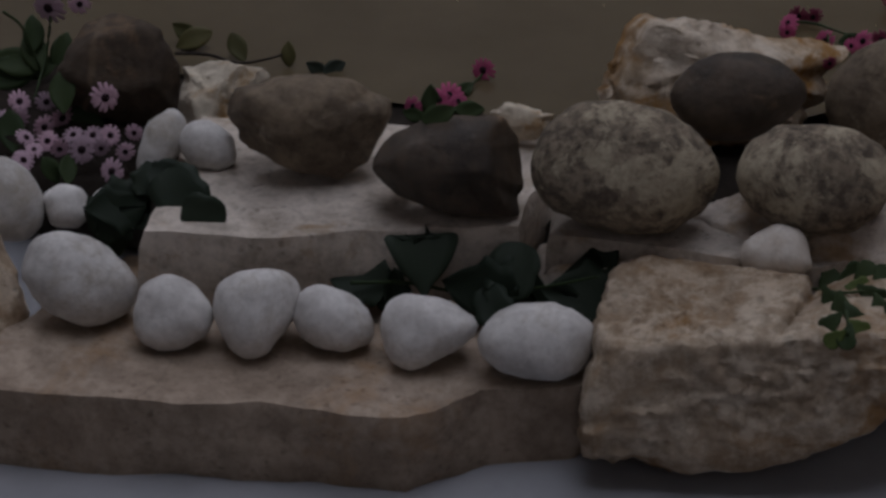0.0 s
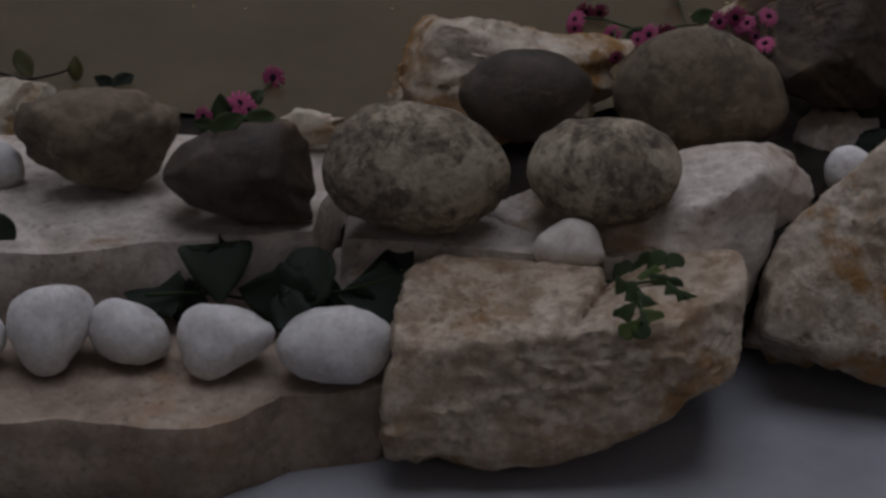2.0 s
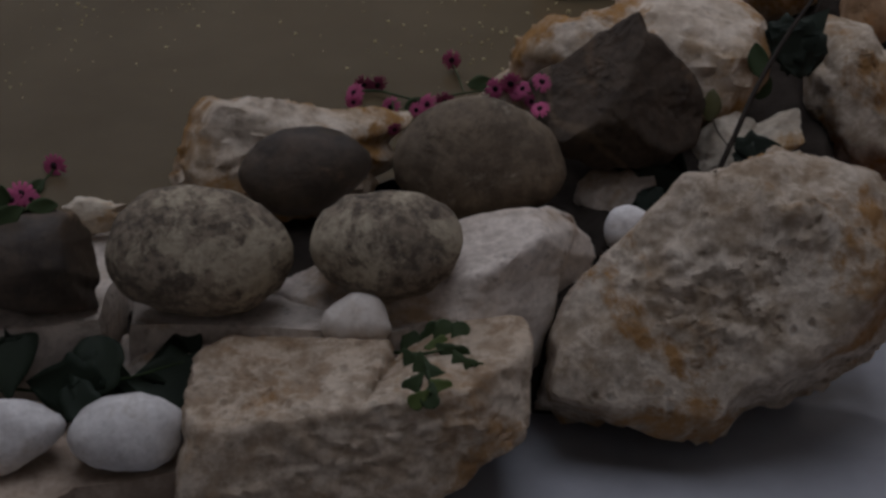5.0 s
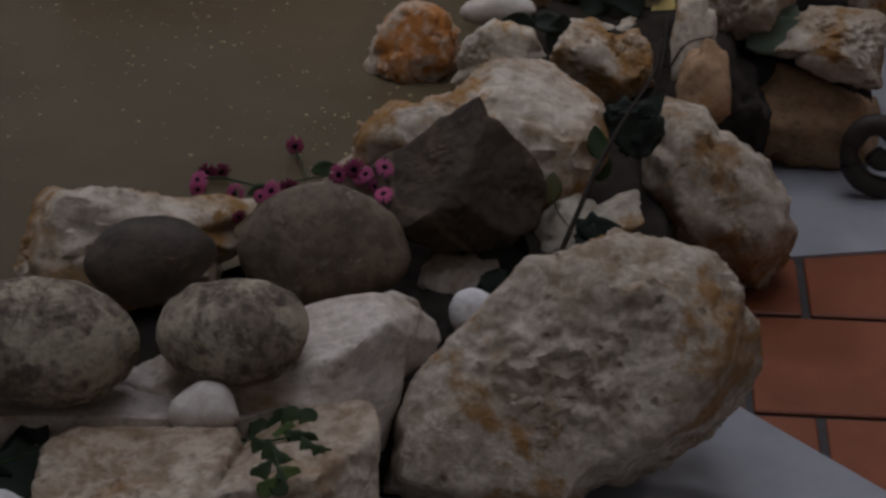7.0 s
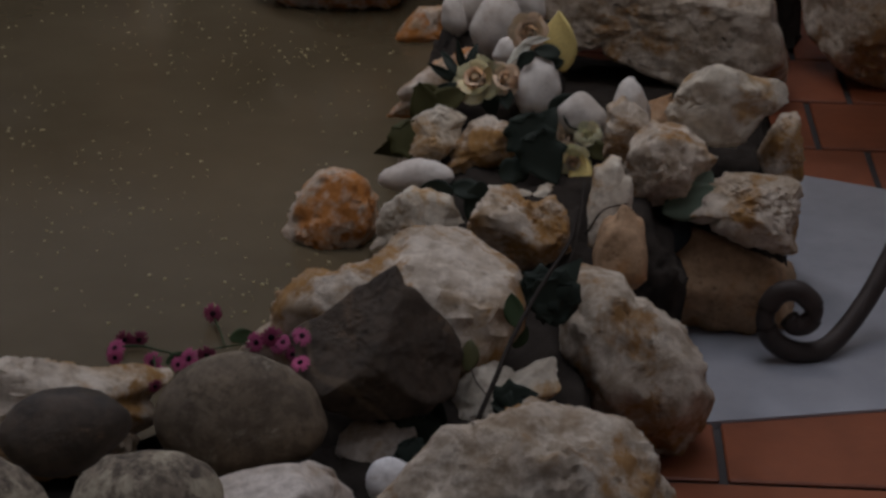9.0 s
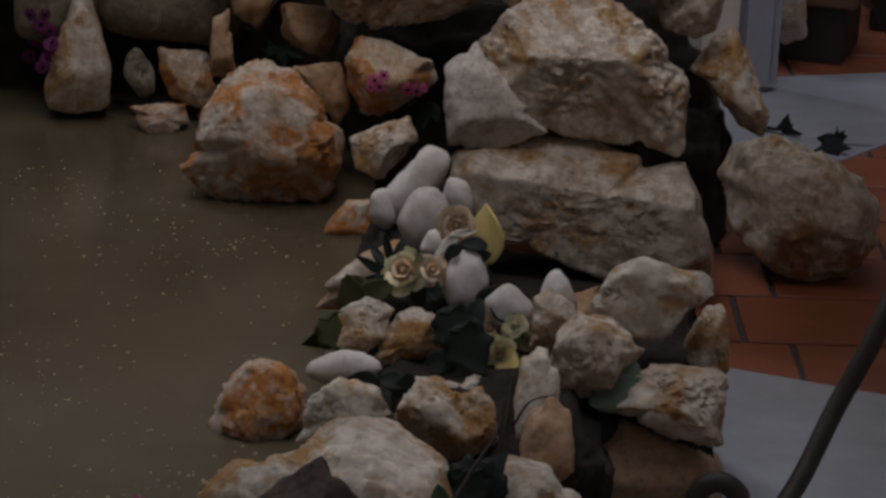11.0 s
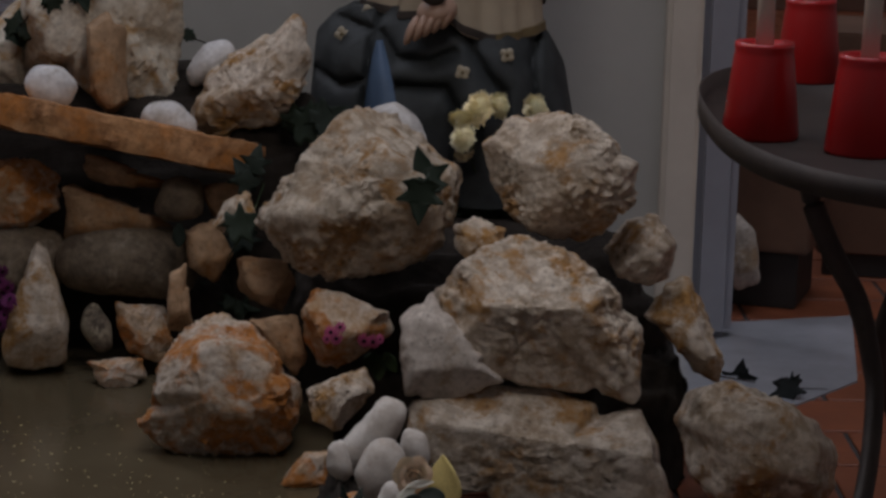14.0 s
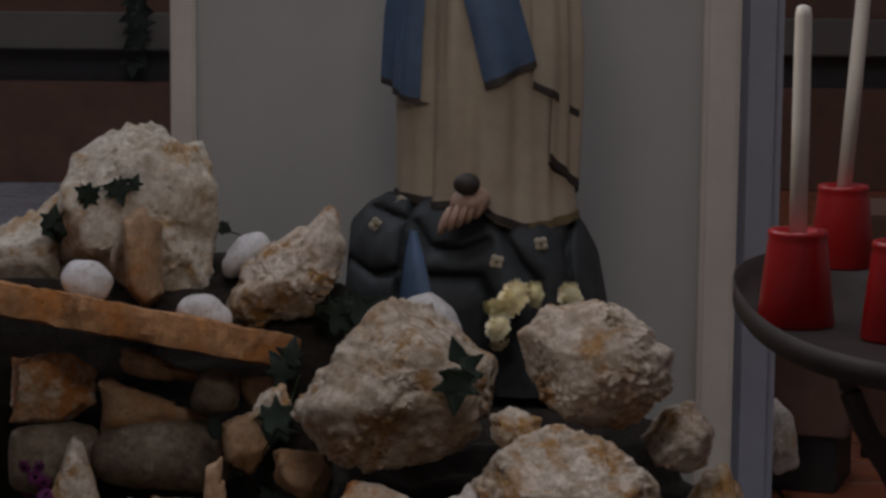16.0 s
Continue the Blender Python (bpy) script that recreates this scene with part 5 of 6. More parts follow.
LEAVES = {"green": leaf_mat("leaf_green", (0.035, 0.055, 0.022)), "ivy": leaf_mat("ivy_green", (0.019, 0.029, 0.019)), "dark": leaf_mat("dark_leaf", (0.020, 0.028, 0.021)), "black": leaf_mat("blackish_leaf", (0.008, 0.010, 0.010)),
          "olive": leaf_mat("olive_leaf", (0.075, 0.070, 0.026)), "lime": leaf_mat("fresh_leaf", (0.075, 0.105, 0.030)), "teal": leaf_mat("dusty_teal_leaf", (0.11, 0.14, 0.105)), "yellow": leaf_mat("yellow_leaf", (0.62, 0.51, 0.20), 0.6),
          "white": leaf_mat("white_silk_leaf", (0.66, 0.63, 0.56), 0.6), "twig": leaf_mat("brown_twig", (0.030, 0.022, 0.018), 0.8)}
PETALS = {"lilac": leaf_mat("lilac_petal", (0.52, 0.36, 0.47), 0.7), "magenta": leaf_mat("magenta_petal", (0.42, 0.085, 0.20), 0.7), "purple": leaf_mat("purple_petal", (0.16, 0.03, 0.13), 0.7),
          "yellow": leaf_mat("pale_yellow_petal", (0.90, 0.82, 0.56), 0.7), "peach": leaf_mat("peach_petal", (0.88, 0.70, 0.54), 0.7), "cream": leaf_mat("cream_petal", (0.84, 0.79, 0.58), 0.7)}
M_EYE = leaf_mat("dark_flower_eye", (0.018, 0.008, 0.012), 0.9)
SHARED = {}
TURNS = random.Random(11)


def shared(key, build, material):
    if key not in SHARED:
        bm = build()
        me = bpy.data.meshes.new(key)
        bm.to_mesh(me)
        bm.free()
        me.materials.append(material)
        for p in me.polygons:
            p.use_smooth = True
        SHARED[key] = me
    return SHARED[key]


def hang(name, me, parent, m):
    ob = new(name, me)
    ob.parent = parent
    ob.matrix_basis = parent.matrix_basis.inverted() @ m
    return ob


OUTLINES = {"ivy": [(0.03, 0.0), (0.22, -0.10), (0.46, 0.02), (0.42, 0.18), (0.54, 0.40), (0.38, 0.50), (0.24, 0.72), (0.0, 0.98)],
            "star": [(0.03, 0.0), (0.20, -0.10), (0.46, -0.02), (0.32, 0.16), (0.60, 0.42), (0.28, 0.46), (0.15, 0.72), (0.0, 1.0)],
            "oval": [(0.03, 0.0), (0.17, 0.12), (0.28, 0.32), (0.29, 0.52), (0.21, 0.74), (0.10, 0.90), (0.0, 1.0)],
            "spike": [(0.02, 0.0), (0.08, 0.16), (0.13, 0.38), (0.11, 0.62), (0.05, 0.86), (0.0, 1.0)],
            "fan": [(0.04, 0.0), (0.12, 0.12), (0.30, 0.30), (0.44, 0.52), (0.54, 0.80), (0.40, 0.86), (0.26, 0.78), (0.16, 0.84), (0.0, 0.80)],
            "round": [(0.05, 0.0), (0.24, 0.04), (0.38, 0.22), (0.36, 0.42), (0.40, 0.58), (0.28, 0.80), (0.12, 0.88), (0.0, 0.90)],
            "lobe": [(0.05, 0.0), (0.13, 0.16), (0.24, 0.34), (0.26, 0.48), (0.34, 0.62), (0.34, 0.80), (0.20, 0.95), (0.0, 1.0)]}


def leaf_mesh(shape, bend):
    bm = bmesh.new()
    out = [(max(0.0, p.x), p.y) for p in curve_points([(x, y, 0) for x, y in OUTLINES[shape]], 3)]
    rows = []
    for x, y in out:
        row = []
        for s in (-1, -0.66, -0.33, 0, 0.33, 0.66, 1):
            yy = y * (1 - 0.25 * abs(s) * 0) + (0.0 if x > 0.04 else 0)
            z = 0.12 * abs(s) * x - bend * (yy - 0.4) ** 2 + 0.03 * math.sin(7 * yy + 3 * s) * abs(s)
            row.append(bm.verts.new((s * x, yy - 0.45, z)))
        rows.append(row)
    for a, b in zip(rows, rows[1:]):
        for i in range(6):
            try:
                bm.faces.new((a[i], a[i + 1], b[i + 1], b[i]))
            except ValueError:
                pass
    bmesh.ops.remove_doubles(bm, verts=bm.verts[:], dist=0.004)
    bmesh.ops.solidify(bm, geom=bm.faces[:], thickness=0.006)
    return bm


def leaf(parent, at, rx, rz, size, angle, shape, tone):
    kind = TURNS.randint(0, 2)
    me = shared(f"leaf_{shape}_{tone}_{kind}", lambda: leaf_mesh(shape, (0.15, 0.28, -0.12)[kind]), LEAVES[tone])
    m = pose(*at, rx, 0, rz) @ pose(0, 0, 0, TURNS.uniform(-22, 10), TURNS.uniform(-20, 20), 0) @ pose(0, 0, 0, 0, 0, angle - 90)
    return hang("leaf", me, parent, m @ Matrix.Scale(size * 1.08, 4))


def stem(parent, points, radius, tone):
    ob = part("stem", tube(curve_points(points, 8), radius, 7, 0.6), LEAVES[tone], parent)
    ob.matrix_basis = parent.matrix_basis.inverted()
    return ob


def daisy_petals():
    bm = bmesh.new()
    for ring, (n, z, l) in enumerate(((13, 0.0, 0.5), (11, 0.05, 0.43))):
        for i in range(n):
            a = 2 * math.pi * (i + 0.5 * ring) / n + 0.12 * math.sin(i * 3.1)
            c, s = math.cos(a), math.sin(a)
            ll = l * (1 + 0.07 * math.sin(i * 5.3 + ring))
            rows = []
            for r, w in ((0.12, 0.035), (ll * 0.6, 0.062), (ll * 0.9, 0.06), (ll, 0.028)):
                zz = z + 0.10 * (r / 0.5) - 0.20 * (r / 0.5) ** 3 * 0.6
                rows.append([bm.verts.new((c * r - s * q * w, s * r + c * q * w, zz + (0.012 if q == 0 else 0))) for q in (-1, 0, 1)])
            for x, y in zip(rows, rows[1:]):
                for k in range(2):
                    bm.faces.new((x[k], x[k + 1], y[k + 1], y[k]))
    return bm


def dome(rx, rz, steps=3):
    bm = bmesh.new()
    bmesh.ops.create_icosphere(bm, subdivisions=steps, radius=1.0, matrix=Matrix.Diagonal((rx, rx, rz, 1)))
    for v in bm.verts:
        v.co *= 1 + 0.08 * noise.noise(v.co * 30)
    return bm


def daisy(parent, at, rx, rz, size, tone):
    m = pose(*at, rx, 0, rz) @ pose(0, 0, 0, TURNS.uniform(-40, 15), TURNS.uniform(-32, 32), TURNS.uniform(0, 360)) @ Matrix.Scale(size * 1.06, 4)
    ob = hang("flower", shared("petals_" + tone, daisy_petals, PETALS[tone]), parent, m)
    eye = new("flower_eye", shared("flower_eye", lambda: dome(0.15, 0.10), M_EYE))
    eye.parent, eye.matrix_basis = ob, Matrix.Translation((0, 0, 0.06))
    return ob


def petal_mesh(width, curl):
    bm = bmesh.new()
    rows = []
    for i in range(7):
        s = i / 6
        w = width * math.sin(math.pi * (0.12 + 0.56 * s)) ** 0.6
        row = []
        for k in range(-3, 4):
            q = k / 3
            row.append(bm.verts.new((q * w, -0.16 * (1 - q * q) * (1 - s * 0.3) - curl * max(0, s - 0.65) ** 2 * 3, s * 0.52 * (1 - 0.30 * q * q))))
        rows.append(row)
    for a, b in zip(rows, rows[1:]):
        for i in range(6):
            bm.faces.new((a[i], a[i + 1], b[i + 1], b[i]))
    bmesh.ops.solidify(bm, geom=bm.faces[:], thickness=0.012)
    return bm


def rose(parent, at, rx, rz, size, tone):
    m = pose(*at, rx, 0, rz) @ pose(0, 0, 0, TURNS.uniform(-25, 5), TURNS.uniform(-20, 20), TURNS.uniform(0, 360)) @ Matrix.Scale(size, 4)
    inner = "peach" if tone == "yellow" else tone
    heart = hang("rose_heart", shared("rose_heart_" + tone, lambda: dome(0.11, 0.17), PETALS[inner]), parent, m)
    for ring, (n, r, tilt, sc) in enumerate(((3, 0.045, -34, 0.50), (4, 0.085, -22, 0.60), (5, 0.13, -8, 0.70), (5, 0.18, 10, 0.80), (6, 0.22, 34, 0.86))):
        for i in range(n):
            q = new("petal", shared(f"rose_petal_{tone}_{ring}", lambda: petal_mesh(0.42, 0.24 * ring), PETALS[tone if ring > 2 else inner]))
            q.parent = heart
            a = 360 * (i + 0.4 * ring) / n + TURNS.uniform(-8, 8)
            q.matrix_basis = pose(0, 0, 0, 0, 0, a) @ pose(0, -r, -0.10 - 0.03 * ring, tilt, 0, 0) @ Matrix.Scale(sc, 4)
    return heart


def blossom_mesh():
    bm = bmesh.new()
    rng = random.Random(5)
    for i in range(150):
        z = 1 - i / 150 * 1.15
        s = math.sqrt(max(0.02, 1 - z * z))
        a = i * 2.39996
        d = Vector((s * math.cos(a), s * math.sin(a), z))
        u = d.cross(Vector((0.3, 0.2, 1))).normalized()
        l, w = 0.5 * rng.uniform(0.85, 1.1), 0.055
        p = [d * l * 0.35 - u * w * 0.5, d * l * 0.35 + u * w * 0.5, d * l * 0.85 + u * w, d * l, d * l * 0.85 - u * w]
        bm.faces.new([bm.verts.new((q.x, q.y, q.z * 0.75)) for q in p])
    return bm


def blossom(parent, at, rx, rz, size, tone):
    m = pose(*at, rx, 0, rz) @ pose(0, 0, 0, -50, TURNS.uniform(-15, 15), TURNS.uniform(0, 360)) @ Matrix.Scale(size, 4)
    ob = hang("flower", shared("blossom_" + tone, blossom_mesh, PETALS[tone]), parent, m)
    heart = new("flower_heart", shared("blossom_heart_" + tone, lambda: dome(0.35, 0.27), PETALS[tone]))
    heart.parent = ob
    return ob


plant = holder('daisy_bunch', pose(-1.136, 2.000, 0.120), 'bunch of lilac daisies with dark centres beside white pebbles', 'flowers')
daisy(plant, (-1.184, 2.011, 0.124), 64, 31, 0.0243, 'lilac')
daisy(plant, (-1.157, 2.021, 0.124), 64, 30, 0.0230, 'lilac')
daisy(plant, (-1.166, 1.973, 0.124), 64, 31, 0.0252, 'lilac')
daisy(plant, (-1.133, 1.968, 0.124), 63, 30, 0.0237, 'lilac')
daisy(plant, (-1.125, 1.993, 0.124), 64, 30, 0.0264, 'lilac')
daisy(plant, (-1.139, 1.938, 0.124), 63, 31, 0.0223, 'lilac')
daisy(plant, (-1.115, 1.940, 0.124), 63, 30, 0.0222, 'lilac')
daisy(plant, (-1.095, 1.960, 0.124), 63, 29, 0.0223, 'lilac')
daisy(plant, (-1.075, 1.966, 0.124), 63, 29, 0.0235, 'lilac')
daisy(plant, (-1.059, 1.972, 0.124), 63, 28, 0.0222, 'lilac')
daisy(plant, (-1.038, 1.986, 0.124), 63, 28, 0.0185, 'lilac')
daisy(plant, (-1.073, 1.934, 0.124), 63, 29, 0.0281, 'lilac')
daisy(plant, (-1.096, 1.930, 0.124), 63, 30, 0.0209, 'lilac')
daisy(plant, (-1.029, 1.945, 0.124), 63, 28, 0.0194, 'lilac')
daisy(plant, (-1.119, 1.893, 0.124), 63, 31, 0.0244, 'lilac')
daisy(plant, (-1.023, 1.902, 0.124), 62, 28, 0.0263, 'lilac')
daisy(plant, (-1.066, 1.979, 0.164), 64, 28, 0.0307, 'lilac')
daisy(plant, (-1.185, 2.097, 0.197), 66, 29, 0.0364, 'lilac')
daisy(plant, (-1.159, 2.117, 0.196), 66, 29, 0.0234, 'lilac')
daisy(plant, (-1.182, 1.967, 0.124), 64, 31, 0.0215, 'lilac')
daisy(plant, (-1.119, 1.918, 0.124), 63, 30, 0.0184, 'lilac')
daisy(plant, (-1.056, 1.944, 0.124), 63, 29, 0.0183, 'lilac')
leaf(plant, (-1.199, 2.080, 0.150), 65, 30, 0.0457, 100, 'oval', 'green')
leaf(plant, (-1.212, 2.065, 0.141), 65, 30, 0.0522, 160, 'oval', 'green')
leaf(plant, (-1.175, 2.097, 0.147), 65, 29, 0.0392, 60, 'oval', 'green')
leaf(plant, (-1.217, 2.058, 0.131), 65, 31, 0.0587, 190, 'oval', 'green')
leaf(plant, (-1.193, 2.077, 0.132), 65, 30, 0.0392, 20, 'oval', 'green')
leaf(plant, (-1.088, 1.893, 0.120), 62, 30, 0.0303, -60, 'oval', 'green')
leaf(plant, (-1.072, 1.899, 0.120), 62, 30, 0.0302, -100, 'oval', 'green')
leaf(plant, (-1.201, 2.085, 0.168), 66, 30, 0.0392, 80, 'oval', 'green')
leaf(plant, (-1.105, 2.006, 0.120), 63, 29, 0.0377, -20, 'oval', 'green')
leaf(plant, (-1.115, 1.981, 0.163), 64, 29, 0.0435, -90, 'oval', 'green')
leaf(plant, (-1.166, 1.958, 0.120), 63, 31, 0.0440, -90, 'oval', 'green')
stem(plant, [(-1.183, 2.095, 0.187), (-1.184, 2.077, 0.147), (-1.170, 2.017, 0.124)], 0.0018, 'green')
stem(plant, [(-1.225, 2.067, 0.199), (-1.207, 2.074, 0.179), (-1.188, 2.069, 0.137)], 0.0018, 'green')
plant = holder('leafy_twig', pose(-1.012, 2.182, 0.133), 'dry brown twig with small oval leaves', 'twig')
stem(plant, [(-1.068, 2.156, 0.133), (-1.030, 2.165, 0.133), (-0.993, 2.156, 0.133), (-0.967, 2.175, 0.133), (-0.953, 2.195, 0.133)], 0.002, 'twig')
leaf(plant, (-1.062, 2.199, 0.133), 65, 26, 0.0408, 200, 'oval', 'olive')
leaf(plant, (-1.010, 2.195, 0.133), 65, 25, 0.0339, -70, 'oval', 'olive')
leaf(plant, (-0.948, 2.193, 0.133), 64, 23, 0.0270, 90, 'oval', 'olive')
leaf(plant, (-1.076, 2.207, 0.133), 65, 26, 0.0331, 140, 'oval', 'olive')
plant = holder('ivy_sprig', pose(-0.896, 1.801, 0.171), 'dark green ivy leaves lying on a stone slab', 'ivy')
leaf(plant, (-0.900, 1.800, 0.173), 61, 27, 0.0643, -60, 'round', 'ivy')
leaf(plant, (-0.866, 1.776, 0.172), 61, 26, 0.0441, -20, 'round', 'ivy')
leaf(plant, (-0.924, 1.826, 0.171), 62, 27, 0.0454, 130, 'round', 'ivy')
plant = holder('ivy_sprig', pose(-0.965, 1.813, 0.112), 'dark ivy leaves between white pebbles', 'ivy')
leaf(plant, (-0.973, 1.802, 0.146), 61, 28, 0.0543, 180, 'ivy', 'ivy')
leaf(plant, (-0.966, 1.804, 0.141), 61, 28, 0.0515, 20, 'ivy', 'ivy')
leaf(plant, (-0.948, 1.835, 0.168), 62, 27, 0.0343, 80, 'ivy', 'ivy')
leaf(plant, (-0.973, 1.803, 0.112), 61, 29, 0.0345, -90, 'oval', 'green')
plant = holder('ivy_sprig', pose(-0.612, 1.816, 0.097), 'dark green ivy sprig above the white pebbles', 'ivy')
leaf(plant, (-0.657, 1.800, 0.145), 60, 20, 0.0620, 92, 'fan', 'ivy')
leaf(plant, (-0.578, 1.830, 0.135), 60, 20, 0.0580, 75, 'round', 'ivy')
leaf(plant, (-0.609, 1.815, 0.117), 60, 20, 0.0600, 165, 'ivy', 'ivy')
leaf(plant, (-0.566, 1.825, 0.115), 60, 20, 0.0560, -25, 'ivy', 'ivy')
leaf(plant, (-0.720, 1.790, 0.120), 60, 20, 0.0500, 172, 'ivy', 'ivy')
leaf(plant, (-0.690, 1.800, 0.110), 60, 20, 0.0450, 120, 'round', 'ivy')
leaf(plant, (-0.504, 1.860, 0.135), 60, 20, 0.0550, 62, 'oval', 'ivy')
leaf(plant, (-0.515, 1.830, 0.120), 60, 20, 0.0620, 170, 'ivy', 'ivy')
leaf(plant, (-0.588, 1.800, 0.111), 60, 20, 0.0450, -60, 'round', 'ivy')
stem(plant, [(-0.720, 1.776, 0.125), (-0.672, 1.797, 0.122), (-0.622, 1.831, 0.101), (-0.554, 1.826, 0.123), (-0.494, 1.823, 0.149)], 0.002, 'green')
plant = holder('black_leaf', pose(-0.904, 2.192, 0.124), 'small dark leaf behind a brown cobble', 'leaf')
leaf(plant, (-0.912, 2.188, 0.124), 64, 23, 0.0243, 150, 'oval', 'dark')
leaf(plant, (-0.897, 2.196, 0.124), 64, 22, 0.0268, 20, 'oval', 'dark')
plant = holder('pink_flowers', pose(-0.742, 2.143, 0.125), 'small magenta flowers with green leaves behind a cobble', 'flowers')
daisy(plant, (-0.780, 2.128, 0.129), 63, 20, 0.0208, 'magenta')
daisy(plant, (-0.752, 2.163, 0.129), 63, 19, 0.0308, 'magenta')
daisy(plant, (-0.736, 2.235, 0.129), 64, 18, 0.0264, 'magenta')
daisy(plant, (-0.757, 2.150, 0.129), 63, 19, 0.0221, 'magenta')
daisy(plant, (-0.738, 2.154, 0.129), 63, 19, 0.0184, 'magenta')
leaf(plant, (-0.766, 2.146, 0.125), 63, 20, 0.0369, 90, 'oval', 'green')
leaf(plant, (-0.744, 2.188, 0.125), 63, 19, 0.0249, 40, 'oval', 'green')
leaf(plant, (-0.664, 1.862, 0.267), 63, 19, 0.0321, 20, 'oval', 'green')
leaf(plant, (-0.774, 2.116, 0.125), 63, 20, 0.0244, 160, 'oval', 'green')
leaf(plant, (-0.725, 2.147, 0.125), 63, 19, 0.0306, 0, 'oval', 'green')
stem(plant, [(-0.736, 2.238, 0.125), (-0.741, 2.189, 0.125), (-0.739, 2.133, 0.126)], 0.0014, 'green')
plant = holder('pink_flowers', pose(-0.343, 2.431, 0.125), 'spray of magenta daisies over white rock', 'flowers')
daisy(plant, (-0.445, 2.462, 0.128), 65, 10, 0.0263, 'magenta')
daisy(plant, (-0.439, 2.489, 0.128), 65, 10, 0.0226, 'magenta')
daisy(plant, (-0.423, 2.491, 0.128), 65, 10, 0.0226, 'magenta')
daisy(plant, (-0.442, 2.438, 0.129), 65, 10, 0.0183, 'magenta')
daisy(plant, (-0.397, 2.428, 0.130), 65, 9, 0.0221, 'magenta')
daisy(plant, (-0.385, 2.399, 0.129), 64, 9, 0.0231, 'magenta')
daisy(plant, (-0.362, 2.232, 0.198), 64, 9, 0.0156, 'magenta')
daisy(plant, (-0.356, 2.440, 0.130), 65, 8, 0.0234, 'magenta')
daisy(plant, (-0.338, 2.453, 0.130), 65, 8, 0.0222, 'magenta')
daisy(plant, (-0.367, 2.424, 0.130), 64, 9, 0.0168, 'magenta')
daisy(plant, (-0.345, 2.558, 0.134), 66, 8, 0.0230, 'magenta')
daisy(plant, (-0.275, 2.396, 0.175), 65, 7, 0.0229, 'magenta')
daisy(plant, (-0.256, 2.389, 0.186), 65, 6, 0.0240, 'magenta')
daisy(plant, (-0.242, 2.384, 0.182), 65, 6, 0.0202, 'magenta')
daisy(plant, (-0.212, 2.283, 0.238), 65, 5, 0.0217, 'magenta')
daisy(plant, (-0.211, 2.263, 0.216), 64, 5, 0.0216, 'magenta')
daisy(plant, (-0.234, 2.396, 0.162), 65, 6, 0.0178, 'magenta')
daisy(plant, (-0.250, 2.396, 0.170), 65, 6, 0.0178, 'magenta')
stem(plant, [(-0.443, 2.470, 0.128), (-0.417, 2.473, 0.128), (-0.388, 2.457, 0.130), (-0.360, 2.448, 0.130), (-0.342, 2.468, 0.128), (-0.318, 2.481, 0.128), (-0.276, 2.401, 0.172)], 0.0016, 'green')
stem(plant, [(-0.345, 2.563, 0.128), (-0.332, 2.523, 0.128), (-0.322, 2.490, 0.125)], 0.0014, 'green')
stem(plant, [(-0.402, 2.466, 0.125), (-0.363, 2.250, 0.196)], 0.0014, 'green')
leaf(plant, (-0.373, 2.448, 0.125), 65, 9, 0.0261, 20, 'oval', 'green')
leaf(plant, (-0.306, 2.512, 0.127), 65, 7, 0.0293, 10, 'oval', 'green')
plant = holder('green_sprig', pose(-0.259, 1.816, 0.145), 'small lobed green sprig lying on a limestone block', 'sprig')
stem(plant, [(-0.306, 1.871, 0.145), (-0.273, 1.825, 0.174), (-0.247, 1.826, 0.179), (-0.221, 1.801, 0.179)], 0.0018, 'green')
stem(plant, [(-0.275, 1.827, 0.173), (-0.262, 1.788, 0.176), (-0.256, 1.761, 0.173)], 0.0018, 'green')
leaf(plant, (-0.295, 1.883, 0.148), 59, 9, 0.0254, 60, 'lobe', 'green')
leaf(plant, (-0.274, 1.872, 0.164), 59, 8, 0.0273, 40, 'lobe', 'green')
leaf(plant, (-0.260, 1.859, 0.174), 59, 8, 0.0271, 60, 'lobe', 'green')
leaf(plant, (-0.244, 1.854, 0.178), 59, 7, 0.0237, 70, 'lobe', 'green')
leaf(plant, (-0.247, 1.824, 0.177), 58, 8, 0.0320, -30, 'lobe', 'green')
leaf(plant, (-0.225, 1.804, 0.177), 58, 7, 0.0244, -40, 'lobe', 'green')
leaf(plant, (-0.238, 1.812, 0.176), 58, 7, 0.0234, -70, 'lobe', 'green')
leaf(plant, (-0.282, 1.818, 0.170), 58, 9, 0.0268, -60, 'lobe', 'green')
leaf(plant, (-0.269, 1.798, 0.175), 58, 8, 0.0318, -80, 'lobe', 'green')
leaf(plant, (-0.258, 1.792, 0.174), 58, 8, 0.0276, -60, 'lobe', 'green')
leaf(plant, (-0.272, 1.775, 0.174), 58, 9, 0.0241, -130, 'lobe', 'green')
leaf(plant, (-0.256, 1.763, 0.171), 57, 8, 0.0230, -95, 'lobe', 'green')
leaf(plant, (-0.265, 1.759, 0.169), 57, 9, 0.0209, -140, 'lobe', 'lime')
leaf(plant, (-0.250, 1.774, 0.174), 58, 8, 0.0210, -30, 'lobe', 'lime')
leaf(plant, (-0.262, 1.839, 0.175), 58, 8, 0.0237, 10, 'lobe', 'lime')
plant = holder('leafy_twig', pose(-0.005, 2.350, 0.123), 'upright dark stem with a few dark leaves', 'twig')
stem(plant, [(-0.022, 2.240, 0.165), (-0.006, 2.270, 0.197), (0.010, 2.310, 0.226), (0.030, 2.360, 0.249), (0.050, 2.420, 0.261), (0.074, 2.500, 0.269), (0.083, 2.560, 0.287)], 0.0032, 'twig')
leaf(plant, (0.013, 2.378, 0.233), 66, -0, 0.0361, 100, 'oval', 'green')
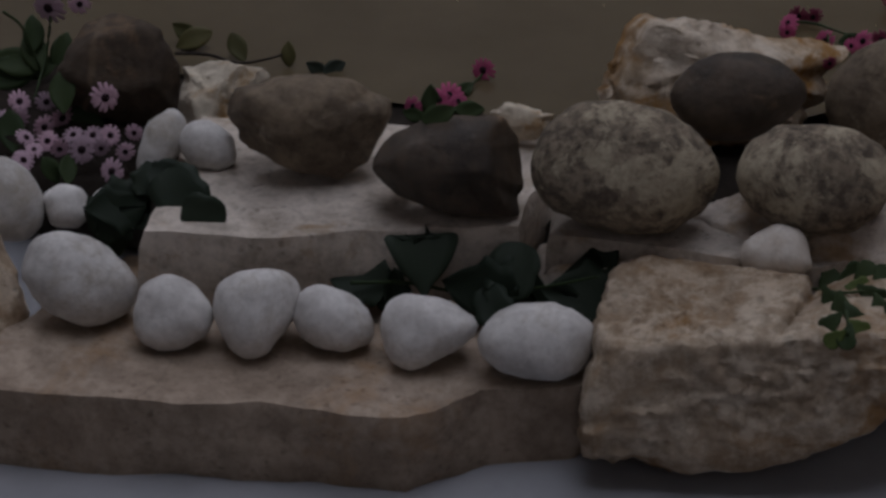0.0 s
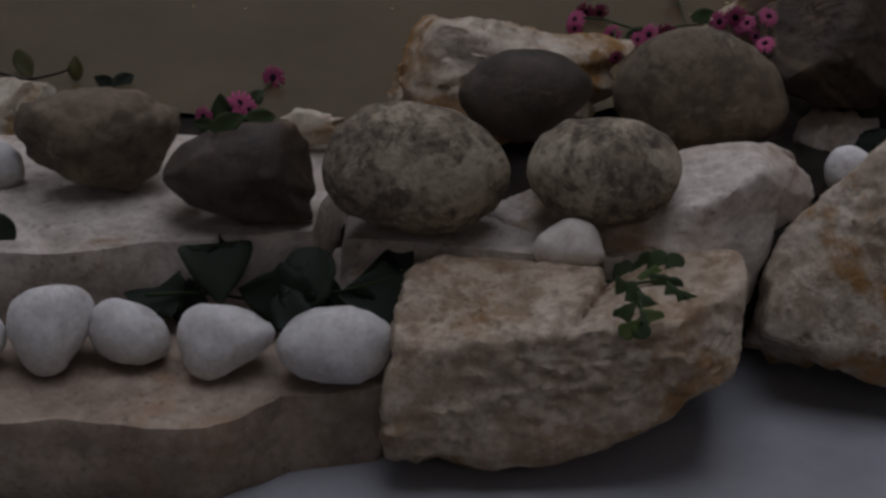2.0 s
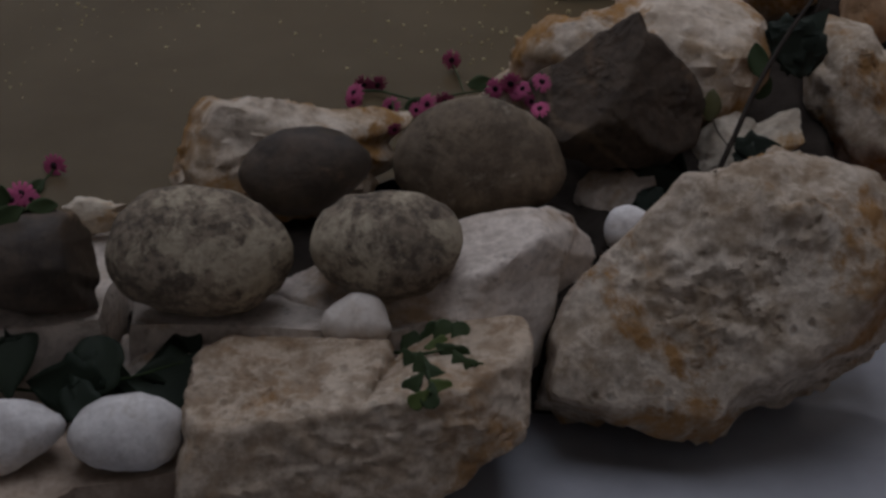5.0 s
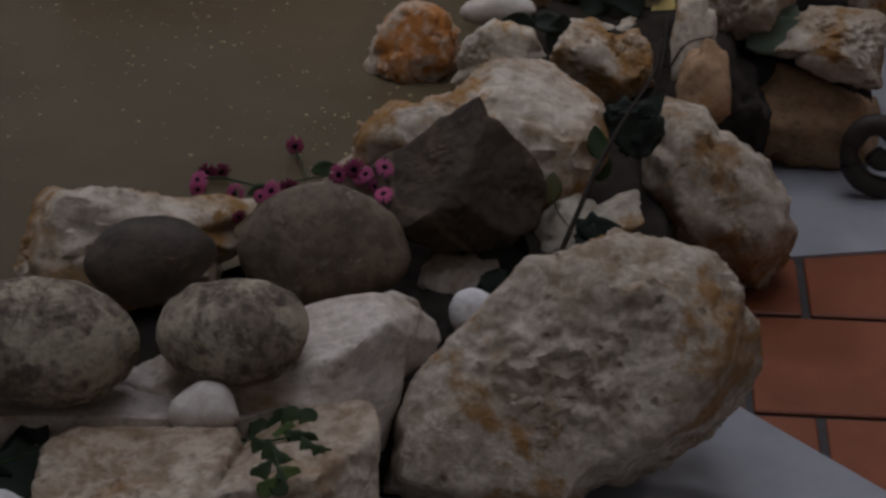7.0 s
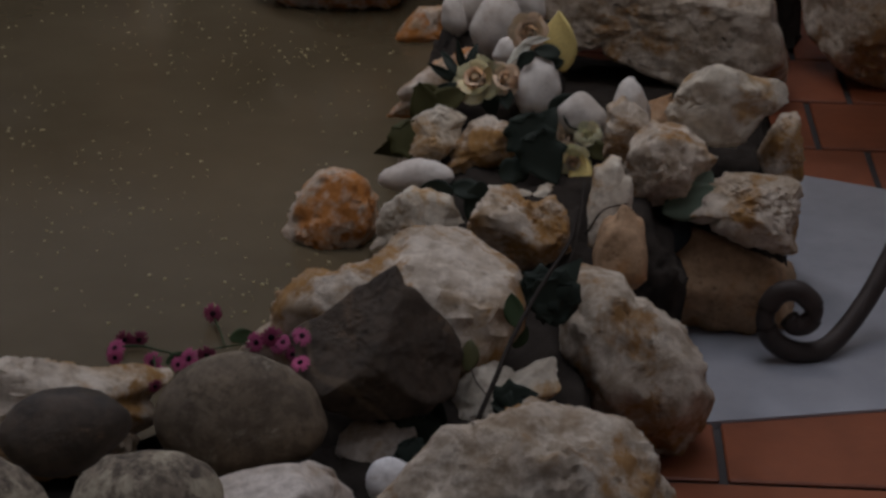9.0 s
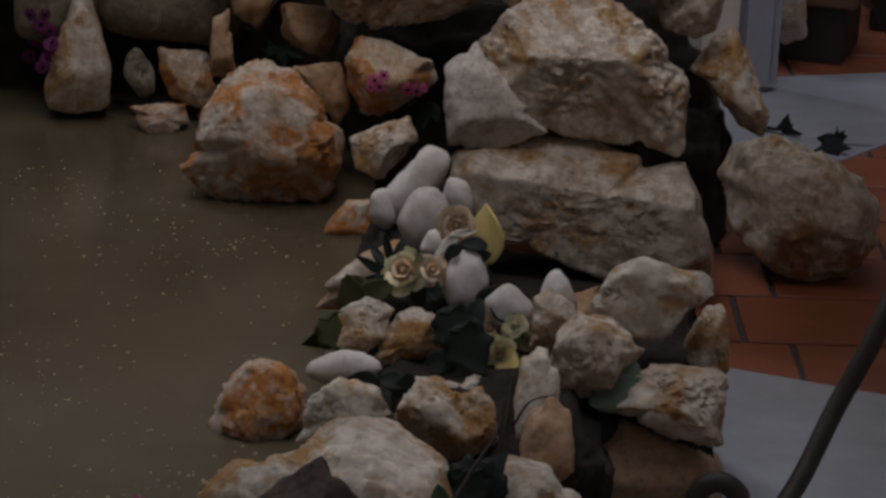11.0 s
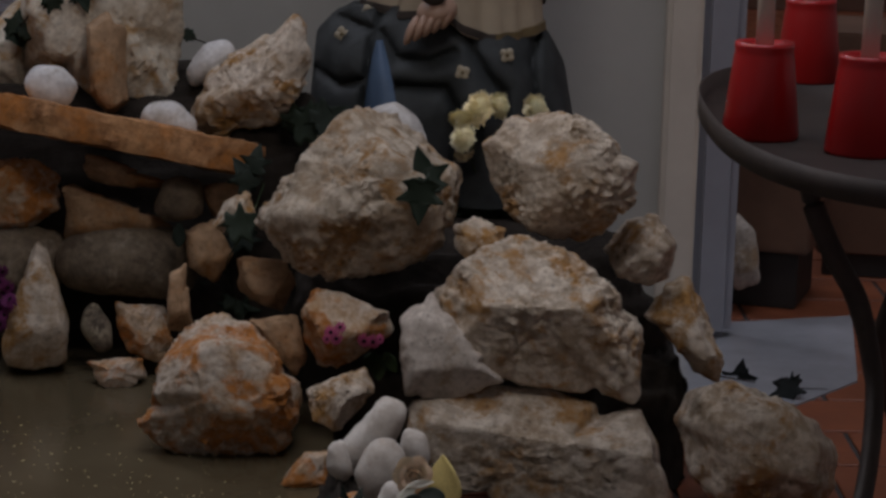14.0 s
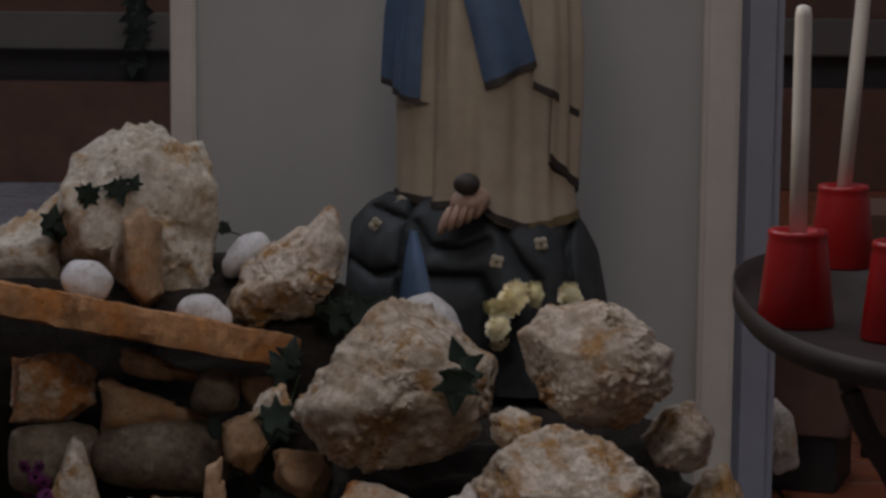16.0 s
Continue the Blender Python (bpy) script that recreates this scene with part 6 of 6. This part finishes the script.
leaf(plant, (0.051, 2.468, 0.217), 66, -1, 0.0579, 150, 'ivy', 'dark')
leaf(plant, (0.054, 2.471, 0.223), 66, -1, 0.0515, 20, 'ivy', 'dark')
leaf(plant, (0.051, 2.461, 0.207), 66, -1, 0.0450, -80, 'ivy', 'dark')
leaf(plant, (-0.034, 2.361, 0.185), 65, 1, 0.0349, 80, 'oval', 'olive')
leaf(plant, (0.021, 2.454, 0.166), 65, -0, 0.0284, 60, 'oval', 'green')
stem(plant, [(-0.034, 2.360, 0.176), (-0.026, 2.339, 0.166), (-0.014, 2.330, 0.154)], 0.0012, 'twig')
stem(plant, [(-0.056, 2.323, 0.122), (-0.021, 2.023, 0.276)], 0.0012, 'twig')
leaf(plant, (-0.074, 2.327, 0.125), 63, 2, 0.0497, 70, 'ivy', 'dark')
leaf(plant, (-0.090, 2.269, 0.123), 63, 2, 0.0548, -110, 'ivy', 'dark')
leaf(plant, (-0.085, 2.232, 0.122), 62, 2, 0.0361, -60, 'ivy', 'dark')
leaf(plant, (-0.079, 2.293, 0.125), 63, 2, 0.0368, -20, 'ivy', 'dark')
leaf(plant, (0.020, 2.337, 0.146), 64, -1, 0.0435, 20, 'ivy', 'dark')
leaf(plant, (0.008, 2.334, 0.139), 64, -0, 0.0311, 170, 'ivy', 'dark')
plant = holder('rose_bouquet', pose(0.010, 2.992, 0.145), 'pale yellow and peach silk roses with dark leaves on the rocks', 'roses')
rose(plant, (-0.051, 3.060, 0.268), 70, 0, 0.0470, 'yellow')
rose(plant, (-0.011, 3.060, 0.270), 70, 0, 0.0320, 'peach')
rose(plant, (0.019, 3.100, 0.324), 70, 0, 0.0360, 'peach')
rose(plant, (0.069, 2.980, 0.217), 70, 0, 0.0300, 'peach')
rose(plant, (0.084, 2.930, 0.201), 70, 0, 0.0320, 'yellow')
rose(plant, (0.102, 2.960, 0.228), 70, 0, 0.0260, 'cream')
rose(plant, (0.078, 2.950, 0.198), 70, 0, 0.0220, 'cream')
leaf(plant, (-0.085, 3.080, 0.279), 70, 0, 0.0500, 125, 'spike', 'dark')
leaf(plant, (-0.072, 3.080, 0.289), 70, 0, 0.0460, 100, 'spike', 'dark')
leaf(plant, (-0.092, 3.070, 0.269), 70, 0, 0.0500, 150, 'spike', 'dark')
leaf(plant, (-0.058, 3.080, 0.290), 70, 0, 0.0440, 72, 'spike', 'dark')
leaf(plant, (-0.087, 3.060, 0.255), 70, 0, 0.0440, 190, 'spike', 'dark')
leaf(plant, (-0.031, 3.070, 0.233), 70, 0, 0.0400, -70, 'oval', 'dark')
leaf(plant, (0.063, 3.110, 0.304), 70, 0, 0.0780, 95, 'oval', 'yellow')
leaf(plant, (0.047, 3.080, 0.303), 70, 0, 0.0360, 172, 'oval', 'dark')
leaf(plant, (0.053, 3.080, 0.286), 70, 0, 0.0340, 195, 'oval', 'dark')
leaf(plant, (0.017, 3.070, 0.296), 70, 0, 0.0300, 215, 'oval', 'dark')
leaf(plant, (0.010, 3.080, 0.304), 70, 0, 0.0550, 45, 'spike', 'white')
leaf(plant, (-0.001, 3.080, 0.285), 70, 0, 0.0500, 225, 'spike', 'white')
leaf(plant, (0.027, 3.090, 0.315), 70, 0, 0.0400, 10, 'spike', 'white')
leaf(plant, (0.028, 2.920, 0.229), 70, 0, 0.0600, -65, 'ivy', 'dark')
leaf(plant, (0.046, 2.900, 0.212), 70, 0, 0.0620, -60, 'ivy', 'dark')
leaf(plant, (0.006, 2.900, 0.198), 70, 0, 0.0420, 195, 'round', 'dark')
leaf(plant, (0.041, 2.930, 0.230), 70, 0, 0.0450, 40, 'ivy', 'dark')
leaf(plant, (0.043, 2.960, 0.237), 70, 0, 0.0550, 60, 'oval', 'dark')
leaf(plant, (0.072, 3.000, 0.256), 70, 0, 0.0500, 10, 'oval', 'dark')
leaf(plant, (-0.010, 3.050, 0.249), 70, 0, 0.0350, -75, 'oval', 'dark')
leaf(plant, (0.087, 2.980, 0.241), 70, 0, 0.0400, -20, 'oval', 'dark')
leaf(plant, (-0.116, 3.020, 0.234), 70, 0, 0.0680, 105, 'oval', 'olive')
leaf(plant, (-0.100, 3.000, 0.216), 70, 0, 0.0580, -85, 'oval', 'olive')
leaf(plant, (-0.133, 2.980, 0.199), 70, 0, 0.0500, -60, 'ivy', 'olive')
leaf(plant, (-0.091, 3.040, 0.242), 70, 0, 0.0550, 25, 'oval', 'olive')
leaf(plant, (-0.112, 3.050, 0.245), 70, 0, 0.0500, 160, 'oval', 'olive')
leaf(plant, (-0.037, 2.780, 0.199), 70, 0, 0.0580, -100, 'oval', 'dark')
leaf(plant, (-0.017, 2.780, 0.196), 70, 0, 0.0500, 15, 'round', 'dark')
leaf(plant, (-0.051, 2.790, 0.212), 70, 0, 0.0450, 170, 'oval', 'dark')
leaf(plant, (-0.088, 2.800, 0.207), 70, 0, 0.0420, 175, 'oval', 'dark')
leaf(plant, (0.115, 2.950, 0.213), 70, 0, 0.0400, -40, 'oval', 'olive')
leaf(plant, (0.094, 2.920, 0.188), 70, 0, 0.0500, -95, 'oval', 'yellow')
stem(plant, [(0.025, 3.161, 0.287), (0.008, 3.151, 0.256), (-0.007, 3.120, 0.237)], 0.0018, 'green')
stem(plant, [(0.048, 3.166, 0.299), (0.015, 3.118, 0.280)], 0.0016, 'green')
stem(plant, [(0.098, 2.869, 0.197), (0.093, 2.765, 0.192), (0.082, 2.687, 0.171), (0.065, 2.649, 0.148)], 0.0022, 'twig')
stem(plant, [(0.100, 2.736, 0.181), (0.119, 2.728, 0.216), (0.150, 2.734, 0.224)], 0.0014, 'twig')
plant = holder('green_leaf', pose(0.234, 2.844, 0.144), 'flat dusty green leaf and a dark leaf on a tan stone', 'leaf')
leaf(plant, (0.232, 2.842, 0.186), 69, -5, 0.0766, 25, 'oval', 'teal')
leaf(plant, (0.224, 2.839, 0.144), 68, -4, 0.0454, -100, 'oval', 'black')
leaf(plant, (0.246, 2.852, 0.199), 69, -5, 0.0511, 60, 'oval', 'teal')
plant = holder('ivy_sprig', pose(0.103, 4.415, 0.397), 'ivy sprig hanging between two boulders', 'ivy')
leaf(plant, (0.023, 3.960, 0.595), 80, -0, 0.0715, 105, 'star', 'ivy')
leaf(plant, (0.020, 3.916, 0.545), 79, -0, 0.0670, -95, 'star', 'ivy')
leaf(plant, (0.130, 4.543, 0.458), 79, -2, 0.1120, 80, 'star', 'ivy')
leaf(plant, (0.100, 4.637, 0.415), 79, -1, 0.0883, 150, 'star', 'ivy')
leaf(plant, (0.162, 4.634, 0.406), 79, -2, 0.0883, 0, 'star', 'ivy')
leaf(plant, (0.137, 4.533, 0.398), 79, -2, 0.0865, -90, 'star', 'ivy')
stem(plant, [(0.136, 4.544, 0.458), (0.117, 4.456, 0.517), (0.105, 4.445, 0.551)], 0.002, 'green')
plant = holder('chrysanthemum', pose(0.132, 4.448, 0.542), 'pale yellow chrysanthemum blossoms behind the boulders', 'flowers')
blossom(plant, (0.130, 4.457, 0.622), 81, -2, 0.0757, 'yellow')
blossom(plant, (0.168, 4.451, 0.632), 81, -2, 0.0540, 'yellow')
blossom(plant, (0.093, 4.450, 0.607), 81, -1, 0.0486, 'yellow')
blossom(plant, (0.101, 4.433, 0.570), 81, -1, 0.0626, 'cream')
blossom(plant, (0.100, 4.447, 0.542), 80, -1, 0.0433, 'cream')
blossom(plant, (0.240, 4.488, 0.621), 81, -3, 0.0653, 'cream')
leaf(plant, (0.120, 4.464, 0.598), 81, -2, 0.0422, -40, 'oval', 'dark')
leaf(plant, (0.105, 4.436, 0.551), 80, -1, 0.0335, 30, 'oval', 'olive')
plant = holder('ivy_sprig', pose(-0.284, 4.493, 0.212), 'dark ivy trailing down the stone pile', 'ivy')
leaf(plant, (-0.276, 4.585, 0.450), 79, 3, 0.0628, 60, 'star', 'ivy')
leaf(plant, (-0.297, 4.556, 0.433), 79, 4, 0.0714, 160, 'star', 'ivy')
leaf(plant, (-0.308, 4.273, 0.525), 80, 4, 0.0586, 120, 'star', 'dark')
leaf(plant, (-0.207, 4.531, 0.591), 81, 2, 0.0704, 40, 'star', 'ivy')
leaf(plant, (-0.243, 4.686, 0.570), 81, 3, 0.0637, 170, 'star', 'dark')
leaf(plant, (-0.184, 4.514, 0.577), 81, 2, 0.0790, 10, 'star', 'ivy')
leaf(plant, (-0.151, 4.505, 0.596), 81, 2, 0.0700, 30, 'star', 'dark')
leaf(plant, (-0.259, 4.676, 0.520), 81, 3, 0.0637, -60, 'star', 'ivy')
leaf(plant, (-0.277, 4.595, 0.471), 80, 3, 0.0539, 0, 'star', 'ivy')
leaf(plant, (-0.282, 4.065, 0.474), 78, 4, 0.0639, 20, 'star', 'ivy')
leaf(plant, (-0.354, 4.523, 0.349), 78, 4, 0.0801, 190, 'star', 'dark')
leaf(plant, (-0.327, 4.534, 0.324), 78, 4, 0.0713, -60, 'star', 'dark')
leaf(plant, (-0.370, 4.531, 0.257), 77, 5, 0.0624, -80, 'star', 'dark')
leaf(plant, (-0.314, 4.523, 0.219), 77, 4, 0.0802, -20, 'star', 'ivy')
leaf(plant, (-0.359, 4.524, 0.224), 77, 4, 0.0714, 170, 'star', 'ivy')
leaf(plant, (-0.428, 4.300, 0.396), 78, 5, 0.0421, 90, 'oval', 'dark')
leaf(plant, (-0.236, 4.664, 0.494), 80, 3, 0.0637, 150, 'star', 'ivy')
leaf(plant, (-0.283, 4.280, 0.551), 80, 4, 0.0502, 80, 'star', 'dark')
stem(plant, [(-0.185, 4.525, 0.581), (-0.259, 4.670, 0.504), (-0.286, 4.566, 0.454), (-0.283, 4.079, 0.466), (-0.340, 4.307, 0.340), (-0.336, 4.526, 0.213)], 0.002, 'green')
plant = holder('pink_flowers', pose(-0.079, 3.906, 0.239), 'tiny magenta blossoms on an orange rock', 'flowers')
daisy(plant, (-0.126, 3.862, 0.330), 76, 2, 0.0228, 'magenta')
daisy(plant, (-0.110, 3.864, 0.338), 76, 2, 0.0209, 'magenta')
daisy(plant, (-0.117, 3.855, 0.321), 76, 2, 0.0228, 'magenta')
daisy(plant, (-0.133, 3.854, 0.320), 76, 2, 0.0171, 'magenta')
daisy(plant, (-0.070, 3.882, 0.311), 76, 1, 0.0249, 'magenta')
daisy(plant, (-0.055, 3.896, 0.306), 76, 1, 0.0231, 'magenta')
daisy(plant, (-0.044, 3.908, 0.308), 76, 1, 0.0173, 'magenta')
leaf(plant, (-0.047, 3.983, 0.239), 75, 1, 0.0453, -90, 'oval', 'green')
leaf(plant, (-0.062, 3.985, 0.248), 75, 1, 0.0384, -120, 'oval', 'green')
leaf(plant, (-0.027, 3.985, 0.248), 75, 0, 0.0384, -60, 'oval', 'green')
plant = holder('purple_flowers', pose(-0.767, 4.333, 0.210), 'small purple flowers by the far water edge', 'flowers')
daisy(plant, (-0.763, 4.360, 0.266), 77, 10, 0.0283, 'purple')
daisy(plant, (-0.742, 4.258, 0.263), 76, 10, 0.0255, 'purple')
daisy(plant, (-0.785, 4.432, 0.231), 77, 10, 0.0288, 'purple')
daisy(plant, (-0.736, 4.261, 0.279), 77, 10, 0.0213, 'purple')
daisy(plant, (-0.750, 4.263, 0.246), 76, 10, 0.0234, 'purple')
daisy(plant, (-0.790, 4.337, 0.311), 77, 10, 0.0282, 'purple')
daisy(plant, (-0.772, 4.344, 0.290), 77, 10, 0.0303, 'purple')
daisy(plant, (-0.756, 4.351, 0.278), 77, 10, 0.0260, 'purple')
daisy(plant, (-0.801, 4.432, 0.241), 77, 10, 0.0288, 'purple')
daisy(plant, (-0.739, 4.261, 0.273), 77, 10, 0.0298, 'purple')
daisy(plant, (-0.809, 4.423, 0.210), 76, 10, 0.0288, 'purple')
daisy(plant, (-0.756, 4.259, 0.230), 76, 10, 0.0277, 'purple')
daisy(plant, (-0.763, 4.331, 0.314), 77, 10, 0.0238, 'purple')
plant = holder('ivy_twig', pose(0.747, 4.676, 0.008), 'thin ivy twig trailing over the floor', 'twig')
stem(plant, [(0.560, 4.044, 0.219), (0.727, 4.780, 0.008), (0.794, 4.743, 0.008), (0.876, 4.741, 0.007)], 0.0016, 'twig')
leaf(plant, (0.706, 4.844, 0.006), 75, -8, 0.0604, 80, 'star', 'black')
leaf(plant, (0.784, 4.673, 0.008), 75, -10, 0.0645, -80, 'star', 'black')
leaf(plant, (0.810, 4.777, 0.007), 75, -10, 0.0431, 60, 'star', 'black')
leaf(plant, (0.720, 4.810, 0.008), 75, -9, 0.0360, 0, 'star', 'black')
plant = holder('ivy_sprig', pose(-0.682, 4.616, 0.715), 'dark ivy sprig hung over a tall pale rock', 'ivy')
stem(plant, [(-0.774, 4.620, 0.738), (-0.733, 4.600, 0.786), (-0.692, 4.585, 0.803), (-0.647, 4.580, 0.816), (-0.608, 4.580, 0.832)], 0.0016, 'twig')
leaf(plant, (-0.780, 4.630, 0.752), 84, 8, 0.0440, 80, 'star', 'ivy')
leaf(plant, (-0.778, 4.630, 0.720), 84, 8, 0.0500, -70, 'ivy', 'ivy')
leaf(plant, (-0.754, 4.620, 0.731), 84, 8, 0.0360, -20, 'ivy', 'ivy')
leaf(plant, (-0.712, 4.585, 0.803), 84, 8, 0.0400, 150, 'star', 'ivy')
leaf(plant, (-0.693, 4.580, 0.793), 84, 8, 0.0460, -35, 'star', 'ivy')
leaf(plant, (-0.658, 4.578, 0.813), 84, 8, 0.0360, 165, 'star', 'ivy')
leaf(plant, (-0.640, 4.575, 0.801), 84, 8, 0.0480, -75, 'star', 'ivy')
leaf(plant, (-0.610, 4.578, 0.828), 84, 8, 0.0300, 70, 'star', 'ivy')
leaf(plant, (-0.447, 4.700, 0.719), 84, 8, 0.0260, -30, 'ivy', 'ivy')
stem(plant, [(-0.473, 4.710, 0.731), (-0.447, 4.700, 0.717), (-0.415, 4.700, 0.706)], 0.0022, 'twig')
plant = holder('hanging_vine', pose(-1.609, 11.908, 0.588), 'dark vine trailing before the wooden panelling', 'vine')
stem(plant, [(-1.608, 12.018, 1.037), (-1.626, 12.010, 0.867), (-1.584, 11.816, 0.735), (-1.624, 11.895, 0.588)], 0.004, 'twig')
leaf(plant, (-1.626, 12.012, 0.924), 88, 7, 0.1273, -60, 'star', 'dark')
leaf(plant, (-1.592, 12.015, 0.872), 88, 7, 0.1331, -20, 'star', 'dark')
leaf(plant, (-1.622, 11.816, 0.846), 88, 8, 0.1253, 200, 'star', 'dark')
leaf(plant, (-1.578, 11.816, 0.785), 88, 7, 0.1367, -70, 'star', 'dark')
leaf(plant, (-1.612, 11.816, 0.729), 87, 7, 0.1253, 220, 'star', 'dark')
leaf(plant, (-1.595, 11.895, 0.657), 87, 7, 0.1204, -50, 'star', 'dark')
leaf(plant, (-1.624, 11.895, 0.594), 87, 7, 0.1148, -100, 'star', 'dark')


# ---- flecks and bubbles floating on the pond ----
bm = bmesh.new()
rng = random.Random(21)
for i in range(760):
    cluster = i % 14
    cx, cy = -0.25 - 0.11 * (cluster % 7) + rng.gauss(0, 0.10), 2.65 + 0.24 * (cluster // 2 % 6) + rng.gauss(0, 0.13)
    if not (-1.6 < cx < -0.16 and 2.35 < cy < 4.1):
        continue
    r = rng.choice((0.0009, 0.0013, 0.0018, 0.0025)) * rng.uniform(0.7, 1.2)
    bmesh.ops.create_icosphere(bm, subdivisions=1, radius=r, matrix=Matrix.Translation((cx, cy, 0.1205)) @ Matrix.Diagonal((1, 1, 0.6, 1)))
thing("floating_flecks", bm, plain_mat("pale_foam", (0.50, 0.43, 0.22), 0.4), "tiny pale flecks and bubbles floating on the pond", "flecks", kind="stuff")
